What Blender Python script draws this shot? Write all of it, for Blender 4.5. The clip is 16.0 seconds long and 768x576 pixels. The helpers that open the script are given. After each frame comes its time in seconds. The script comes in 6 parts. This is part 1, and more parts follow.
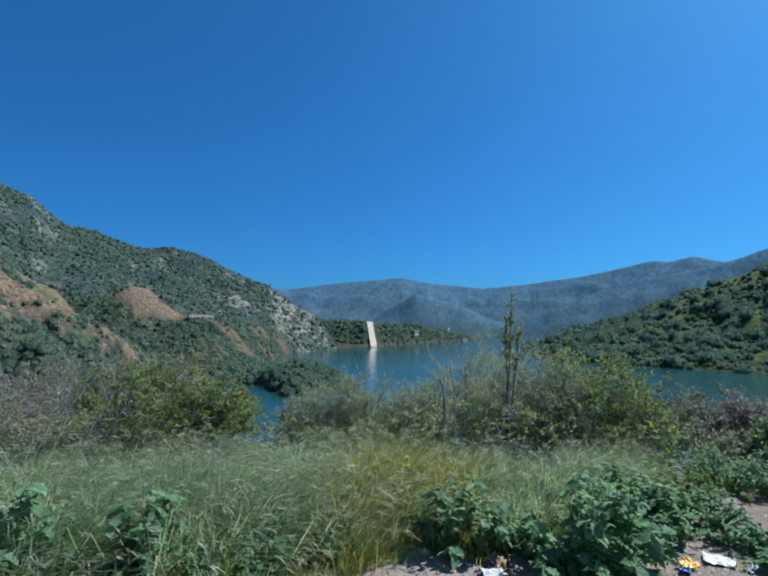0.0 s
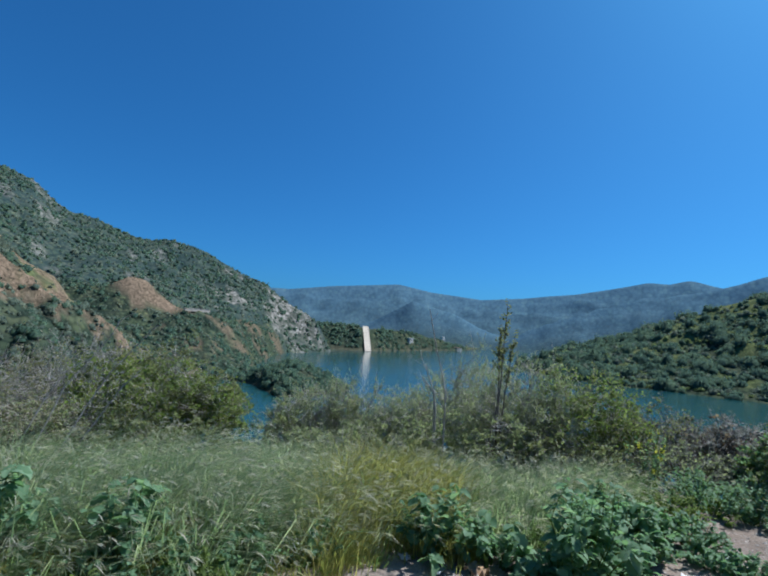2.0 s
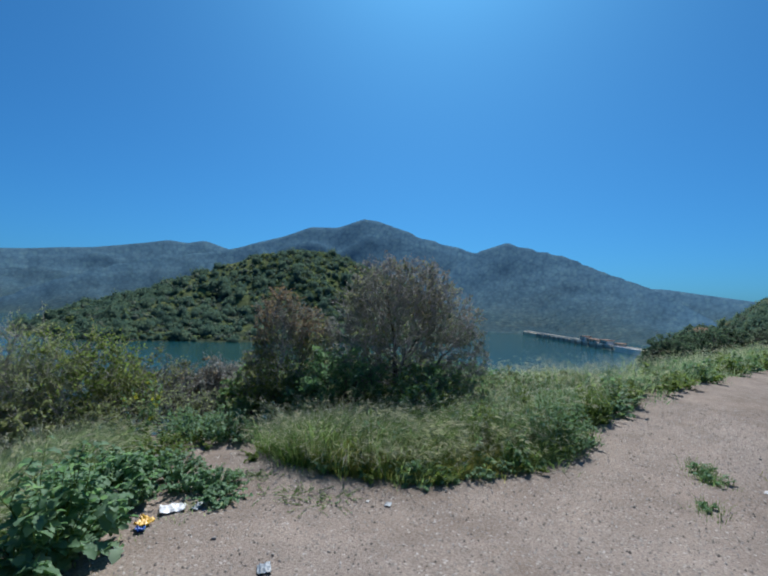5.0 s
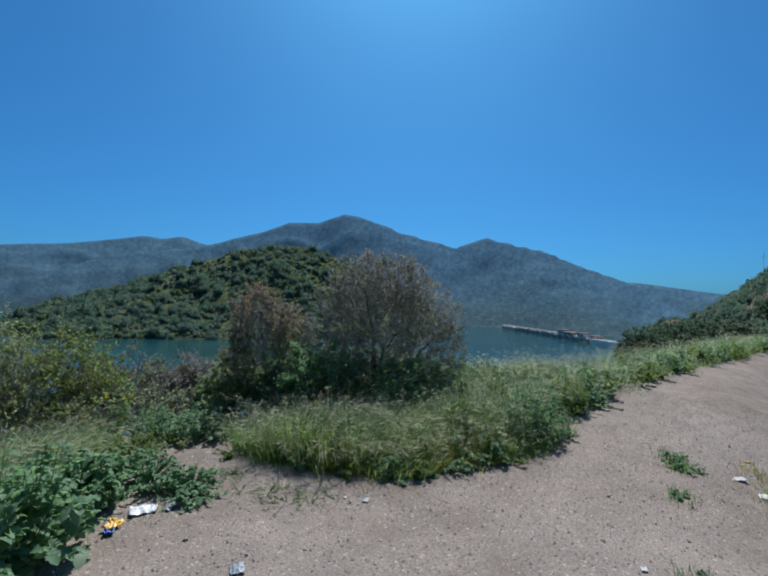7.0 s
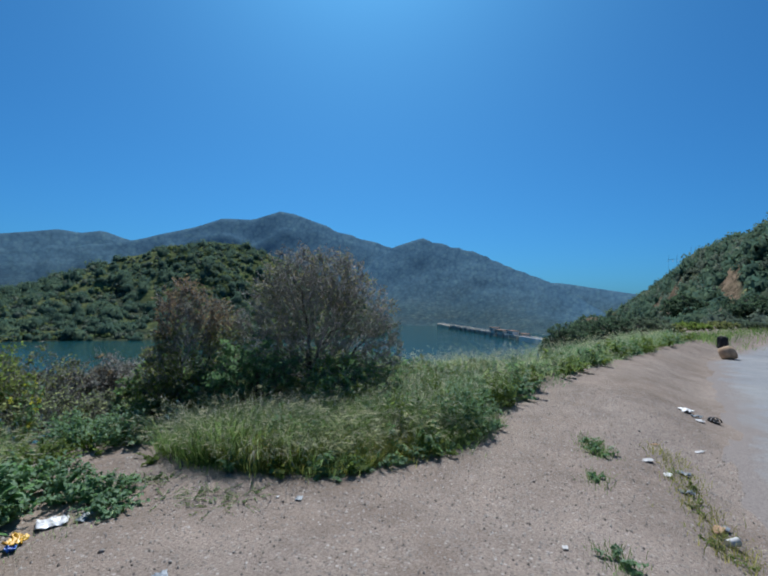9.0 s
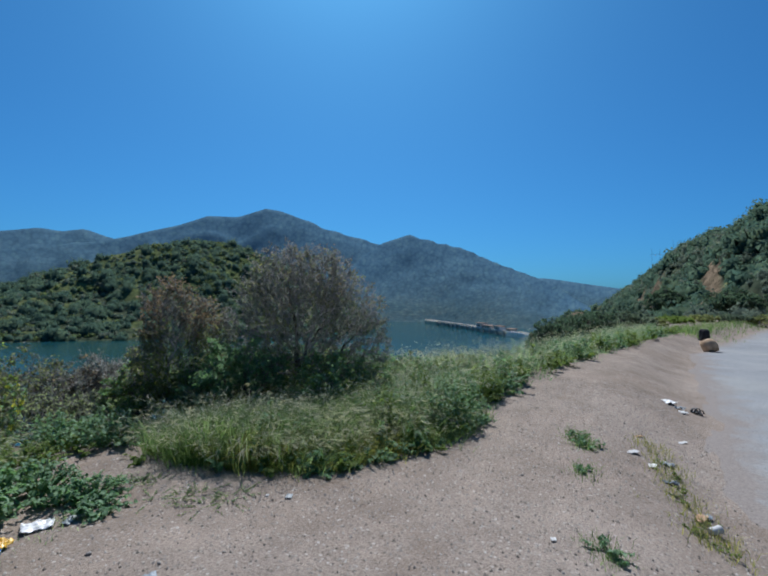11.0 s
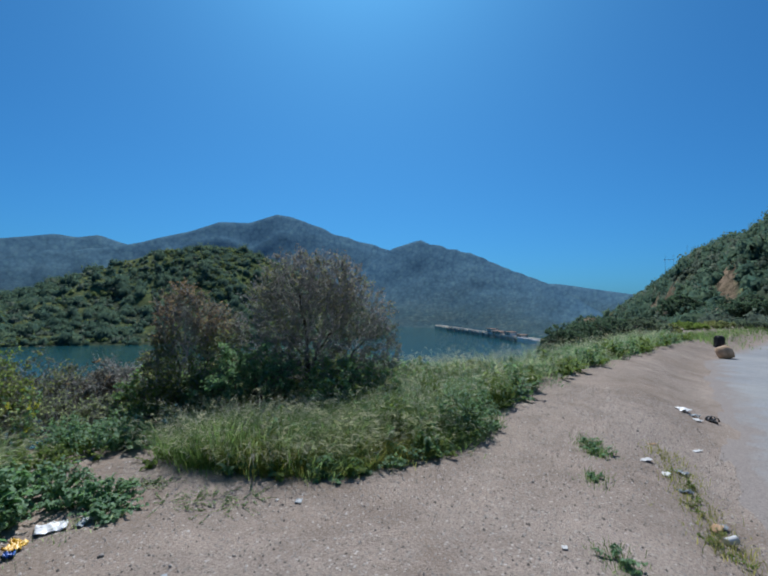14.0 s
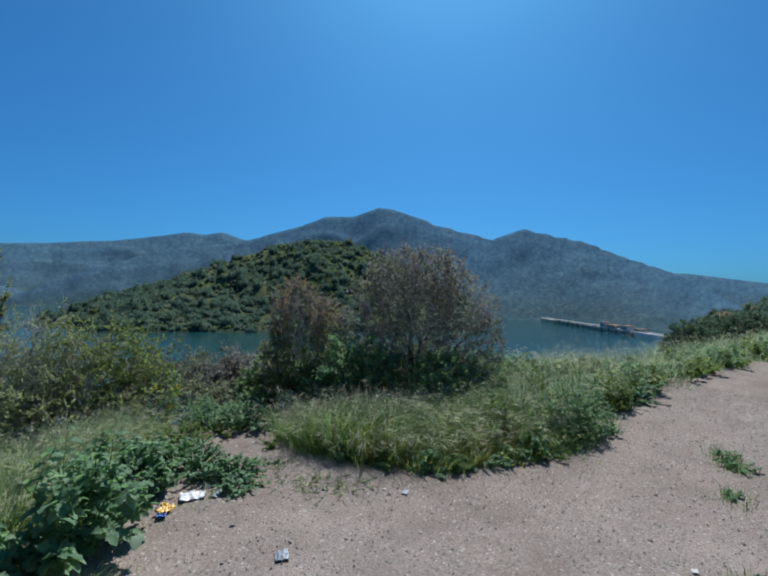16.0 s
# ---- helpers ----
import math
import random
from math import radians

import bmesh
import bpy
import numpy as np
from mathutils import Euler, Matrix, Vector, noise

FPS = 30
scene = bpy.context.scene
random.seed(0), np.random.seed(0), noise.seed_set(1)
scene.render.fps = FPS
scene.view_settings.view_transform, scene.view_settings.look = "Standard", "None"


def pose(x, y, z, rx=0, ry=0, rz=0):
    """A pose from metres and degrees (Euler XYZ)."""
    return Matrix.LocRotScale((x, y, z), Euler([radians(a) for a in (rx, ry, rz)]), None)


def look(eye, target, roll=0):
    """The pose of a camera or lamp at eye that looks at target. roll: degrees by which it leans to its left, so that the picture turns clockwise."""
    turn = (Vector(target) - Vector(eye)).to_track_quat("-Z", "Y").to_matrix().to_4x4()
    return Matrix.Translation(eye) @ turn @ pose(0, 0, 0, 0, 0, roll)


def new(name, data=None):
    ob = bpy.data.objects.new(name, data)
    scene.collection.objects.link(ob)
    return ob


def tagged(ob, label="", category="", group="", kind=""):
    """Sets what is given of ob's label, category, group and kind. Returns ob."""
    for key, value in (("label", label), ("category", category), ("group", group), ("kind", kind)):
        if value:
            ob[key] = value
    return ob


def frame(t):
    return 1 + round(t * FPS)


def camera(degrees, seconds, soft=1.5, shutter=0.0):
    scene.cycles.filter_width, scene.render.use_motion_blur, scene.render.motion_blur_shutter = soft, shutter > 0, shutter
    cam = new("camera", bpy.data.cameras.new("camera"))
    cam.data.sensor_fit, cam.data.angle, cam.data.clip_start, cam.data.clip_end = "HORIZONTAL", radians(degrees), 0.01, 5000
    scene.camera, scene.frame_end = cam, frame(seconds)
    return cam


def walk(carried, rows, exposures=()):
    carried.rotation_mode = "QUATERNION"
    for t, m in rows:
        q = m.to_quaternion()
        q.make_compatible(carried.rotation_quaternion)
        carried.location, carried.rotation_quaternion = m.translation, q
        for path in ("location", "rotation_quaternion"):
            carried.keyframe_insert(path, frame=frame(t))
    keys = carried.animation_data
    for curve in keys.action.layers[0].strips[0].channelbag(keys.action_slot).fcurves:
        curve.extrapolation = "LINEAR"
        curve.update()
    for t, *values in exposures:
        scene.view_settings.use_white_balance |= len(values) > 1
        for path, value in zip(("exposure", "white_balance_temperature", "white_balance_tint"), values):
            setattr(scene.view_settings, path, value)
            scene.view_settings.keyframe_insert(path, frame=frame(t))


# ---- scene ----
cam = camera(79.06, 16.0, 2.1)
# seconds, then x, y, z and the yaw, pitch and roll of the hand-held camera
PATH = [
    (0.0, pose(-0.000, 0.000, 1.600, 94.35, -0.11, -0.80)),
    (0.5, pose(-0.007, 0.037, 1.593, 95.63, -0.98, 7.84)),
    (1.0, pose(-0.013, 0.038, 1.585, 96.46, -1.64, 6.58)),
    (1.5, pose(-0.019, 0.028, 1.588, 95.52, -2.22, 5.68)),
    (2.0, pose(0.006, -0.028, 1.589, 95.05, -3.57, -1.34)),
    (2.5, pose(0.043, 0.020, 1.602, 93.64, -4.11, -20.24)),
    (3.0, pose(0.116, 0.034, 1.608, 92.91, -5.35, -31.63)),
    (3.5, pose(0.097, 0.027, 1.594, 91.49, -4.80, -34.87)),
    (4.0, pose(0.052, 0.013, 1.571, 87.97, -7.88, -40.35)),
    (4.5, pose(0.191, -0.064, 1.555, 91.72, -4.65, -51.08)),
    (5.0, pose(0.216, -0.051, 1.579, 92.29, -1.76, -55.89)),
    (7.5, pose(0.300, -0.059, 1.558, 91.43, -1.19, -59.95)),
    (8.0, pose(0.317, -0.053, 1.540, 91.38, -1.30, -65.09)),
    (8.5, pose(0.305, -0.059, 1.536, 91.62, -1.41, -66.38)),
    (9.0, pose(0.300, -0.059, 1.533, 91.83, -1.28, -66.00)),
    (9.5, pose(0.300, -0.053, 1.532, 91.39, -1.40, -66.82)),
    (12.0, pose(0.296, -0.055, 1.533, 91.73, -0.54, -67.63)),
    (12.5, pose(0.290, -0.055, 1.529, 92.00, -0.79, -67.46)),
    (13.0, pose(0.280, -0.057, 1.533, 92.13, -1.05, -66.88)),
    (13.5, pose(0.283, -0.062, 1.530, 92.33, -0.89, -66.17)),
    (14.0, pose(0.290, -0.061, 1.531, 92.11, -0.82, -66.28)),
    (14.5, pose(0.290, -0.062, 1.531, 91.93, -0.83, -65.91)),
    (15.0, pose(0.287, -0.061, 1.536, 91.77, -0.81, -66.13)),
    (15.5, pose(0.296, -0.061, 1.529, 92.38, -0.29, -66.43)),
    (16.0, pose(0.259, -0.046, 1.575, 90.84, -0.96, -53.87)),
]
walk(cam, PATH, exposures=[(0.0, 0.38, 5500, 8.0), (1.5, 0.40, 5500, 8.0), (3.0, 0.36, 5800, 8.0), (4.5, 0.24, 5800, 8.0), (7.5, 0.13, 5750, 8.0), (16.0, 0.13, 5750, 8.0)])

# ---------------------------------------------------------------- light
SUN_AZ, SUN_EL = 62.0, 52.0          # degrees clockwise from +y, and above the horizon
world = bpy.data.worlds.new("sky")
scene.world = world
world.use_nodes = True
wn = world.node_tree
sky = wn.nodes.new("ShaderNodeTexSky")
sky.sky_type = "NISHITA"
sky.sun_disc = False
sky.sun_elevation, sky.sun_rotation = radians(SUN_EL), radians(SUN_AZ)
sky.altitude, sky.air_density, sky.dust_density, sky.ozone_density = 900, 0.9, 2.8, 1.9
wn.nodes["Background"].inputs["Strength"].default_value = 0.095
tint = wn.nodes.new("ShaderNodeMix")       # the deep blue of a dry, clear day
tint.data_type, tint.blend_type = "RGBA", "MULTIPLY"
tint.inputs[0].default_value = 1.0
tint.inputs[7].default_value = (0.228, 0.655, 1.035, 1.0)
even = wn.nodes.new("ShaderNodeGamma")
even.inputs[1].default_value = 0.88
wn.links.new(sky.outputs[0], even.inputs[0])
wn.links.new(even.outputs[0], tint.inputs[6])
wn.links.new(tint.outputs[2], wn.nodes["Background"].inputs["Color"])
sun_dir = Vector((math.sin(radians(SUN_AZ)) * math.cos(radians(SUN_EL)),
                  math.cos(radians(SUN_AZ)) * math.cos(radians(SUN_EL)), math.sin(radians(SUN_EL))))
lamp = bpy.data.lights.new("sun", "SUN")
lamp.energy, lamp.angle, lamp.color = 5.0, radians(0.53), (1.0, 0.93, 0.84)
new("sun", lamp).matrix_world = look(sun_dir * 50, (0, 0, 0))

LAKE = -38.4                          # the water lies about forty metres under the eye
EYE = 1.6


# ---------------------------------------------------------------- materials
def material(name):
    m = bpy.data.materials.new(name)
    m.use_nodes = True
    t = m.node_tree
    t.nodes.clear()
    return m, t


def node(t, kind, links=(), **values):
    n = t.nodes.new(kind)
    for k, v in values.items():
        if k == "data_type":
            n.data_type = v
        elif k == "blend_type":
            n.blend_type = v
        elif k == "operation":
            n.operation = v
        elif k == "attribute_name" and kind == "ShaderNodeAttribute":
            n.attribute_name = v
    for slot, src in links:
        if isinstance(src, (int, float, tuple)):
            n.inputs[slot].default_value = src
        else:
            t.links.new(src, n.inputs[slot])
    return n


def ramp(t, fac, stops):
    r = t.nodes.new("ShaderNodeValToRGB")
    e = r.color_ramp.elements
    while len(e) < len(stops):
        e.new(0.5)
    for el, (p, c) in zip(e, stops):
        el.position, el.color = p, (*c, 1.0)
    t.links.new(fac, r.inputs[0])
    return r.outputs[0]


def noise_tex(t, scale, detail=4.0, rough=0.6, vec=None, distort=0.0):
    n = t.nodes.new("ShaderNodeTexNoise")
    n.inputs["Scale"].default_value = scale
    n.inputs["Detail"].default_value = detail
    n.inputs["Roughness"].default_value = rough
    n.inputs["Distortion"].default_value = distort
    if vec is not None:
        t.links.new(vec, n.inputs["Vector"])
    return n.outputs["Fac"]


def mix(t, fac, a, b, mode="MIX"):
    n = t.nodes.new("ShaderNodeMix")
    n.data_type, n.blend_type = "RGBA", mode
    for slot, src in ((0, fac), (6, a), (7, b)):
        if isinstance(src, (int, float)):
            n.inputs[slot].default_value = src
        elif isinstance(src, tuple):
            n.inputs[slot].default_value = (*src, 1.0)
        else:
            t.links.new(src, n.inputs[slot])
    return n.outputs[2]


def bsdf(t, color, rough=0.8, bump=None, strength=0.3, distance=0.02, metallic=0.0, spec=0.3):
    p = t.nodes.new("ShaderNodeBsdfPrincipled")
    if isinstance(color, tuple):
        p.inputs["Base Color"].default_value = (*color, 1.0)
    else:
        t.links.new(color, p.inputs["Base Color"])
    if isinstance(rough, float):
        p.inputs["Roughness"].default_value = rough
    else:
        t.links.new(rough, p.inputs["Roughness"])
    p.inputs["Metallic"].default_value = metallic
    p.inputs["Specular IOR Level"].default_value = spec
    if bump is not None:
        b = t.nodes.new("ShaderNodeBump")
        b.inputs["Strength"].default_value, b.inputs["Distance"].default_value = strength, distance
        t.links.new(bump, b.inputs["Height"])
        t.links.new(b.outputs[0], p.inputs["Normal"])
    return p


def finish(m, t, shader):
    o = t.nodes.new("ShaderNodeOutputMaterial")
    t.links.new(shader.outputs[0], o.inputs[0])
    return m


def leaf_material(name, stops, translucent=0.45, rough=0.55, spec=0.35, through_leaf=(1.15, 1.2, 0.85)):
    """Leaves: colour varies leaf by leaf, and light comes through from behind."""
    m, t = material(name)
    geo = t.nodes.new("ShaderNodeNewGeometry")
    pos = t.nodes.new("ShaderNodeTexCoord")
    big = noise_tex(t, 1.3, 2.0, 0.5, pos.outputs["Object"])
    s = node(t, "ShaderNodeMath", [(0, geo.outputs["Random Per Island"]), (1, 0.65)], operation="MULTIPLY")
    s2 = node(t, "ShaderNodeMath", [(0, big), (1, 0.5), (2, -0.08)], operation="MULTIPLY_ADD")
    s3 = node(t, "ShaderNodeMath", [(0, s.outputs[0]), (1, s2.outputs[0])], operation="ADD")
    c = ramp(t, s3.outputs[0], stops)
    p = bsdf(t, c, rough, spec=spec)
    tr = t.nodes.new("ShaderNodeBsdfTranslucent")
    warm = mix(t, 1.0, c, through_leaf, "MULTIPLY")
    t.links.new(warm, tr.inputs["Color"])
    x = t.nodes.new("ShaderNodeMixShader")
    x.inputs[0].default_value = translucent
    t.links.new(p.outputs[0], x.inputs[1])
    t.links.new(tr.outputs[0], x.inputs[2])
    return finish(m, t, x)


def plain_material(name, a, b, scale, rough=0.8, bump=0.3, distance=0.01, metallic=0.0, detail=6.0, spec=0.3):
    m, t = material(name)
    pos = t.nodes.new("ShaderNodeTexCoord")
    n1 = noise_tex(t, scale, detail, 0.65, pos.outputs["Object"])
    n2 = noise_tex(t, scale * 0.17, 3.0, 0.5, pos.outputs["Object"])
    f = node(t, "ShaderNodeMath", [(0, n1), (1, n2)], operation="MULTIPLY")
    c = ramp(t, f.outputs[0], [(0.12, a), (0.42, b)])
    return finish(m, t, bsdf(t, c, rough, n1, bump, distance, metallic, spec))


def ground_material():
    """Dry pale dirt by the road, brush and grass on the slopes, bare ochre and grey rock where the hill is cut."""
    m, t = material("ground_earth")
    pos = t.nodes.new("ShaderNodeTexCoord").outputs["Object"]
    def attr(name):
        return node(t, "ShaderNodeAttribute", attribute_name=name).outputs["Fac"]
    # dirt
    fine = noise_tex(t, 55.0, 6.0, 0.75, pos)
    mid = noise_tex(t, 2.2, 5.0, 0.6, pos)
    wide = noise_tex(t, 0.45, 3.0, 0.5, pos)
    d1 = ramp(t, fine, [(0.3, (0.185, 0.157, 0.140)), (0.52, (0.318, 0.277, 0.250)), (0.75, (0.455, 0.414, 0.383))])
    d2 = ramp(t, mid, [(0.3, (0.80, 0.77, 0.75)), (0.48, (0.90, 0.88, 0.86)), (0.7, (1.03, 1.0, 0.97))])
    d3 = ramp(t, wide, [(0.35, (0.86, 0.84, 0.82)), (0.65, (1.0, 1.0, 1.0))])
    dirt = mix(t, 1.0, mix(t, 1.0, d1, d2, "MULTIPLY"), d3, "MULTIPLY")
    # small stones pressed into the dirt, and trodden darker patches
    grit = t.nodes.new("ShaderNodeTexVoronoi")
    grit.inputs["Scale"].default_value = 38.0
    t.links.new(pos, grit.inputs["Vector"])
    pick = node(t, "ShaderNodeSeparateColor", [(0, grit.outputs["Color"])])
    chosen = ramp(t, pick.outputs[0], [(0.62, (0, 0, 0)), (0.66, (1, 1, 1))])
    round_ = ramp(t, grit.outputs["Distance"], [(0.30, (1, 1, 1)), (0.45, (0, 0, 0))])
    stones = mix(t, 1.0, chosen, round_, "MULTIPLY")
    dirt = mix(t, stones, dirt, ramp(t, pick.outputs[1], [(0.0, (0.13, 0.115, 0.105)), (0.5, (0.25, 0.228, 0.210)), (1.0, (0.43, 0.40, 0.375))]))
    trodden = ramp(t, noise_tex(t, 0.8, 7.0, 0.72, pos, 0.5), [(0.34, (0.80, 0.75, 0.69)), (0.47, (0.97, 0.95, 0.91)), (0.6, (1.06, 1.03, 0.98))])
    dirt = mix(t, 1.0, dirt, trodden, "MULTIPLY")
    # brushy slopes
    b1 = noise_tex(t, 0.09, 6.0, 0.7, pos)
    b2 = noise_tex(t, 0.012, 4.0, 0.6, pos)
    g1 = ramp(t, b1, [(0.36, (0.038, 0.056, 0.042)), (0.5, (0.066, 0.086, 0.061)), (0.64, (0.108, 0.118, 0.082))])
    g2 = ramp(t, b2, [(0.4, (0.75, 0.82, 0.8)), (0.62, (1.15, 1.1, 0.95))])
    brush = mix(t, 1.0, g1, g2, "MULTIPLY")
    # rounded canopies of the chaparral, seen as cells; shade between painted as darker edges
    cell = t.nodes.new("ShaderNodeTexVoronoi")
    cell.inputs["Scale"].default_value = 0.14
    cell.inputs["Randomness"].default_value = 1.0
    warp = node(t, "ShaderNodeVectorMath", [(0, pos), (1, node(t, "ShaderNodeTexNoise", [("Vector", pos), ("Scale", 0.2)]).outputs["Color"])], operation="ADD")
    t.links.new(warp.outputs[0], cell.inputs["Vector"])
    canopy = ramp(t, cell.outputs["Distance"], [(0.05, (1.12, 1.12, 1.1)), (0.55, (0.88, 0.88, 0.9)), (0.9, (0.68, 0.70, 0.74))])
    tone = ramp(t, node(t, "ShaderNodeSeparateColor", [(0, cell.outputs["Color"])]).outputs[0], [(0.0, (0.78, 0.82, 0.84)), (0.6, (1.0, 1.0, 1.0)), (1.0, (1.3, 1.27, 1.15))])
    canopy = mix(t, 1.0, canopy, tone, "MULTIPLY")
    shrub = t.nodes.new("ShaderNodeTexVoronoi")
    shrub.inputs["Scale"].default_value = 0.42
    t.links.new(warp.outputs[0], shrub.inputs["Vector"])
    # smaller shrubs: shade in their gaps painted in by distance from the middle
    shrub_shade = ramp(t, shrub.outputs["Distance"], [(0.1, (1.15, 1.13, 1.05)), (0.5, (0.85, 0.86, 0.88)), (0.85, (0.5, 0.52, 0.55))])
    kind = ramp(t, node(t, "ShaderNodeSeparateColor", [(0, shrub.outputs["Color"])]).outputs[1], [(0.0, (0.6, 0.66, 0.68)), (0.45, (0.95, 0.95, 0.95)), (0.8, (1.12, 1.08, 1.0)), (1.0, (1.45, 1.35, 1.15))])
    shrub_shade = mix(t, 1.0, shrub_shade, kind, "MULTIPLY")
    # bare rock
    r1 = noise_tex(t, 0.5, 9.0, 0.78, pos, 0.8)
    ochre = ramp(t, r1, [(0.37, (0.050, 0.044, 0.032)), (0.48, (0.142, 0.106, 0.072)), (0.63, (0.30, 0.222, 0.155))])
    r2 = noise_tex(t, 0.10, 9.0, 0.75, pos, 0.6)
    grey = ramp(t, r2, [(0.40, (0.045, 0.060, 0.042)), (0.50, (0.14, 0.135, 0.115)), (0.60, (0.38, 0.35, 0.31))])
    grass = mix(t, 0.5, ramp(t, b1, [(0.35, (0.074, 0.096, 0.040)), (0.6, (0.150, 0.170, 0.072))]), shrub_shade, "MULTIPLY")
    # far slopes: bluish distance haze painted into the foliage colour
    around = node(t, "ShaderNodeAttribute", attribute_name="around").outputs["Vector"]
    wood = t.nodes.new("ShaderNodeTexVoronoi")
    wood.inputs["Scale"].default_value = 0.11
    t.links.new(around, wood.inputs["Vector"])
    # shade between far treetops painted as darker cell rims
    crown_shade = ramp(t, wood.outputs["Distance"], [(0.05, (1.08, 1.08, 1.05)), (0.5, (0.98, 0.98, 0.99)), (0.95, (0.74, 0.77, 0.81))])
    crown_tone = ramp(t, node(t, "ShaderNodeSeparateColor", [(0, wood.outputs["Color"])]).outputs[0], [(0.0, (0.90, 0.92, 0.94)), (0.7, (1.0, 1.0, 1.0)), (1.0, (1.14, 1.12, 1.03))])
    haze_blue = ramp(t, noise_tex(t, 0.05, 6.0, 0.70, around), [(0.32, (0.062, 0.117, 0.167)), (0.5, (0.074, 0.136, 0.188)), (0.68, (0.090, 0.155, 0.202))])
    brush = mix(t, 1.0, brush, shrub_shade, "MULTIPLY")
    haze_blue = mix(t, 1.0, mix(t, 1.0, haze_blue, crown_shade, "MULTIPLY"), crown_tone, "MULTIPLY")
    brush = mix(t, attr("range"), brush, haze_blue)
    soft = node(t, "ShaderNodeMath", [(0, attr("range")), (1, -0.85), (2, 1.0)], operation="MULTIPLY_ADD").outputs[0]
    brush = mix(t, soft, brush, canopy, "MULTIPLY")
    c = mix(t, attr("meadow"), brush, grass)
    c = mix(t, attr("stone"), c, grey)
    c = mix(t, attr("soil"), c, ochre)
    c = mix(t, attr("dirt"), c, dirt)
    bm_far = node(t, "ShaderNodeMath", [(0, cell.outputs["Distance"]), (1, -60.0)], operation="MULTIPLY").outputs[0]
    bm_near = node(t, "ShaderNodeMath", [(0, shrub.outputs["Distance"]), (1, -38.0), (2, bm_far)], operation="MULTIPLY_ADD").outputs[0]
    crag = node(t, "ShaderNodeMath", [(0, r1), (1, 90.0)], operation="MULTIPLY").outputs[0]
    bare = node(t, "ShaderNodeMath", [(0, attr("soil")), (1, attr("stone"))], operation="MAXIMUM").outputs[0]
    bm_far = node(t, "ShaderNodeMix", [(0, bare), (2, bm_near), (3, crag)], data_type="FLOAT").outputs[0]
    calm = node(t, "ShaderNodeMath", [(0, attr("range")), (1, -1.6), (2, 1.0)], operation="MULTIPLY_ADD").outputs[0]
    calm = node(t, "ShaderNodeMath", [(0, calm), (1, 0.0)], operation="MAXIMUM").outputs[0]
    bm_far = node(t, "ShaderNodeMath", [(0, bm_far), (1, calm)], operation="MULTIPLY").outputs[0]
    sel = node(t, "ShaderNodeMath", [(0, attr("dirt")), (1, -1.0), (2, 1.0)], operation="MULTIPLY_ADD").outputs[0]
    far_h = node(t, "ShaderNodeMath", [(0, bm_far), (1, sel)], operation="MULTIPLY").outputs[0]
    hgt = node(t, "ShaderNodeMath", [(0, far_h), (1, fine)], operation="ADD").outputs[0]
    return finish(m, t, bsdf(t, c, 1.0, hgt, 0.5, 0.02, spec=0.0))


def water_material():
    m, t = material("lake_water")
    pos = t.nodes.new("ShaderNodeTexCoord").outputs["Object"]
    n1 = noise_tex(t, 0.5, 6.0, 0.7, pos)
    n2 = noise_tex(t, 0.006, 3.0, 0.5, pos)
    c = ramp(t, n2, [(0.35, (0.014, 0.060, 0.058)), (0.65, (0.016, 0.066, 0.080))])
    r = ramp(t, n2, [(0.35, (0.05, 0.05, 0.05)), (0.65, (0.10, 0.10, 0.10))])
    p = bsdf(t, c, r, n1, 0.5, 0.24, spec=0.5)
    p.inputs["IOR"].default_value = 1.33
    return finish(m, t, p)


def asphalt_material():
    m, t = material("weathered_asphalt")
    pos = t.nodes.new("ShaderNodeTexCoord").outputs["Object"]
    fine = noise_tex(t, 40.0, 6.0, 0.8, pos)
    wide = noise_tex(t, 0.9, 6.0, 0.65, pos)
    patch = noise_tex(t, 0.25, 4.0, 0.6, pos, 1.0)
    a = ramp(t, fine, [(0.3, (0.170, 0.174, 0.180)), (0.7, (0.335, 0.340, 0.346))])
    b = ramp(t, wide, [(0.36, (0.88, 0.88, 0.88)), (0.6, (1.03, 1.02, 1.0))])
    c = ramp(t, patch, [(0.40, (0.90, 0.90, 0.91)), (0.5, (1.0, 1.0, 1.0)), (0.62, (1.04, 1.03, 1.0))])
    col = mix(t, 1.0, mix(t, 1.0, a, b, "MULTIPLY"), c, "MULTIPLY")
    drift = node(t, "ShaderNodeMath", [(0, noise_tex(t, 1.6, 6.0, 0.7, pos)), (1, node(t, "ShaderNodeAttribute", attribute_name="dust").outputs["Fac"])], operation="ADD").outputs[0]
    spread = ramp(t, drift, [(0.72, (0, 0, 0)), (1.25, (1, 1, 1))])
    col = mix(t, spread, col, ramp(t, fine, [(0.3, (0.150, 0.128, 0.114)), (0.7, (0.300, 0.263, 0.237))]))
    return finish(m, t, bsdf(t, col, 0.95, fine, 0.4, 0.006, spec=0.15))


GROUND, WATER, ASPHALT = ground_material(), water_material(), asphalt_material()


# ---------------------------------------------------------------- numbers into meshes
rng = np.random.default_rng(7)


def lattice(seed, n=512):
    return np.random.default_rng(seed).random((n, n))


TABLES = [lattice(s) for s in range(8)]


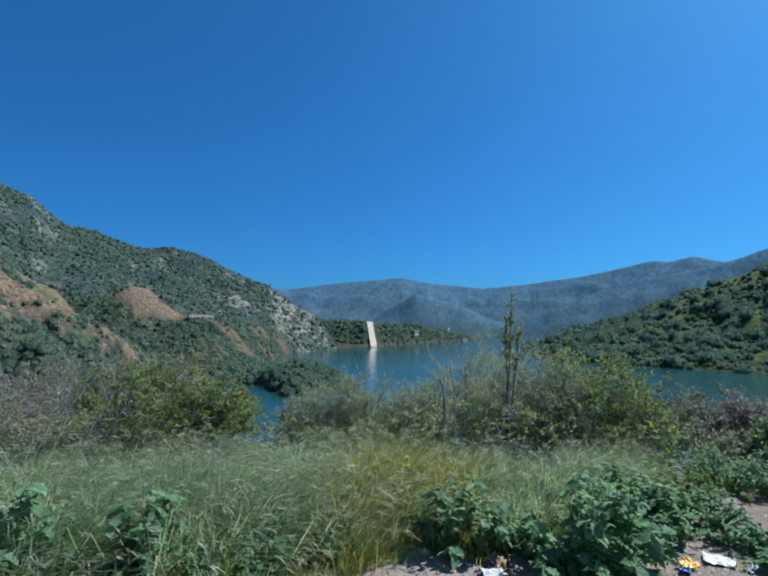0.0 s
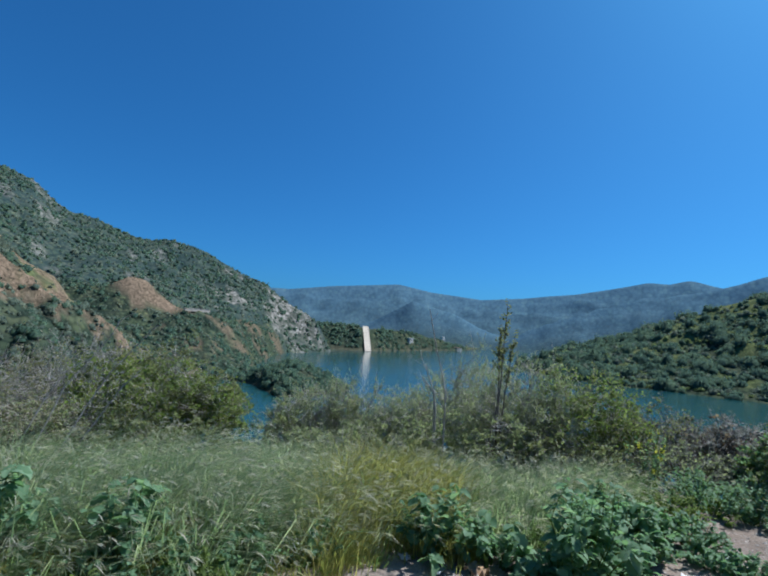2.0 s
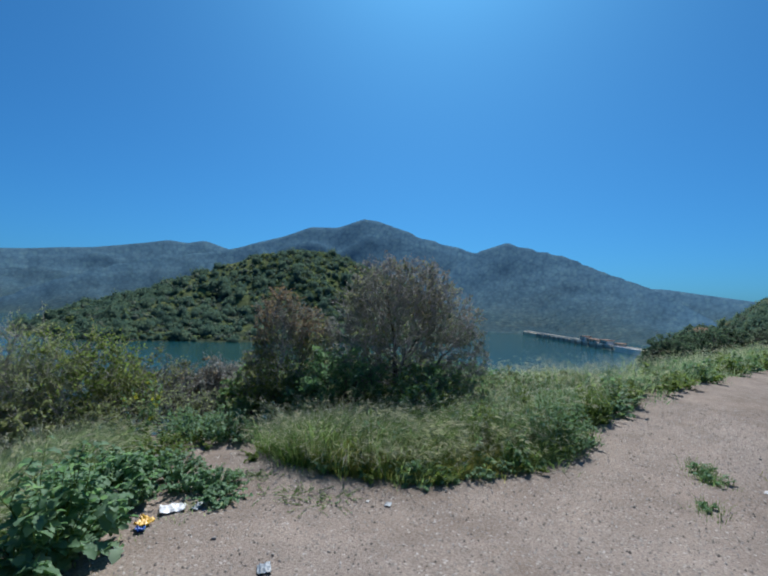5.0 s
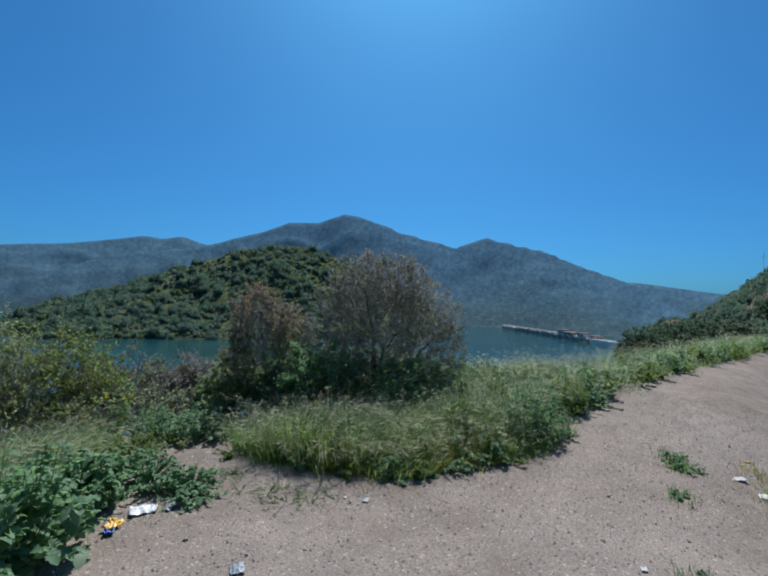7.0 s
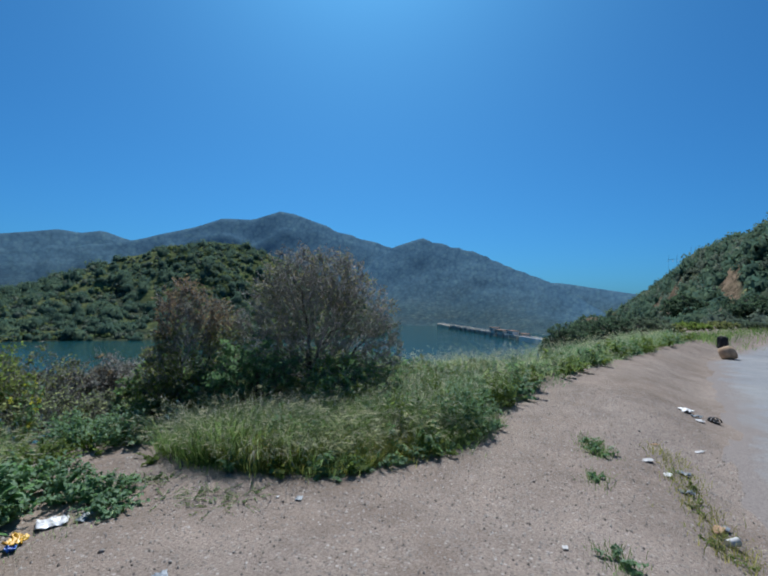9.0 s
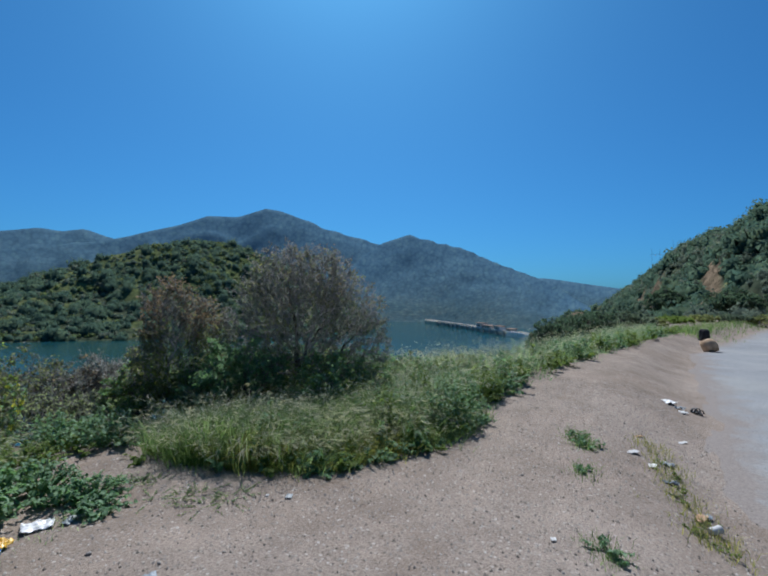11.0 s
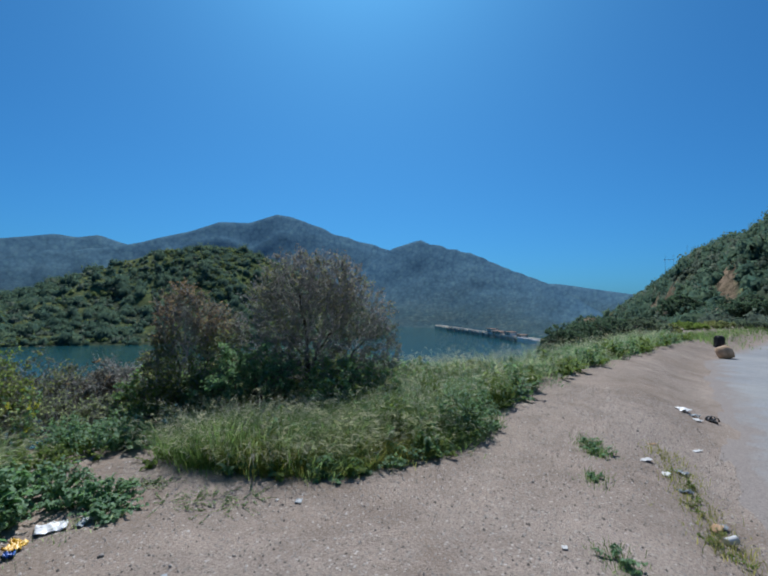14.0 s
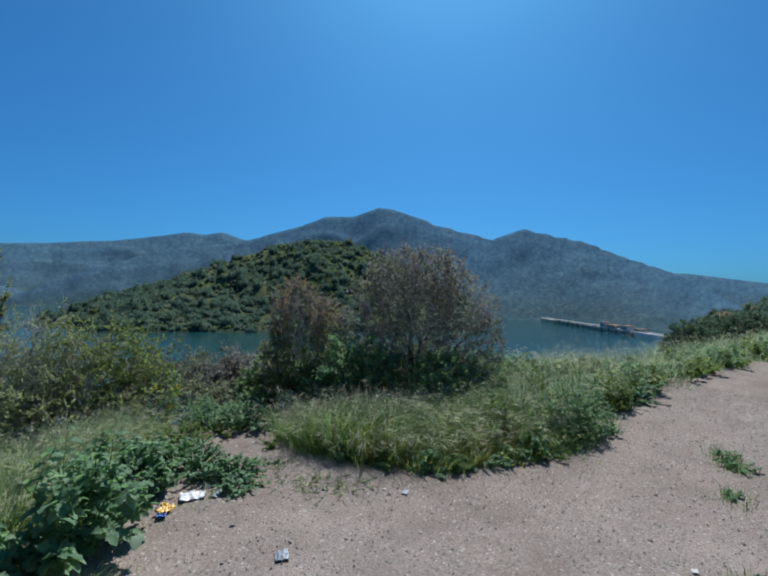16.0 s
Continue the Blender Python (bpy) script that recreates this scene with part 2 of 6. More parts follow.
def vnoise(x, y, table):
    """Smooth value noise of two coordinates, 0 to 1."""
    tab = TABLES[table % 8]
    xi, yi = np.floor(x).astype(int), np.floor(y).astype(int)
    fx, fy = x - xi, y - yi
    fx, fy = fx * fx * (3 - 2 * fx), fy * fy * (3 - 2 * fy)
    a, b = tab[xi % 512, yi % 512], tab[(xi + 1) % 512, yi % 512]
    c, d = tab[xi % 512, (yi + 1) % 512], tab[(xi + 1) % 512, (yi + 1) % 512]
    return (a * (1 - fx) + b * fx) * (1 - fy) + (c * (1 - fx) + d * fx) * fy


def fbm(x, y, octaves=4, first=0, ridged=False):
    out, amp, tot = 0.0, 1.0, 0.0
    for o in range(octaves):
        v = vnoise(x * 2**o + 17.3 * o, y * 2**o + 9.1 * o, first + o)
        out = out + amp * (1 - np.abs(2 * v - 1) if ridged else v)
        tot, amp = tot + amp, amp * 0.5
    return out / tot


def mesh_object(name, verts, faces, mat, parent=None, label="", smooth=False):
    """One mesh object from arrays: faces is an (n, 3) or (n, 4) array, or a list of such arrays."""
    faces = faces if isinstance(faces, list) else [faces]
    me = bpy.data.meshes.new(name)
    me.vertices.add(len(verts))
    me.vertices.foreach_set("co", np.asarray(verts, np.float32).ravel())
    loops = np.concatenate([f.ravel() for f in faces]).astype(np.int32)
    sizes = np.concatenate([np.full(len(f), f.shape[1]) for f in faces]).astype(np.int32)
    me.loops.add(len(loops))
    me.loops.foreach_set("vertex_index", loops)
    me.polygons.add(len(sizes))
    me.polygons.foreach_set("loop_start", np.concatenate([[0], np.cumsum(sizes)[:-1]]).astype(np.int32))
    me.polygons.foreach_set("loop_total", sizes)
    if smooth:
        me.polygons.foreach_set("use_smooth", np.ones(len(sizes), bool))
    me.update(calc_edges=True)
    me.validate()
    if mat is not None:
        me.materials.append(mat)
    ob = new(name, me)
    if parent is not None:
        ob.parent = parent
    if label:
        ob["label"] = label
    return ob


def thing(name, place, label, category, group="", kind=""):
    """An Empty at the base of a thing, to parent its parts."""
    e = new(name)
    e.empty_display_size = 0.2
    e.matrix_basis = place if isinstance(place, Matrix) else Matrix.Translation(place)
    return tagged(e, label, category, group, kind)


# ---------------------------------------------------------------- the ground
def smooth01(x):
    x = np.clip(x, 0, 1)
    return x * x * (3 - 2 * x)


EDGE_X = [-60, -30, -12, -5, 0, 3.5, 6, 10, 20, 35, 60, 120, 400, 4000]
EDGE_Y = [30, 14, 6.6, 5.8, 6.0, 6.5, 5.8, 3.6, 0.6, -3.4, -9, -22, -120, -1400]
TAR_X = [-60, 0, 5.5, 7, 9.5, 12.5, 19.4, 22.5, 33, 60]
TAR_Y = [4, -1.6, -1.5, -1.62, -2.1, -2.5, -3.8, -4.9, -9.2, -20]


def near_height(x, y):
    """The turnout's dirt shoulder, its low berm, and the bank that drops to the lake."""
    q = y - np.interp(x, TAR_X, TAR_Y)
    z = -0.25 + 0.25 * smooth01((q - 0.05) / 1.35) + 0.14 * smooth01((q - 0.6) / 1.4) * smooth01((x - 7) / 6)
    z = z + np.where(q > 0, 0.03 * (fbm(x * 1.7, y * 1.7, 4) - 0.5) + 0.022 * (fbm(x * 8, y * 8, 3, 3) - 0.5), 0)
    d = (y - np.interp(x, EDGE_X, EDGE_Y)) * 0.92
    soft = np.where(d > 12, d, 0.8 * np.log1p(np.exp(np.clip(d / 0.8, -30, 30))))
    return z - 0.62 * soft


# Ridges: bearing (degrees, left positive), shore distance, foot distance and its elevation, crest distance and its elevation
RIDGES = {
    "cut_slope": [(100, 40, 60, 0, 170, 18), (75, 60, 130, -0.5, 190, 15.5), (47, 70, 150, -0.4, 200, 11.3), (44, 80, 150, -0.4, 200, 10.1),
                  (41.3, 90, 150, -0.4, 200, 8.6), (39, 95, 152, -0.5, 200, 6.9), (37, 100, 155, -0.5, 200, 4.6), (34.3, 100, 160, -0.5, 200, 3.2),
                  (32, 110, 165, -0.7, 200, 0.0), (28, 130, 170, -3.5, 190, -2.8), (22, 150, 180, -12, 190, -13)],
    "road_shelf": [(50, 200, 400, 0, 450, 3), (30, 260, 400, 0, 440, 3.0), (27.7, 280, 410, 0.2, 440, 4.2), (25.8, 290, 415, 0.2, 445, 3.6),
                   (22.6, 310, 420, 0, 450, 0.9), (19, 325, 430, 0.2, 470, 0.5), (15, 335, 470, -2.2, 560, 0.2), (11.5, 600, 640, -2.5, 680, -1.0), (9, 700, 720, -3.2, 730, -3.0)],
    "islet": [(17, 330, 350, -6.2, 370, -6.0), (14, 310, 330, -6.0, 350, -5.6), (11, 262, 300, -5.8, 340, -4.9), (9.3, 262, 310, -5.0, 340, -4.5),
              (6.3, 270, 330, -5.6, 345, -5.4), (2.7, 290, 325, -6.9, 330, -6.9), (-1, 310, 320, -8.5, 325, -8.5)],
    "left_mountain": [(100, 500, 600, 8, 800, 18), (47.2, 460, 560, 3, 800, 16.0), (43.6, 460, 560, 3, 800, 14.5), (39.3, 460, 560, 3, 800, 13.2), (37.0, 460, 560, 3, 800, 12.55), (36.4, 460, 560, 3, 800, 12.1),
                      (35.2, 470, 560, 2.5, 800, 10.9), (33.6, 470, 560, 2.5, 800, 10.0), (31.4, 470, 560, 2.5, 800, 9.8), (28.8, 480, 560, 2, 800, 8.7), (26.4, 480, 560, 2, 800, 8.2), (23.7, 490, 560, 1.5, 790, 8.5),
                      (21.2, 500, 580, 1.0, 780, 8.0), (18.8, 520, 590, 0.8, 775, 6.8), (16.2, 540, 600, 0.6, 770, 5.7), (13.6, 580, 640, 0, 760, 4.6), (10.9, 640, 690, -0.8, 750, 3.0),
                      (6.8, 690, 720, -2, 740, 0.4), (5, 730, 740, -3, 745, -3)],
    "ramp_ridge": [(16, 700, 800, 0, 850, 0.6), (7.7, 800, 850, -0.2, 900, 0.4), (1, 816, 870, -0.3, 900, 0.1), (-4.8, 960, 990, -0.6, 1010, -0.1),
                   (-9.9, 1130, 1180, -1.4, 1190, -1.1), (-13, 1350, 1400, -1.55, 1420, -1.55)],
    "middle_ridge": [(4, 1500, 1600, -1, 1800, -0.3), (0, 1500, 1600, -0.6, 1800, 1.0), (-4.7, 1500, 1600, 0, 1800, 3.8), (-9.9, 1500, 1600, 0, 1800, 2.4),
                     (-13, 1500, 1600, -0.5, 1800, 0.8), (-18, 1500, 1550, -1, 1700, -0.7)],
    "north_range": [(60, 1500, 1900, 2, 2600, 5), (16, 1500, 1900, 0.5, 2600, 4.2), (10.5, 1520, 1900, 0.5, 2600, 4.2), (4.9, 1520, 1900, 0.5, 2600, 5.0), (-2.9, 1520, 1900, 0.6, 2600, 5.7),
                    (-7, 1520, 1900, 0.6, 2600, 4.9), (-13, 1520, 1900, 0.5, 2600, 4.3), (-18, 1520, 1900, 0.8, 2600, 4.7), (-21, 1500, 1900, 1, 2600, 5.1), (-23.5, 1500, 1900, 1, 2600, 5.35), (-28.5, 1500, 1900, 1.5, 2600, 6.3), (-30.8, 1500, 1900, 1.5, 2600, 6.8), (-32.6, 1500, 1900, 1.5, 2600, 6.6),
                    (-34.6, 1500, 1900, 1.5, 2600, 7.05), (-36.6, 1500, 1900, 1.5, 2600, 6.4), (-42, 1500, 1900, 1, 2600, 5)],
    "east_mountain": [(-15, 1400, 1450, -1.2, 1500, -0.8), (-19, 1330, 1420, -0.6, 1550, 1.2), (-24, 1270, 1380, 0, 1650, 3.2), (-30, 1200, 1380, 0, 1750, 5.0), (-34.5, 1150, 1350, 0.3, 1800, 5.6), (-36.9, 1120, 1330, 0.3, 1800, 6.1),
                      (-38.7, 1100, 1310, 0.5, 1800, 6.6), (-40, 1080, 1300, 0.5, 1800, 7.1), (-43.6, 1040, 1280, 0.8, 1800, 8.2), (-46.6, 1000, 1250, 1, 1800, 9.45), (-50, 980, 1250, 1, 1800, 9.55), (-53.1, 950, 1230, 1, 1800, 10.7),
                      (-56.5, 930, 1200, 1, 1780, 10.1), (-60, 900, 1150, 1, 1740, 8.7), (-63, 880, 1120, 0.8, 1700, 7.9), (-66.8, 860, 1100, 0.8, 1660, 6.9), (-70, 855, 1080, 0.6, 1600, 5.6), (-74, 850, 1050, 0.3, 1500, 3.5)],
    "east_shoulder": [(-62, 880, 1050, -1, 1300, 2), (-65, 870, 1050, 0, 1400, 5.6), (-67.2, 860, 1050, 0.5, 1450, 7.0), (-70.5, 850, 1050, 0.6, 1450, 8.1), (-74.3, 860, 1020, 0.4, 1400, 7.1), (-77.2, 820, 960, 0.2, 1350, 6.4),
                      (-80.8, 760, 900, 0, 1280, 4.75), (-85.3, 690, 810, -1, 1200, 3.0), (-89, 650, 740, -2, 1100, 1.0), (-92, 620, 700, -3, 900, -0.9), (-95, 600, 660, -4, 760, -3.6)],
    "far_ridge": [(-76, 2800, 3000, 0, 3600, 2.0), (-84, 2800, 3000, 0, 3600, 2.9), (-86.9, 2800, 3000, 0, 3600, 2.8), (-90, 2800, 3000, 0, 3600, 2.3), (-94.4, 2800, 3000, 0, 3600, 1.6), (-130, 2800, 3000, 0, 3600, 1.5)],
    "peninsula": [(-17, 700, 720, -3.0, 740, -3.1), (-18.7, 660, 690, -2.9, 720, -2.8), (-22, 520, 600, -2.2, 700, -1.0), (-26.6, 505, 580, -2.0, 720, 0.3), (-31, 500, 580, -1.6, 740, 2.1), (-37, 490, 580, -1, 760, 4.3),
                  (-41, 488, 580, -1, 770, 5.8), (-45.4, 490, 580, -0.6, 770, 6.4), (-49.2, 500, 590, -0.6, 770, 6.4), (-53, 510, 600, -1, 770, 5.0), (-58, 530, 610, -1.5, 770, 3.0), (-63, 560, 640, -2.5, 770, 0), (-67, 640, 680, -3.4, 740, -3.3)],
    "dam_spur": [(-84.5, 395, 405, -5.3, 410, -5.5), (-85.9, 330, 350, -5.3, 380, -5.0), (-87.2, 300, 340, -4.3, 370, -3.3), (-88.2, 280, 330, -3.2, 370, -1.6), (-89.9, 250, 320, -2.4, 370, -0.8),
                 (-91.4, 220, 300, -2.3, 350, -1.2), (-92.2, 200, 280, -2.5, 330, -1.5), (-94, 180, 240, -3.2, 280, -2.6)],
    "road_hill": [(-84, 420, 440, -4.9, 450, -5.2), (-85.6, 400, 430, -4.3, 450, -3.9), (-86.6, 380, 420, -3.6, 440, -3.0), (-89, 300, 380, -2.8, 400, -1.3), (-91.6, 200, 290, -2.5, 320, -1.2), (-93, 160, 240, -2.1, 290, 0.0), (-94.5, 130, 200, -1.9, 260, 1.2), (-96.7, 90, 150, -1.6, 230, 2.7),
                  (-98.9, 60, 110, -1.5, 200, 4.6), (-101, 50, 95, -1.6, 180, 6.0), (-103, 48, 88, -1.5, 170, 7.0), (-105.5, 45, 80, -1.4, 160, 7.5), (-112, 42, 65, -1.2, 150, 11), (-130, 34, 42, -0.8, 140, 15), (-180, 30, 34, -0.4, 140, 18)],
    "hill_behind": [(180, 30, 34, -0.4, 140, 18), (130, 34, 40, -0.4, 150, 18), (100, 40, 60, 0, 170, 18)],
}


def ridge_height(rows, az, r):
    """Heights over the grid bearing x distance, and how far up the slope (0 shore, 1 foot, 2 crest) each place lies."""
    keys = sorted(rows, key=lambda k: k[0])
    b = np.array([k[0] for k in keys], float)
    r0, r1, e1, r2, e2 = (np.interp(az, b, [k[c] for k in keys]) for c in range(1, 6))
    h, up = np.full((len(az), len(r)), -60.0), np.zeros((len(az), len(r)))
    for i in np.where((az >= b[0]) & (az <= b[-1]))[0]:
        z1, z2 = EYE + r1[i] * math.tan(radians(e1[i])), EYE + r2[i] * math.tan(radians(e2[i]))
        back = r2[i] + (z2 + 60) / 0.5
        h[i] = np.interp(r, [r0[i] * 0.8, r0[i], r1[i], r2[i], back], [LAKE - 12, LAKE, z1, z2, -60])
        up[i] = np.interp(r, [r0[i], r1[i], r2[i], back], [0, 1, 2, 3])
    return h, up


def build_ground():
    az = np.concatenate([np.arange(58, -118, -0.55), np.arange(-120, -180, -3.0), np.arange(180, 58, -3.0)])
    r = np.concatenate([[0.05, 0.25], np.geomspace(0.45, 30, 110), np.geomspace(31, 2750, 210), np.geomspace(2820, 4700, 16)])
    a = np.radians(az)[:, None]
    x, y = -np.sin(a) * r, np.cos(a) * r
    z = near_height(x, y)
    near = z.copy()
    z = np.maximum(z, -60)
    best = z.copy()
    marks = {k: np.zeros_like(z) for k in ("soil", "stone", "meadow", "range")}
    for n, (name, rows) in enumerate(RIDGES.items()):
        h, up = ridge_height(rows, az, r)
        size = {"cut_slope": 26, "islet": 30, "road_shelf": 55, "road_hill": 40, "dam_spur": 40, "hill_behind": 40, "peninsula": 85, "ramp_ridge": 70, "left_mountain": 130}.get(name, 210)
        spur = fbm(x / size + n * 31, y / size + n * 7, 5, n, True) - 0.62
        if size == 210:
            down = fbm(np.degrees(a) * 0.30 + r / 2600 + n * 13, r / 1500 + 0 * a + n, 4, n + 2, True) - 0.62
            spur = 0.45 * spur + (0.10 if name == "north_range" else 0.18) * down
        if name == "ramp_ridge":
            spur = spur * smooth01((np.abs(np.degrees(a) - 0.68) - 0.6) / 1.2)
        hold = np.clip(1 - smooth01((up - 1.4) / 0.58), 0.02, 1)
        h = h + spur * np.clip(h - LAKE, 0, 1e9) ** 0.8 * (2.6 if size == 210 else 1.2) * hold * (up > 0)
        over = h > best
        best = np.where(over, h, best)
        for k in marks:
            marks[k] = np.where(over, 0, marks[k])
        patch = fbm(x / (size * 0.35), y / (size * 0.35), 4, n + 3)
        # range: share of painted haze blue, growing from foot to crest
        if name in ("east_mountain", "east_shoulder", "north_range", "middle_ridge", "far_ridge"):
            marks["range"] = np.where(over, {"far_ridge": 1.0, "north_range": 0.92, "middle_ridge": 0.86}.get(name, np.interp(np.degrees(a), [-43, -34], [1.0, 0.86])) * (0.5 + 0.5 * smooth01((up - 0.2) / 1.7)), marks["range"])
        if name == "cut_slope":
            rills = fbm(np.degrees(a) * 1.6 + 0 * r, r / 60 + 0 * a, 4, 2)
            face = smooth01((up - 0.95) / 0.1) * (1 - smooth01((up - 1.55 - 0.5 * (rills - 0.4)) / 0.2))
            right = 1 - smooth01((np.degrees(a) - 40 + 12 * (patch - 0.5)) / 4)
            marks["soil"] = np.where(over, np.maximum(face, 0.85 * right * (up > 0.95) * (up < 2.2)) * smooth01((0.6 * patch + 0.4 * rills - 0.44) / 0.07), marks["soil"])
            marks["meadow"] = np.where(over, smooth01((up - 1.15) / 0.2) * (up < 2.6) * smooth01((patch - 0.3) / 0.2), marks["meadow"])
        if name == "road_shelf":
            face = smooth01((up - 1.0) / 0.1) * smooth01((np.degrees(a) - 21.5) / 1.5) * (1 - smooth01((np.degrees(a) - 28) / 1.5))
            marks["soil"] = np.where(over, np.maximum(face * smooth01((patch - 0.36) / 0.1), 0.6 * smooth01((patch - 0.58) / 0.06)), marks["soil"])
        if name == "left_mountain":
            # a trace of the painted haze blue on this nearer mountain
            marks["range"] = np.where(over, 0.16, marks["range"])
            face = smooth01((np.degrees(a) - 5) / 2) * (1 - smooth01((np.degrees(a) - 17) / 5)) * smooth01((up - 0.7) / 0.3) * (up < 1.9)
            marks["stone"] = np.where(over, np.maximum(0.9 * face * smooth01((patch - 0.44) / 0.08) * smooth01((fbm(x / 9, y / 9, 3, 2) - 0.27) / 0.1), 0.5 * smooth01((patch - 0.6) / 0.05)), marks["stone"])
        if name == "road_hill":
            face = smooth01((up - 0.9) / 0.1) * (1 - smooth01((up - 1.45) / 0.3)) * smooth01((-np.degrees(a) - 93) / 1.5)
            bank = np.maximum(1 - np.hypot((np.degrees(a) + 97.2) / 1.3, (up - 1.10) / 0.3), 1 - np.hypot((np.degrees(a) + 102.6) / 1.2, (up - 1.04) / 0.36))
            marks["soil"] = np.where(over, 0.9 * smooth01((bank + 1.1 * (fbm(x / 4, y / 4, 4, 1) - 0.5)) / 0.3), marks["soil"])
        if name == "peninsula":
            marks["meadow"] = np.where(over, 0.9 * smooth01((patch - 0.46) / 0.08) * (up > 0.3), marks["meadow"])
        if name == "dam_spur":
            marks["soil"] = np.where(over, 0.8 * smooth01((patch - 0.55) / 0.06), marks["soil"])
        if name in ("ramp_ridge", "islet"):
            marks["soil"] = np.where(over, (1 - smooth01((up - 0.02) / 0.10)) * 0.3, marks["soil"])
    z = best
    d = y - np.interp(x, EDGE_X, EDGE_Y)
    dirt = (near >= z - 1e-6) * (1 - smooth01((d + 0.1) / 0.8))
    nr = len(r)
    idx = np.arange(len(az) * nr).reshape(len(az), nr)
    nxt = np.roll(idx, -1, axis=0)
    quads = np.stack([idx[:, :-1], nxt[:, :-1], nxt[:, 1:], idx[:, 1:]], -1).reshape(-1, 4)[:, ::-1]
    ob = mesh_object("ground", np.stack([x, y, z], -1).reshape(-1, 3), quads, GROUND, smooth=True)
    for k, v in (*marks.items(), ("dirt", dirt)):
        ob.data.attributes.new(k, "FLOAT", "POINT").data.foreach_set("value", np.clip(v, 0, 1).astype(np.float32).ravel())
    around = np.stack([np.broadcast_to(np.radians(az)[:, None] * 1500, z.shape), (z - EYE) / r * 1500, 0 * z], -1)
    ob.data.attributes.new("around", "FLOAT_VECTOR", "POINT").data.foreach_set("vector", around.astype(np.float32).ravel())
    tagged(ob, "pale dry dirt shoulder, steep bank and brushy mountains round a lake", "ground", kind="structure")
    return ob, az, r, z, marks


ground, GAZ, GR, GZ, GMARKS = build_ground()
ORDER = np.argsort(GAZ)


def height(x, y):
    """The ground's height under places in the plan (by nearest grid lines)."""
    x, y = np.atleast_1d(np.asarray(x, float)), np.atleast_1d(np.asarray(y, float))
    b, r = np.degrees(np.arctan2(-x, y)), np.hypot(x, y)
    srt = GAZ[ORDER]
    i1 = np.clip(np.searchsorted(srt, b), 1, len(srt) - 1)
    fa = np.clip((b - srt[i1 - 1]) / (srt[i1] - srt[i1 - 1]), 0, 1)
    j1 = np.clip(np.searchsorted(GR, r), 1, len(GR) - 1)
    fr = np.clip((r - GR[j1 - 1]) / (GR[j1] - GR[j1 - 1]), 0, 1)
    za, zb = GZ[ORDER[i1 - 1]], GZ[ORDER[i1]]
    k = np.arange(len(x))
    return ((za[k, j1 - 1] * (1 - fr) + za[k, j1] * fr) * (1 - fa) + (zb[k, j1 - 1] * (1 - fr) + zb[k, j1] * fr) * fa)


def polar(az, r):
    """Plan coordinates from a bearing (degrees, left positive) and a distance."""
    return -math.sin(radians(az)) * r, math.cos(radians(az)) * r


# the lake: one level sheet
def build_lake():
    n = 96
    a = np.linspace(0, 2 * np.pi, n, endpoint=False)
    rr = np.array([30.0, 120, 400, 1000, 2000, 2900])
    v = np.stack([np.cos(a)[:, None] * rr, np.sin(a)[:, None] * rr, np.full((n, len(rr)), LAKE)], -1).reshape(-1, 3)
    i = np.arange(n * len(rr)).reshape(n, -1)
    j = np.roll(i, -1, axis=0)
    q = np.stack([i[:, :-1], i[:, 1:], j[:, 1:], j[:, :-1]], -1).reshape(-1, 4)
    return tagged(mesh_object("water", v, q, WATER, smooth=True), "blue-green reservoir lake ruffled by a light wind", "lake", kind="structure")


build_lake()


# the paved turnout
def build_road():
    xs = np.concatenate([np.linspace(-30, 0, 16), np.linspace(0.5, 34, 200), np.linspace(38, 70, 8)])
    edge = np.interp(xs, TAR_X, TAR_Y) + 0.3 * (fbm(xs * 1.3, xs * 0 + 3, 4) - 0.5) + 0.1
    rows = []
    for k, off in enumerate((0, 0.3, 1.2, 3.5, 10, 18)):
        rows.append(np.stack([xs, edge - off, height(xs, edge - off) + (0.010 if k else -0.006)], -1))
    v = np.stack(rows, 1).reshape(-1, 3)
    i = np.arange(len(v)).reshape(len(xs), -1)
    q = np.stack([i[:-1, :-1], i[:-1, 1:], i[1:, 1:], i[1:, :-1]], -1).reshape(-1, 4)
    ob = mesh_object("road", v, q, ASPHALT, smooth=True)
    ob.data.attributes.new("dust", "FLOAT", "POINT").data.foreach_set("value", np.tile(np.array([1.4, 0.45, 0.04, 0.0, 0.0, 0.0], np.float32), len(xs)))
    return tagged(ob, "sun-bleached grey asphalt turnout with a crumbling edge", "road", kind="structure")


build_road()


